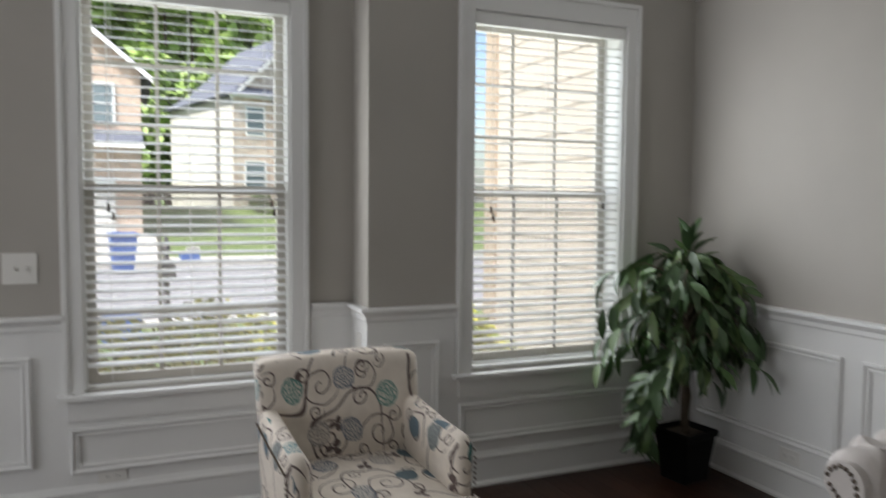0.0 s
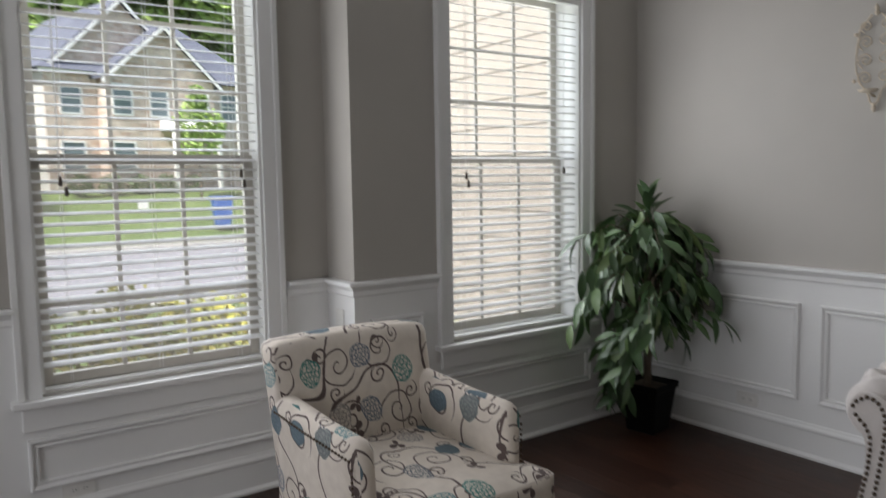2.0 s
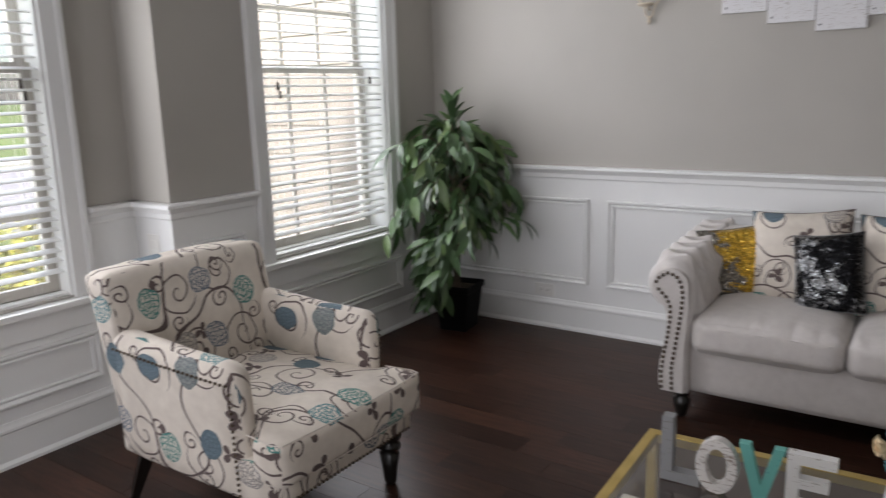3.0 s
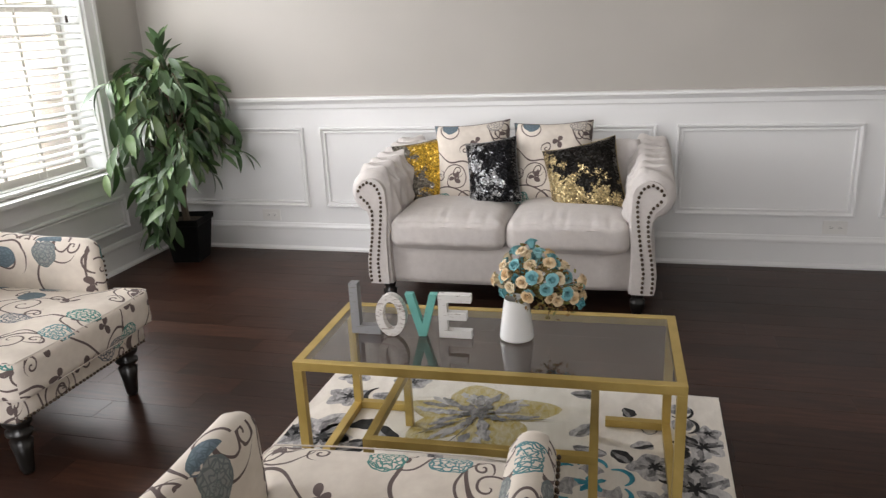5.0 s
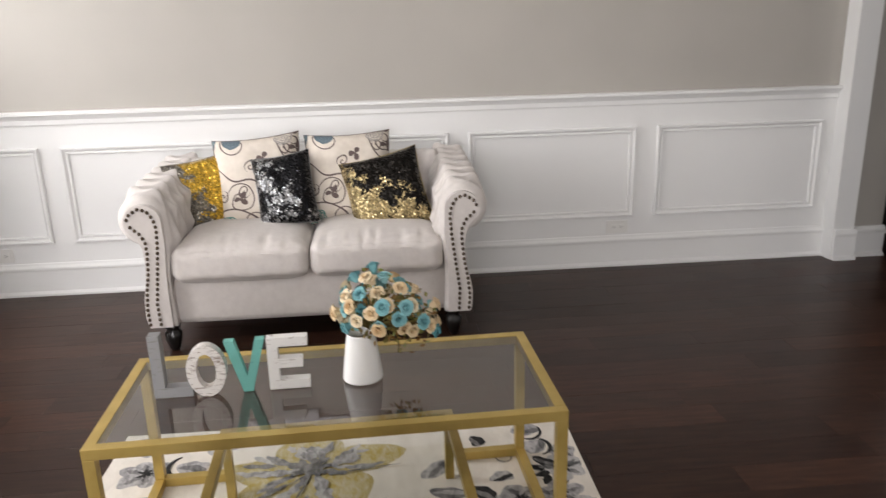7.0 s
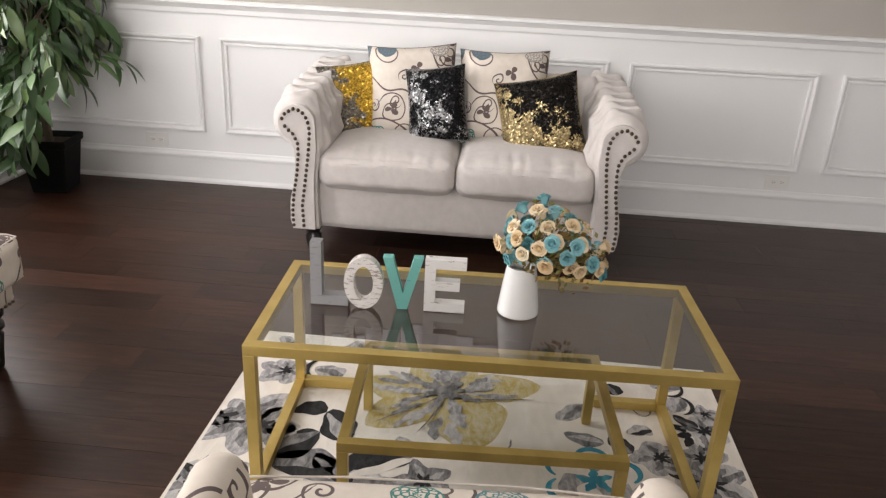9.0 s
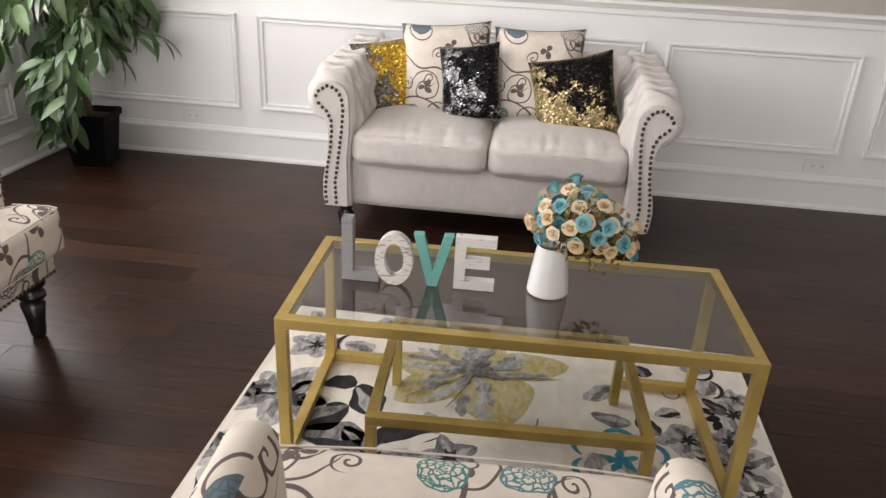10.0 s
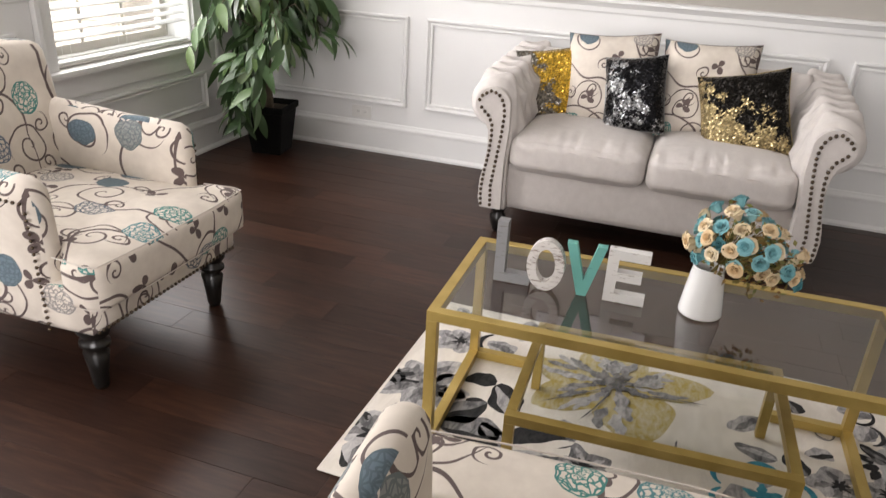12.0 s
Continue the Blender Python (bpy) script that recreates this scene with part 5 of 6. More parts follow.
armchair(pose(0.522, 1.505, 0, 0, 0, 93), "cream floral scroll armchair facing the coffee table")


# ---- coffee table and its nested companion ----
def glass_table(m, lx, ly, h, bar, label, back_rail, pane):
    root = thing("coffee_table", label, "table", "nested coffee tables", m=m)
    hx, hy = lx / 2, ly / 2
    b = bar
    fr = bmesh.new()
    box(fr, (-hx, -hy, h - b), (-hx + b, hy, h), 0.0015)
    box(fr, (hx - b, -hy, h - b), (hx, hy, h), 0.0015)
    box(fr, (-hx + b, -hy, h - b), (hx - b, -hy + b, h), 0.0015)
    box(fr, (-hx + b, hy - b, h - b), (hx - b, hy, h), 0.0015)
    part("top_frame", fr, GOLD, root)
    for sx in (-1, 1):
        for sy in (-1, 1):
            x, y = sx * (hx - b / 2), sy * (hy - b / 2)
            part("leg", box(bmesh.new(), (x - b / 2, y - b / 2, 0), (x + b / 2, y + b / 2, h - b - 0.0005), 0.0015), GOLD, root)
    for sy in (-1, 1) if back_rail else ():
        y = sy * (hy - b / 2)
        part("floor_rail", box(bmesh.new(), (-hx + b, y - b / 2, 0), (hx - b, y + b / 2, b), 0.0015), GOLD, root)
    if back_rail:
        for y0, y1 in ((-hy + b, -0.345), (0.345, hy - b)):
            part("floor_rail", box(bmesh.new(), (hx - b, y0, 0), (hx, y1, b), 0.0015), GOLD, root)
    part("glass_top", glass_sheet((-hx + b + 0.001, -hy + b + 0.001, h - 0.008), (hx - b - 0.001, hy - b - 0.001, h - 0.002), "z", pane), None, root, "clear glass top")
    return root


RUG_Z = 0.012
TAB_H = 0.408
TAB_M = pose(1.206, 1.44, RUG_Z, 0, 0, 1.6)
glass_table(TAB_M, 0.492, 1.115, TAB_H, 0.027, "brushed gold coffee table with a clear glass top", True, TABLE_GLASS)
glass_table(pose(1.122, 1.44, RUG_Z, 0, 0, 2.4), 0.468, 0.660, 0.218, 0.025, "smaller gold nesting table with a clear glass top", False, LOW_GLASS)
TOP_Z = RUG_Z + TAB_H


# ---- things on the table ----
def wood_paint(name, paint, under, wear):
    m = material(name, paint, 0.6)
    v = coords(m)
    st = m.node_tree.nodes.new("ShaderNodeVectorMath")
    st.operation = 'MULTIPLY'
    link(m, v, st.inputs[0])
    st.inputs[1].default_value = (60, 60, 400)
    g = noise_tex(m, st.outputs[0], 0.6, 6, 0.65)
    link(m, mix(m, math_node(m, 'GREATER_THAN', g, wear), paint, under), bsdf(m).inputs["Base Color"])
    bump(m, g, 0.3, 0.001)
    return m


L_GREY = wood_paint("grey_painted_wood", (0.24, 0.24, 0.245), (0.17, 0.16, 0.155), 0.60)
O_WASH = wood_paint("whitewashed_wood", (0.66, 0.63, 0.60), (0.27, 0.22, 0.19), 0.56)
V_TEAL = wood_paint("teal_painted_wood", (0.14, 0.44, 0.39), (0.05, 0.20, 0.22), 0.66)
E_WHITE = wood_paint("chalky_white_wood", (0.72, 0.71, 0.69), (0.38, 0.34, 0.31), 0.62)


def letter(name, shape, depth, mat, label, m):
    """A standing block letter; shape: a list of outlines (u, z) filled side by side."""
    root = thing(name, label, "letter", "block letters on the table", m=m)
    bm = bmesh.new()
    for outline in shape:
        prism(bm, outline, "y", -depth / 2, depth / 2)
    part("block", bm, mat, root)
    return root


def at_table(y, x=1.19, turn=0.0):
    return pose(x, y, TOP_Z, 0, 0, -90 + 1.6 + turn) @ Matrix.Scale(1.035, 4)


letter("letter_L", [[(0, 0), (0.027, 0), (0.027, 0.163), (0, 0.163)], [(0.027, 0), (0.092, 0), (0.092, 0.026), (0.027, 0.026)]], 0.030, L_GREY, "grey painted wooden block letter L", at_table(1.890))
letter("letter_V", [[(0.037, 0.0), (0.060, 0.0), (0.024, 0.135), (0.0, 0.135)], [(0.060, 0.0), (0.049, 0.041), (0.074, 0.135), (0.097, 0.135)]], 0.024, V_TEAL, "teal painted wooden block letter V", at_table(1.709, 1.193, 3))
letter("letter_E", [[(0, 0), (0.026, 0), (0.026, 0.137), (0, 0.137)]] + [[(0.026, z), (0.099 if z != 0.057 else 0.085, z), (0.099 if z != 0.057 else 0.085, z + 0.024), (0.026, z + 0.024)] for z in (0.0, 0.057, 0.113)], 0.026, E_WHITE, "chalky white wooden block letter E", at_table(1.604, 1.198))
O_ = thing("letter_O", "whitewashed wooden block letter O", "letter", "block letters on the table", m=at_table(1.804, 1.182))
bm = bmesh.new()
rings = []
for k in range(40):
    a = 2 * math.pi * k / 40
    rings.append([bm.verts.new((0.047 + r_ * math.cos(a) * 0.047, y_, 0.067 + math.sin(a) * (0.067 if r_ == 1 else 0.044))) for r_, y_ in ((1, -0.013), (1, 0.013), (0.50, 0.013), (0.50, -0.013))])
for k in range(40):
    p_, q_ = rings[k], rings[(k + 1) % 40]
    for i in range(4):
        bm.faces.new((p_[i], p_[(i + 1) % 4], q_[(i + 1) % 4], q_[i]))
bmesh.ops.recalc_face_normals(bm, faces=bm.faces[:])
part("block", bm, O_WASH, O_)

VX, VY = 1.222, 1.366
CERAMIC = painted("white_glazed_ceramic", (0.82, 0.82, 0.81), 0.2, 20, 0.02, 0.02)
vase = thing("vase", "white ribbed ceramic vase on the glass table", "vase", m=pose(VX, VY, TOP_Z))
prof = [(0.040, 0.0), (0.051, 0.002)]
for k in range(13):
    f = k / 13
    r0 = 0.053 - 0.015 * f ** 1.2
    prof += [(r0, 0.006 + 0.009 * k), (r0 - 0.0012, 0.0105 + 0.009 * k)]
prof += [(0.037, 0.125), (0.038, 0.130), (0.034, 0.130), (0.033, 0.10), (0.036, 0.02), (0.0, 0.015)]
part("body", lathe(bmesh.new(), prof, (0, 0), 32, False), CERAMIC, vase, smooth=True)


def petal_mat(name, lo, hi):
    m = material(name, lo, 0.7)
    g = m.node_tree.nodes.new("ShaderNodeObjectInfo")
    link(m, ramp(m, math_node(m, 'ADD', math_node(m, 'MULTIPLY', g.outputs["Random"], 0.6), math_node(m, 'MULTIPLY', noise_tex(m, coords(m), 60, 3), 0.4)), [(0.1, lo), (0.9, hi)]), bsdf(m).inputs["Base Color"])
    return m


ROSE_BLUE = petal_mat("teal_blue_silk", (0.06, 0.30, 0.35), (0.32, 0.60, 0.62))
ROSE_CREAM = petal_mat("peach_cream_silk", (0.74, 0.52, 0.28), (0.84, 0.74, 0.54))
SPRIG = leaf_mat("rust_and_olive_sprigs", (0.24, 0.11, 0.03), (0.20, 0.22, 0.06))


def rose_mesh(name, r, mat, rng):
    """A tight heart wrapped in spiralling petals that open and curl at the rim."""
    bm = bmesh.new()
    bmesh.ops.create_uvsphere(bm, u_segments=8, v_segments=6, radius=r * 0.42, matrix=Matrix.Translation((0, 0, r * 0.45)))
    for k in range(17):
        f = k / 16
        a = k * 2.4
        rad = r * (0.30 + 0.52 * f)
        h = r * (1.55 - 0.35 * f)
        w = 1.25 - 0.45 * f
        cols = []
        for i in range(5):
            u = (i / 4 - 0.5) * 2
            col = []
            for j in range(5):
                v = j / 4
                ang = a + u * w
                rr = rad * (0.45 + 0.65 * math.sin(v * 1.5)) + r * 0.26 * f * max(0, v - 0.55) * 2
                zz = h * (math.sin(v * 1.7)) * (1 - 0.16 * u * u) - r * 0.30 * f * max(0, v - 0.7) * 2
                col.append(bm.verts.new((rr * math.cos(ang), rr * math.sin(ang), zz + rng.uniform(-1, 1) * r * 0.03)))
            cols.append(col)
        for p_, q_ in zip(cols, cols[1:]):
            for j in range(4):
                bm.faces.new((p_[j], q_[j], q_[j + 1], p_[j + 1]))
    return mesh_of(name, bm, mat, True)


rng = random.Random(21)
bouquet = thing("flower_bouquet", "silk bouquet of teal and peach roses in the vase", "flowers", m=pose(VX, VY, TOP_Z + 0.015))
blues = [rose_mesh("rose", 0.0195, ROSE_BLUE, rng) for _ in range(2)]
creams = [rose_mesh("rose", 0.0185, ROSE_CREAM, rng) for _ in range(2)]
heads = []
stem_bm = bmesh.new()
tries = 0
while len(heads) < 64 and tries < 6000:
    tries += 1
    d = Vector((rng.gauss(0, 1), rng.gauss(0, 1), rng.gauss(0.25, 0.8))).normalized()
    if d.z < -0.35:
        continue
    c = Vector((0.0, -0.074, 0.178)) + Vector((d.x * 0.098, d.y * 0.128, d.z * 0.106)) * rng.uniform(0.66, 1.07)
    c.z -= 0.38 * max(0.0, -(c.y + 0.07))
    if c.z < 0.128 and math.hypot(c.x, c.y) < 0.05 or any((c - h).length < 0.0270 for h in heads):
        continue
    heads.append(c)
    ob = part("rose", rng.choice(blues if rng.random() < 0.50 else creams), None, bouquet)
    ob.matrix_local = Matrix.Translation(c - d * 0.012) @ d.to_track_quat("Z", "Y").to_matrix().to_4x4() @ pose(0, 0, 0, 0, 0, rng.uniform(0, 360))
    tube(stem_bm, [(rng.uniform(-0.015, 0.015), rng.uniform(-0.015, 0.015), 0.06), (0, -0.02, 0.125), tuple(c - d * 0.02)], 0.0013, 4)
part("stalk", stem_bm, SPRIG, bouquet)
me = leaf_cloud(rng, [(0.0, -0.05, 0.180, 0.090, 0.10, 0.10), (0.0, -0.12, 0.150, 0.085, 0.075, 0.09)], 420, 0.009)
me.materials.append(SPRIG)
part("filler_sprig", me, None, bouquet, "rust and olive filler sprigs")["kind"] = "stuff"

# ---- potted plant ----
POT = rough_mat("black_textured_pot", (0.004, 0.004, 0.004), (0.010, 0.010, 0.010), 90, 0.8)
bsdf(POT).inputs["Specular IOR Level"].default_value = 0.15
SOIL = rough_mat("dark_dry_moss", (0.03, 0.022, 0.015), (0.07, 0.05, 0.03), 120)
plant = thing("potted_plant", "artificial ficus with drooping leaves in a black pot", "plant", m=pose(3.04, 3.715, 0, 0, 0, 8) @ Matrix.Scale(1.06, 4))
bm = bmesh.new()
rings = []
for w, z in ((0.080, 0.0), (0.105, 0.225), (0.114, 0.226), (0.116, 0.262), (0.104, 0.262), (0.098, 0.235)):
    rings.append([bm.verts.new((sx * w, sy * w, z)) for sx, sy in ((-1, -1), (1, -1), (1, 1), (-1, 1))])
for p_, q_ in zip(rings, rings[1:]):
    for i in range(4):
        bm.faces.new((p_[i], p_[(i + 1) % 4], q_[(i + 1) % 4], q_[i]))
bm.faces.new(list(reversed(rings[0])))
bmesh.ops.bevel(bm, geom=bm.edges[:], offset=0.004, segments=1, affect='EDGES')
part("pot", bm, POT, plant, "black square tapered pot")
part("soil", box(bmesh.new(), (-0.097, -0.097, 0.19), (0.097, 0.097, 0.236), 0.01), SOIL, plant)


def ficus_leaf_mat():
    m = material("ficus_leaf", (0.05, 0.11, 0.03), 0.42)
    g = m.node_tree.nodes.new("ShaderNodeObjectInfo")
    v = coords(m)
    isl = m.node_tree.nodes.new("ShaderNodeNewGeometry")
    rnd = math_node(m, 'FRACT', math_node(m, 'ADD', g.outputs["Random"], isl.outputs["Random Per Island"]))
    col = ramp(m, rnd, [(0.0, (0.015, 0.042, 0.015)), (0.5, (0.032, 0.080, 0.026)), (0.85, (0.068, 0.135, 0.040)), (1.0, (0.14, 0.20, 0.07))])
    link(m, mix(m, math_node(m, 'MULTIPLY', noise_tex(m, v, 30, 3), 0.35), col, (0.10, 0.15, 0.06)), bsdf(m).inputs["Base Color"])
    bump(m, noise_tex(m, v, 90, 2), 0.2, 0.001)
    return m


FICUS = ficus_leaf_mat()


def leaf_mesh(length, width, droop):
    bm = bmesh.new()
    rows = []
    for k in range(8):
        f = k / 7
        w = width * math.sin(math.pi * min(1, f * 0.96 + 0.02)) ** 0.8 * (1 - 0.35 * f)
        y = length * (f - 0.12 * f * f)
        z = -droop * f * f
        rows.append([bm.verts.new((-w, y, z + w * 0.28)), bm.verts.new((0, y, z)), bm.verts.new((w, y, z + w * 0.28))])
    for a, b in zip(rows, rows[1:]):
        for i in range(2):
            bm.faces.new((a[i], a[i + 1], b[i + 1], b[i]))
    return mesh_of("leaf", bm, FICUS, True)


leaves = [leaf_mesh(0.14, 0.024, 0.035), leaf_mesh(0.165, 0.026, 0.055), leaf_mesh(0.12, 0.022, 0.02)]
rng = random.Random(5)
bm = bmesh.new()
tube(bm, [(0.0, 0.0, 0.2), (-0.005, 0.005, 0.40), (-0.015, 0.0, 0.58), (-0.01, 0.0, 0.80), (0.0, 0.01, 1.05), (-0.005, 0.0, 1.24)], [0.022, 0.019, 0.016, 0.012, 0.008, 0.003], 8)
tube(bm, [(0.01, 0.01, 0.22), (0.012, -0.006, 0.42), (-0.012, 0.006, 0.62)], [0.014, 0.012, 0.01], 7)
part("trunk", bm, BARK, plant)
branch_bm = bmesh.new()
count = 0
twigs = []
for k in range(52):
    f = k / 51
    z0 = 0.57 + 0.45 * f
    a = k * 2.4 + rng.uniform(-0.4, 0.4)
    reach = (0.10 + 0.36 * math.sqrt(1 - f * f)) * rng.uniform(0.6, 1.08)
    dx, dy = math.cos(a), math.sin(a)
    reach *= 1.0 - 0.30 * (0.72 * dx - 0.69 * dy) + 0.15 * max(0, -dx)
    if dx > 0:
        reach = min(reach, 0.20 / max(dx, 0.01))
    if dy > 0:
        reach = min(reach, 0.22 / max(dy, 0.01))
    p0, p1 = Vector((-0.01, 0, z0)), Vector((dx * reach * 0.55, dy * reach * 0.55, z0 + 0.15))
    p2 = Vector((dx * reach, dy * reach, z0 + 0.10 - 0.09 * (1 - f)))
    tube(branch_bm, [p0, p0.lerp(p1, 0.5) + Vector((0, 0, 0.03)), p1, p1.lerp(p2, 0.6), p2], [0.005, 0.004, 0.003, 0.002, 0.001], 5)
    twigs.append((p0, p1, p2, f))
part("branchwork", branch_bm, BARK, plant)
# a low limb that hangs beside the pot
low = bmesh.new()
tube(low, [(-0.01, 0, 0.50), (-0.14, 0.02, 0.52), (-0.22, 0.05, 0.42), (-0.25, 0.06, 0.26)], [0.005, 0.004, 0.003, 0.001], 5)
part("low_branch", low, BARK, plant)
twigs += [(Vector((-0.10, 0.02, 0.52)), Vector((-0.20, 0.04, 0.46)), Vector((-0.24, 0.06, 0.24)), 0.0)] * 3
for k in range(9):
    a = Vector((-0.10 - 0.02 * k, 0.10 - 0.03 * k, 0.54 + 0.015 * k))
    twigs.append((a, a + Vector((-0.07, 0.02, -0.06)), a + Vector((-0.06 - 0.006 * k, 0.03, -0.20 - 0.05 * (k % 4))), 0.0))
for k in range(7):
    q = k * 0.9
    a = Vector((0.05 * math.cos(q), 0.05 * math.sin(q), 0.66))
    twigs.append((a, a + Vector((0.06 * math.cos(q), 0.06 * math.sin(q), 0.0)), a + Vector((0.10 * math.cos(q), 0.10 * math.sin(q), -0.12)), 0.0))
wanted = []


def put_leaf(p, out, sag):
    d = Vector((out.x, out.y, -sag)).normalized()
    m = Matrix.Translation(p) @ d.to_track_quat("Y", "Z").to_matrix().to_4x4() @ pose(0, 0, 0, 0, rng.uniform(-60, 60), 0)
    tip = m @ Vector((0, 0.14, 0))
    if tip.x > 0.25 or tip.y > 0.265 or tip.z < 0.05 or (tip.z < 0.60 and tip.xy.length < 0.15):
        return
    wanted.append(m @ Matrix.Scale(rng.uniform(0.8, 1.2), 4))


for p0, p1, p2, f in twigs:
    for k in range(12):
        t = 0.25 + 0.75 * k / 11
        p = p0.lerp(p1, t * 2) if t < 0.5 else p1.lerp(p2, (t - 0.5) * 2)
        a = rng.uniform(0, 6.28)
        side = p2.xy.normalized() * 0.6 if p2.xy.length > 0.01 else Vector((0, 0))
        out = Vector((side.x + math.cos(a) * 0.5, side.y + math.sin(a) * 0.5, 0))
        put_leaf(p + Vector((rng.uniform(-0.02, 0.02), rng.uniform(-0.02, 0.02), 0)), out, rng.uniform(0.1, 2.1) * (1.0 - 0.35 * f))
for k in range(24):
    a = k * 2.4
    put_leaf(Vector((-0.005, 0, 0.96 + 0.012 * k)), Vector((math.cos(a), math.sin(a), 0)), 0.1 - 0.12 * k)
for k in range(22):
    a = k * 2.4
    q = 0.03 + 0.10 * rng.random()
    put_leaf(Vector((q * math.cos(a) - 0.02, q * math.sin(a), 1.00 + 0.008 * k)), Vector((math.cos(a), math.sin(a), 0)), rng.uniform(-0.9, 0.9))
rng.shuffle(wanted)
for m_ in wanted[:295]:
    ob = part("leaf", rng.choice(leaves), None, plant)
    ob.matrix_local = m_
verts, faces = [], []
for m_ in wanted[295:]:
    src = rng.choice(leaves)
    n0 = len(verts)
    verts += [tuple(m_ @ v.co) for v in src.vertices]
    faces += [tuple(n0 + i for i in q.vertices) for q in src.polygons]
rest = bpy.data.meshes.new("crown_rest")
rest.from_pydata(verts, [], faces)
rest.materials.append(FICUS)
rest.shade_smooth()
part("crown_rest", rest, None, plant)["kind"] = "stuff"

# ---- wall pieces ----
IVORY = rough_mat("distressed_ivory_iron", (0.50, 0.42, 0.31), (0.62, 0.55, 0.44), 70, 0.6)


def spiral(c, r, turns, start, hand, n=22):
    return [(c[0] + hand * r * (1 - 0.8 * k / n) * math.cos(start + turns * 2 * math.pi * k / n), c[1] + r * (1 - 0.8 * k / n) * math.sin(start + turns * 2 * math.pi * k / n)) for k in range(n + 1)]


def sconce(y, z, label):
    root = thing("candle_sconce", label, "sconce", "sconces beside the sign", m=pose(SOFA_X - 0.012, y, z, 0, 0, -90))
    for hand in (-1, 1):
        bm = bmesh.new()
        for cz, r in ((0.085, 0.035), (0.165, 0.036), (0.245, 0.036), (0.315, 0.028)):
            tube(bm, [(u, -0.004, w) for u, w in spiral((hand * 0.042, cz), r, 1.5, -1.2, hand)], 0.0034, 5)
        tube(bm, [(hand * 0.006, -0.004, -0.04), (hand * 0.018, -0.004, -0.022), (hand * 0.030, -0.004, 0.02), (hand * 0.062, -0.004, 0.06), (hand * 0.082, -0.004, 0.12), (hand * 0.083, -0.004, 0.20), (hand * 0.072, -0.004, 0.30), (hand * 0.02, -0.004, 0.365)], 0.0045, 5)
        for u, w in ((0.09, 0.075), (0.088, 0.285)):
            bmesh.ops.create_uvsphere(bm, u_segments=8, v_segments=5, radius=0.009, matrix=Matrix.Translation((hand * u, -0.004, w)))
        part("scrollwork", bm, IVORY, root)
    part("finial", lathe(bmesh.new(), [(0.002, 0.355), (0.012, 0.368), (0.006, 0.380), (0.010, 0.392), (0.0015, 0.41)], (0, -0.004), 10), IVORY, root, smooth=True)
    part("drop", lathe(bmesh.new(), [(0.002, -0.072), (0.012, -0.055), (0.005, -0.042), (0.010, -0.030)], (0, -0.004), 10), IVORY, root, smooth=True)
    bm = bmesh.new()
    lathe(bm, [(0.010, 0.012), (0.034, 0.016), (0.044, 0.026), (0.042, 0.028), (0.031, 0.020), (0.0, 0.019)], (0, -0.062), 18, False)
    tube(bm, [(0, 0.0, 0.0), (0, -0.03, 0.006), (0, -0.062, 0.014)], 0.005, 6)
    part("candle_plate", bm, IVORY, root, smooth=True)
    return root


sconce(2.69, 1.765, "ivory scrolled iron candle sconce on the wall")
sconce(0.915, 1.765, "ivory scrolled iron candle sconce past the sign")
PALLET = wood_paint("whitewashed_pallet_board", (0.66, 0.65, 0.66), (0.42, 0.38, 0.36), 0.60)
CHAR = wood_paint("charcoal_letter_paint", (0.10, 0.10, 0.105), (0.2, 0.19, 0.18), 0.66)
TEALW = leaf_mat("teal_wreath_leaves", (0.03, 0.20, 0.22), (0.14, 0.42, 0.42))
sign = thing("wall_sign", "whitewashed pallet-board sign that reads HOME", "sign", m=pose(SOFA_X - 0.002, 1.808, 1.612, 0, 0, -90))
for u0, u1, z0, z1 in ((-0.526, -0.322, 0.104, 0.50), (-0.318, -0.116, 0.046, 0.55), (-0.112, 0.092, 0.0, 0.60), (0.096, 0.310, 0.053, 0.555), (0.314, 0.524, 0.100, 0.505)):
    board = part("board", box(bmesh.new(), (u0, -0.022, z0), (u1, 0.0, z1), 0.002), PALLET, sign)
    for u, z in ((u0 + 0.02, z0 + 0.025), (u0 + 0.02, z1 - 0.025)):
        part("nail", lathe(bmesh.new(), [(0.0, 0.0), (0.005, 0.0), (0.004, 0.002), (0.0, 0.0025)], (0, 0), 8), CHAR, board).matrix_local = pose(u, -0.022, z, 90, 0, 0)
for ch, u in (("H", -0.36), ("M", 0.14), ("E", 0.385)):
    cu = bpy.data.curves.new("letter", 'FONT')
    cu.body, cu.size, cu.extrude, cu.align_x = ch, 0.30, 0.006, 'CENTER'
    tmp = bpy.data.objects.new("letter", cu)
    me = bpy.data.meshes.new_from_object(tmp)
    bpy.data.objects.remove(tmp)
    me.materials.append(CHAR)
    ob = part("letter", me, None, sign)
    ob.matrix_local = pose(u, -0.0295, 0.195, 90, 0, 0)
me = leaf_cloud(rng, [(-0.115 + 0.085 * math.cos(k * 0.2618), -0.045, 0.297 + 0.10 * math.sin(k * 0.2618), 0.02, 0.015, 0.02) for k in range(24)], 900, 0.012)
me.materials.append(TEALW)
part("wreath", me, None, sign, "teal leaf wreath in place of the letter O")


def plate(name, m, w, h, label, slots, category):
    root = thing(name, label, category, m=m)
    part("cover_plate", box(bmesh.new(), (-w / 2, -0.006, -h / 2), (w / 2, 0, h / 2), 0.002), PLASTIC, root)
    for u0, z0, u1, z1, mat, out in slots:
        part("insert", box(bmesh.new(), (u0, -0.006 - out, z0), (u1, -0.004, z1), 0.0008), mat, root)
    return root


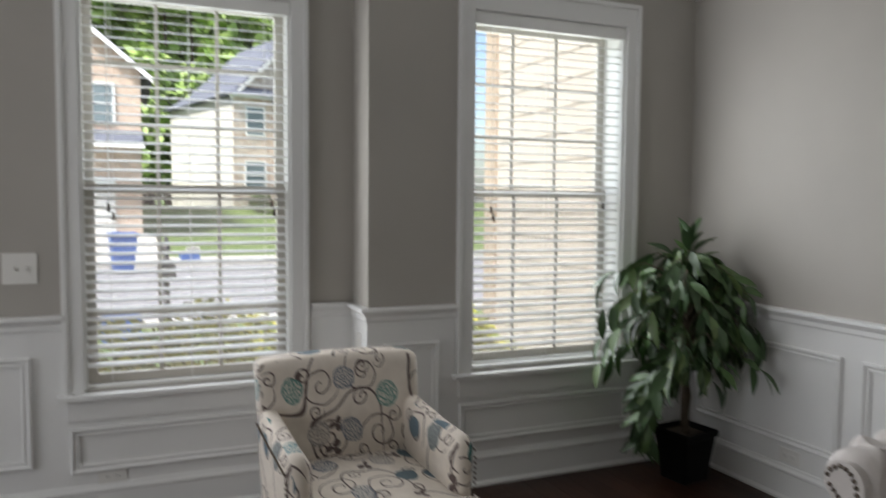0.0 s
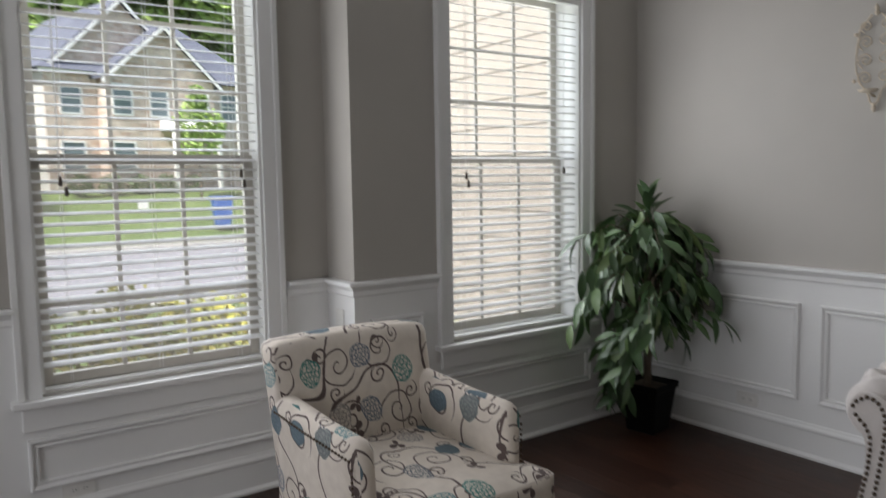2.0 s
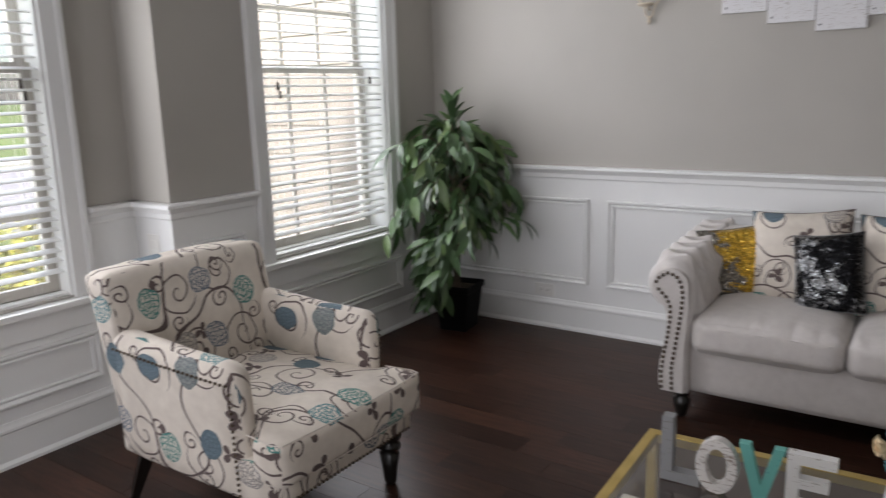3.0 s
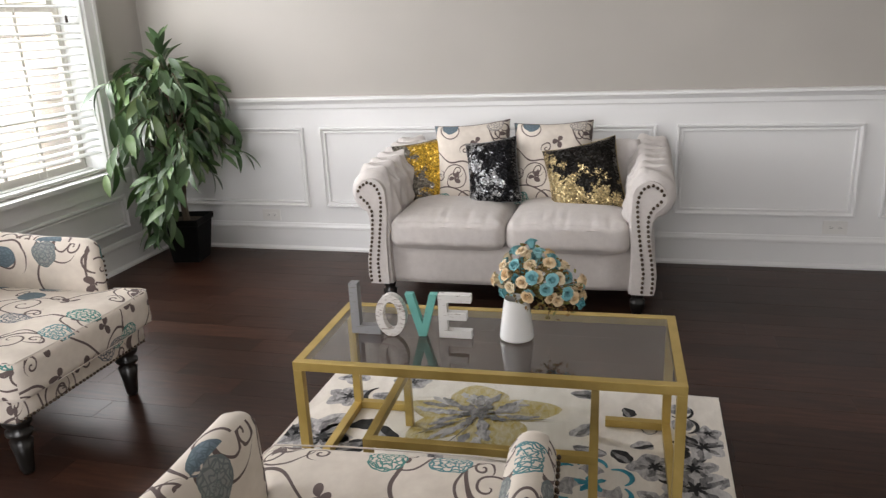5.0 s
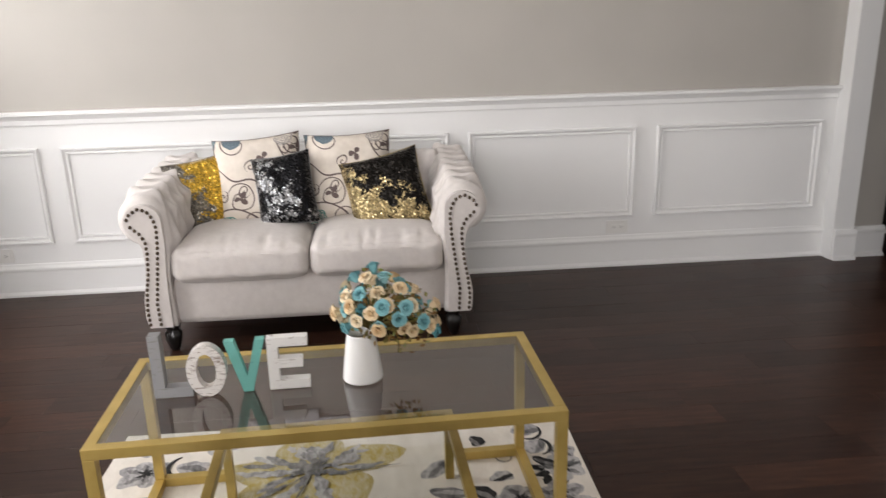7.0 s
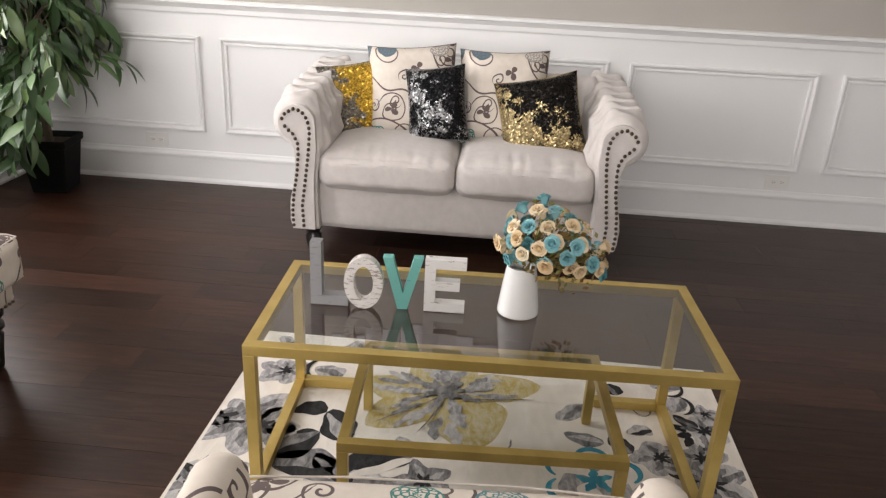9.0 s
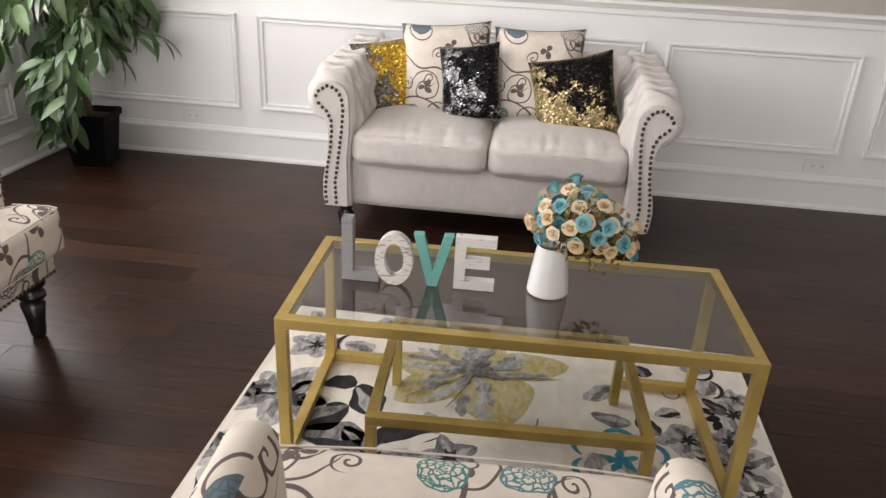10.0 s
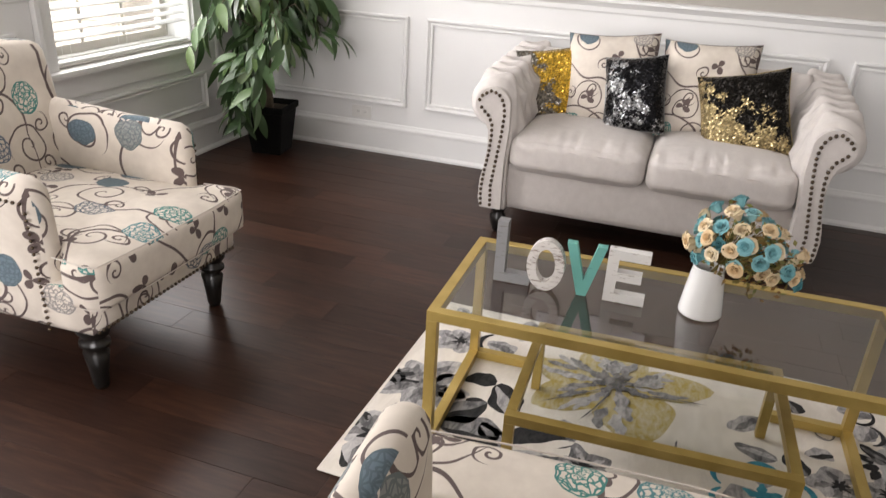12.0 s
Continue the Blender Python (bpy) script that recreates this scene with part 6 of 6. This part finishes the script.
OUT = []
for u in (-0.021, 0.021):
    OUT += [(u - 0.016, -0.013, u + 0.016, 0.013, PLASTIC, 0.002)]
    OUT += [(u - 0.006, 0.003, u + 0.000, 0.005, SLOT, 0.0025), (u - 0.006, -0.006, u + 0.002, -0.004, SLOT, 0.0025), (u + 0.006, -0.003, u + 0.010, 0.002, SLOT, 0.0025)]
for y in (3.28, -0.005):
    plate("wall_outlet", pose(SOFA_X - 0.006, y, 0.224, 0, 0, -90), 0.122, 0.072, "white horizontal double outlet above the baseboard", OUT, "outlet")
plate("light_switch", pose(-0.132, W1_Y, 1.17), 0.135, 0.135, "white double light switch plate beside the window", [(u - 0.005, -0.012, u + 0.005, 0.012, PLASTIC, 0.008) for u in (-0.024, 0.024)], "switch")
plate("wall_outlet", pose(STEP_X - 0.006, 4.175, 0.76, 0, 0, -90), 0.075, 0.12, "white upright outlet in the recess", [(-0.016, 0.008, 0.016, 0.034, PLASTIC, 0.002), (-0.016, -0.034, 0.016, -0.008, PLASTIC, 0.002)], "outlet")
plate("wall_outlet", pose(0.22, W1_Y - 0.006, 0.205), 0.122, 0.072, "white horizontal outlet under the window", OUT, "outlet")

# ---- kitchen seen through the opening ----
GRANITE = rough_mat("speckled_granite", (0.10, 0.085, 0.07), (0.36, 0.32, 0.27), 130, 0.25)
MOSAIC_A = rough_mat("brown_glass_mosaic", (0.10, 0.06, 0.04), (0.22, 0.15, 0.11), 20, 0.2)
cab = thing("kitchen_cabinet", "dark espresso base cabinet in the shaded kitchen", "cabinet")
part("body", box(bmesh.new(), (3.62, -2.62, 0.09), (4.20, -1.56, 0.865)), DARK_PAINT, cab)
part("toe_kick", box(bmesh.new(), (3.68, -2.62, 0.0), (4.20, -1.56, 0.089)), DARK_PAINT, cab)
part("toe_trim", box(bmesh.new(), (3.662, -2.62, 0.0), (3.6795, -1.56, 0.018), 0.002), WHITE, cab, "pale quarter-round trim at the floor")
STEEL = material("brushed_nickel", (0.55, 0.54, 0.52), 0.3, 1.0)
for y0, y1 in ((-2.61, -2.10), (-2.085, -1.575)):
    d = part("door", box(bmesh.new(), (3.60, y0, 0.10), (3.6195, y1, 0.685), 0.004), DARK_PAINT, cab)
    part("panel", box(bmesh.new(), (3.594, y0 + 0.07, 0.17), (3.5995, y1 - 0.07, 0.615), 0.003), DARK_PAINT, d)
    d = part("drawer", box(bmesh.new(), (3.60, y0, 0.70), (3.6195, y1, 0.855), 0.004), DARK_PAINT, cab)
    part("handle", box(bmesh.new(), (3.575, (y0 + y1) / 2 - 0.05, 0.772), (3.5995, (y0 + y1) / 2 + 0.05, 0.784), 0.004), STEEL, d)
ct = part("countertop", box(bmesh.new(), (3.58, -2.62, 0.867), (4.22, -1.55, 0.90), 0.006), GRANITE)
tagged(ct, "speckled granite countertop on the dark cabinet", "countertop")
bs = thing("backsplash", "brown glass mosaic backsplash strip above the counter", "backsplash")
for r_ in range(5):
    for k in range(8):
        a = -2.60 + k * 0.13 + (0.05 if r_ % 2 else 0)
        part("tile", box(bmesh.new(), (4.228, a, 0.905 + r_ * 0.028), (4.24, a + 0.12, 0.929 + r_ * 0.028)), (MOSAIC_A, GRANITE, PLASTIC)[(k * 3 + r_ * 5) % 3], bs)
slab("wall_splash", (4.241, -2.62, 0), (4.30, -1.55, TOP), WALL, "shaded kitchen wall behind the counter")

# ---- rug ----
def rug_mat(name, lo, hi, scale):
    m = material(name, lo, 0.95)
    v = coords(m)
    st = m.node_tree.nodes.new("ShaderNodeVectorMath")
    st.operation = 'MULTIPLY'
    link(m, v, st.inputs[0])
    st.inputs[1].default_value = (1.0, 2.2, 1)
    link(m, ramp(m, noise_tex(m, st.outputs[0], scale, 5, 0.65, 0.5), [(0.38, lo), (0.62, hi)]), bsdf(m).inputs["Base Color"])
    bump(m, noise_tex(m, v, 420, 2), 0.5, 0.002)
    return m


R_CREAM = rug_mat("cream_rug_pile", (0.70, 0.65, 0.58), (0.80, 0.75, 0.68), 8)
R_GREY = rug_mat("grey_brushed_pile", (0.24, 0.235, 0.24), (0.52, 0.50, 0.495), 24)
R_SILVER = rug_mat("pale_grey_brushed_pile", (0.40, 0.39, 0.39), (0.58, 0.56, 0.55), 26)
R_DUSK = rug_mat("mid_grey_brushed_pile", (0.16, 0.16, 0.165), (0.36, 0.35, 0.35), 26)
R_DARK = rug_mat("charcoal_brushed_pile", (0.085, 0.085, 0.088), (0.28, 0.27, 0.27), 24)
R_BLACK = rug_mat("black_brushed_pile", (0.006, 0.006, 0.007), (0.03, 0.03, 0.03), 22)
R_YELLOW = rug_mat("mustard_brushed_pile", (0.46, 0.35, 0.10), (0.56, 0.50, 0.34), 26)
R_TEAL = rug_mat("teal_pile", (0.02, 0.20, 0.28), (0.06, 0.32, 0.40), 14)
RX, RY = 0.93, 1.40
rug = thing("rug", "cream rug with grey, black, mustard and teal flowers", "rug", m=pose(1.238, 1.454, 0, 0, 0, -0.8) @ Matrix.Diagonal((1.03, 1.05, 1.0, 1.0)))
part("rug_body", box(bmesh.new(), (-RX / 2, -RY / 2, 0.0), (RX / 2, RY / 2, RUG_Z - 0.0015), 0.003), R_CREAM, rug)
bm = bmesh.new()
corner = [(-RX / 2, -RY / 2), (RX / 2, -RY / 2), (RX / 2, RY / 2), (-RX / 2, RY / 2)]
tube(bm, [(x, y, 0.006) for x, y in corner + corner[:1]], 0.006, 6)
part("binding", bm, R_CREAM, rug, "bound edge")
rug_rng = random.Random(11)


def petal_outline(length, width, wob, rng):
    n = 15
    left, right = [], []
    skew = rng.uniform(-0.25, 0.15)
    ph = rng.uniform(0, 6)
    bend = rng.uniform(-0.10, 0.10) * length
    for k in range(n + 1):
        f = k / n
        w = width * math.sin(math.pi * f ** (0.85 + skew)) ** 0.6 + 0.0001
        b = bend * math.sin(math.pi * f)
        left.append((length * f, b + w * (1 + wob * math.sin(f * 11 + ph))))
        right.append((length * f, b - w * (1 + wob * math.sin(f * 13 + ph * 2))))
    return left + right[::-1][1:-1]


RZ = RUG_Z - 0.0014


def stroke(cx, cy, a, length, width, mat, level, wob=0.10):
    """One brush-like patch of carved pile that starts at a point and runs along an angle."""
    bm = bmesh.new()
    z = RZ + 0.00025 * level
    vs = [bm.verts.new((cx + u * math.cos(a) - v * math.sin(a), cy + u * math.sin(a) + v * math.cos(a), z)) for u, v in petal_outline(length, width, wob, rug_rng)]
    for v in vs:
        # the pile ends short of the bound edge
        v.co.x = max(-RX / 2 + 0.007, min(RX / 2 - 0.007, v.co.x))
        v.co.y = max(-RY / 2 + 0.007, min(RY / 2 - 0.007, v.co.y))
    bm.faces.new(vs)
    f = bmesh.ops.extrude_face_region(bm, geom=bm.faces[:])
    bmesh.ops.translate(bm, verts=[g for g in f["geom"] if isinstance(g, bmesh.types.BMVert)], vec=(0, 0, 0.0003))
    bmesh.ops.recalc_face_normals(bm, faces=bm.faces[:])
    part("petal", bm, mat, rug)


def outline_arc(cx, cy, r, a0, a1, mat, thick=0.003, squash=0.8):
    pts = [(cx + r * math.cos(a0 + (a1 - a0) * k / 12), cy + squash * r * math.sin(a0 + (a1 - a0) * k / 12), RZ + 0.0012) for k in range(13)]
    bm = tube(bmesh.new(), pts, [thick * (0.35 + 0.65 * math.sin(math.pi * k / 12)) for k in range(13)], 5)
    for v in bm.verts:
        v.co.z = RZ + 0.0013 + (v.co.z - RZ - 0.0012) * 0.2
    part("drawn_line", bm, mat, rug)


def flower(cx, cy, r, petals, mat, streak, heart, turn=0.0, fat=0.40):
    for k in range(petals):
        a = turn + 2 * math.pi * k / petals + rug_rng.uniform(-0.15, 0.15)
        L = r * rug_rng.uniform(0.8, 1.1)
        stroke(cx, cy, a, L, r * fat * rug_rng.uniform(0.8, 1.1), mat, 0.45 * k)
        if streak:
            stroke(cx + 0.15 * r * math.cos(a), cy + 0.15 * r * math.sin(a), a + rug_rng.uniform(-0.2, 0.2), L * 0.62, r * fat * 0.28, streak, 3.4 + 0.4 * k, 0.25)
    if heart:
        for k in range(7):
            stroke(cx, cy, turn + k * 0.9, r * rug_rng.uniform(0.22, 0.40), r * 0.06, heart, 6.4 + 0.45 * k, 0.2)


def leaf_patch(cx, cy, length, a, mat, streak, fat=0.30):
    x, y = cx - length / 2 * math.cos(a), cy - length / 2 * math.sin(a)
    stroke(x, y, a, length, length * fat, mat, 0.5)
    if streak:
        stroke(x, y, a + 0.12, length * 0.9, length * fat * 0.35, streak, 2.2, 0.2)


# the large mustard and grey bloom with its dark star
CX, CY = 0.205, 0.088
for i_, (dx, dy, w) in enumerate(((-0.265, -0.09, 0.115), (-0.20, 0.205, 0.088), (0.08, -0.275, 0.075), (0.03, 0.26, 0.080), (0.20, 0.06, 0.11))):
    a, L = math.atan2(dy, dx), math.hypot(dx, dy)
    stroke(CX, CY, a, L, w, R_YELLOW, 0.5 * i_, 0.06)
    for k in range(6):
        q = a + rug_rng.uniform(-0.42, 0.42)
        s_ = rug_rng.uniform(0.18, 0.55)
        stroke(CX + s_ * L * math.cos(q), CY + s_ * L * math.sin(q), q + rug_rng.uniform(-0.2, 0.2), L * rug_rng.uniform(0.2, 0.42), w * rug_rng.uniform(0.10, 0.2), (R_GREY, R_SILVER, R_DUSK)[k % 3], 3.2 + 0.22 * (6 * i_ + k), 0.3)
for k in range(8):
    q = 0.3 + k * 2 * math.pi / 8 + rug_rng.uniform(-0.2, 0.2)
    stroke(CX + 0.03 * math.cos(q), CY + 0.03 * math.sin(q), q, rug_rng.uniform(0.07, 0.14), 0.014, R_DUSK if k % 2 else R_GREY, 10.4 + 0.4 * k, 0.35)
for k in range(9):
    stroke(CX, CY, k * 0.698, rug_rng.uniform(0.050, 0.078), 0.013, R_DARK, 14.0 + 0.4 * k, 0.25)
for (x0, y0), (x1, y1) in (((0.165, 0.11), (0.02, 0.27)), ((0.155, 0.095), (-0.01, 0.15)), ((0.17, 0.02), (0.20, -0.17)), ((0.0, -0.10), (-0.05, -0.09))):
    stroke(x0, y0, math.atan2(y1 - y0, x1 - x0), math.hypot(x1 - x0, y1 - y0), 0.0026, R_DARK, 18.0, 0.3)
flower(0.235, 0.575, 0.085, 6, R_GREY, R_DARK, R_BLACK, 0.3)
leaf_patch(0.255, 0.450, 0.10, 1.2, R_GREY, R_DARK, 0.42)
outline_arc(0.265, 0.475, 0.055, 0.4, 3.2, R_BLACK, 0.009)
flower(-0.03, 0.600, 0.150, 5, R_GREY, R_DARK, None, 0.8, 0.34)
leaf_patch(0.0, 0.665, 0.09, 2.0, R_DARK, R_BLACK)
flower(-0.258, 0.610, 0.095, 6, R_GREY, R_DARK, R_BLACK, 0.2, 0.34)
leaf_patch(0.052, 0.455, 0.10, 1.9, R_BLACK, None, 0.34)
leaf_patch(-0.005, 0.365, 0.15, 0.4, R_BLACK, R_GREY, 0.32)
leaf_patch(-0.10, 0.480, 0.19, 2.2, R_BLACK, R_DARK, 0.28)
leaf_patch(-0.02, 0.690, 0.09, 0.6, R_BLACK, R_DARK, 0.30)
leaf_patch(-0.28, 0.520, 0.10, 1.1, R_BLACK, None, 0.24)
leaf_patch(-0.185, 0.405, 0.19, 1.5, R_DARK, R_BLACK, 0.30)
leaf_patch(-0.16, 0.245, 0.22, 2.0, R_BLACK, R_CREAM, 0.20)
flower(-0.20, 0.11, 0.095, 5, R_DARK, R_GREY, R_BLACK, 0.5, 0.34)
leaf_patch(-0.075, 0.175, 0.10, 0.4, R_GREY, R_DARK, 0.26)
for k in range(6):
    a = k * 1.047
    stroke(-0.13, -0.31, a, 0.105, 0.040, R_CREAM if k % 2 else R_GREY, 0.45 * k)
    outline_arc(-0.13 + 0.085 * math.cos(a), -0.31 + 0.085 * math.sin(a), 0.042, a - 1.5, a + 1.5, R_TEAL, 0.009, 1.0)
for k in range(5):
    stroke(-0.13, -0.31, k * 1.3, 0.05, 0.011, R_TEAL, 3.4 + 0.45 * k, 0.2)
leaf_patch(0.165, -0.265, 0.12, 2.4, R_GREY, R_DARK, 0.26)
leaf_patch(0.045, -0.295, 0.11, 1.3, R_DARK, R_GREY, 0.26)
leaf_patch(0.030, -0.390, 0.085, 0.7, R_BLACK, R_DARK, 0.34)
for r_, a in ((0.028, 0.2), (0.034, 2.3), (0.030, 4.2)):
    outline_arc(0.209, -0.470, r_, a, a + 3.4, R_DARK, 0.0022)
leaf_patch(0.305, -0.400, 0.065, 0.3, R_BLACK, R_DARK, 0.36)
leaf_patch(0.250, -0.580, 0.09, 2.6, R_GREY, R_DARK, 0.38)
outline_arc(0.250, -0.585, 0.046, 3.3, 6.0, R_BLACK, 0.007)
leaf_patch(0.100, -0.450, 0.075, 1.9, R_GREY, R_BLACK, 0.34)
for k in range(3):
    leaf_patch(0.135 - 0.03 * k, -0.560 - 0.008 * k, 0.05, 1.0 + 0.9 * k, R_BLACK, None, 0.26)
flower(-0.010, -0.490, 0.085, 5, R_GREY, R_DARK, R_BLACK, 0.4, 0.42)
flower(0.005, -0.600, 0.080, 5, R_GREY, R_DARK, R_BLACK, 0.1, 0.36)
flower(0.215, -0.650, 0.052, 5, R_GREY, R_DARK, R_BLACK, 0.0)
leaf_patch(0.350, -0.565, 0.10, 1.7, R_GREY, R_DARK, 0.36)
outline_arc(0.345, -0.570, 0.050, 2.4, 5.2, R_BLACK, 0.006)
flower(-0.190, -0.505, 0.080, 5, R_GREY, R_DARK, None, 0.9, 0.36)
flower(-0.185, -0.630, 0.062, 5, R_GREY, R_CREAM, R_BLACK, 0.3, 0.38)
flower(0.385, 0.380, 0.075, 5, R_GREY, R_DARK, R_BLACK, 0.2)
flower(0.390, 0.610, 0.070, 5, R_GREY, R_DARK, R_BLACK, 0.7)
leaf_patch(0.400, -0.250, 0.10, 1.4, R_DARK, R_BLACK)
flower(-0.360, 0.430, 0.085, 5, R_GREY, R_DARK, R_BLACK, 0.6)
leaf_patch(-0.365, 0.250, 0.14, 1.2, R_BLACK, R_DARK, 0.26)
flower(-0.360, 0.020, 0.095, 5, R_GREY, R_DARK, R_BLACK, 0.2)
leaf_patch(-0.370, -0.170, 0.13, 1.8, R_BLACK, R_GREY, 0.28)
flower(-0.350, -0.400, 0.095, 5, R_GREY, R_DARK, R_BLACK, 0.8)
flower(-0.370, -0.610, 0.070, 5, R_GREY, R_DARK, R_BLACK, 0.1)

for x, y, r_, a in ((-0.30, 0.63, 0.125, 0.4), (-0.05, 0.56, 0.11, 1.1), (-0.24, 0.30, 0.12, 0.2), (-0.38, 0.16, 0.10, 0.9), (-0.10, -0.60, 0.115, 0.5), (-0.29, -0.53, 0.12, 0.0), (-0.38, -0.28, 0.10, 0.7), (0.13, -0.63, 0.085, 0.3)):
    flower(x, y, r_, 5, R_SILVER, R_DARK, R_BLACK, a, 0.40)
    for k in range(3):
        q = a + 2.1 * k + 0.5
        leaf_patch(x + 0.7 * r_ * math.cos(q), y + 0.7 * r_ * math.sin(q), r_ * 0.95, q, R_BLACK if k < 2 else R_DUSK, R_DARK, 0.26)

# ---- floor boards ----
floor = bpy.data.objects["floor"]
plank_rng = random.Random(3)
kinds = {}
PW = 0.127
row = 0
x = -1.35
near = 0
while x < SOFA_X:
    y = -1.9 + plank_rng.uniform(-0.6, 0)
    while y < W1_Y:
        L = plank_rng.choice((0.45, 0.6, 0.75, 0.9, 1.05, 1.2))
        if y + L > W1_Y - 0.1:
            L = round(W1_Y + 0.02 - y, 3)
        key = L
        if key not in kinds:
            kinds[key] = mesh_of("floor_board", box(bmesh.new(), (0.0004, 0.0004, -0.012), (PW - 0.0004, L - 0.0004, 0.0), 0.0007), FLOORWOOD)
        ob = part("floor_board", kinds[key], None, floor)
        ob.location = (x, y, plank_rng.uniform(-0.0004, 0.0))
        y += L
    x += PW
# the rest of the floor, past the near part, in one sheet of boards
bm = bmesh.new()
for x0, x1, y0, y1 in ((WEST_X, -1.352, SOUTH_Y - 0.2, W1_Y), (SOFA_X + 0.02, 4.55, -3.6, -1.2), (1.3, SOFA_X + 0.02, -3.6, -2.55)):
    x = x0
    while x < x1 - 0.01:
        y = y0 - plank_rng.uniform(0, 0.8)
        while y < y1:
            L = plank_rng.uniform(0.5, 1.2)
            if y + L > y0:
                a, b = max(y, y0), min(y + L, y1)
                vs = [bm.verts.new(p) for p in ((x, a, -0.0005), (min(x + PW - 0.0015, x1), a, -0.0005), (min(x + PW - 0.0015, x1), b - 0.0015, -0.0005), (x, b - 0.0015, -0.0005))]
                bm.faces.new(vs)
            y += L
        x += PW
far = part("far_boards", bm, FLOORWOOD, floor)
far["kind"] = "stuff"
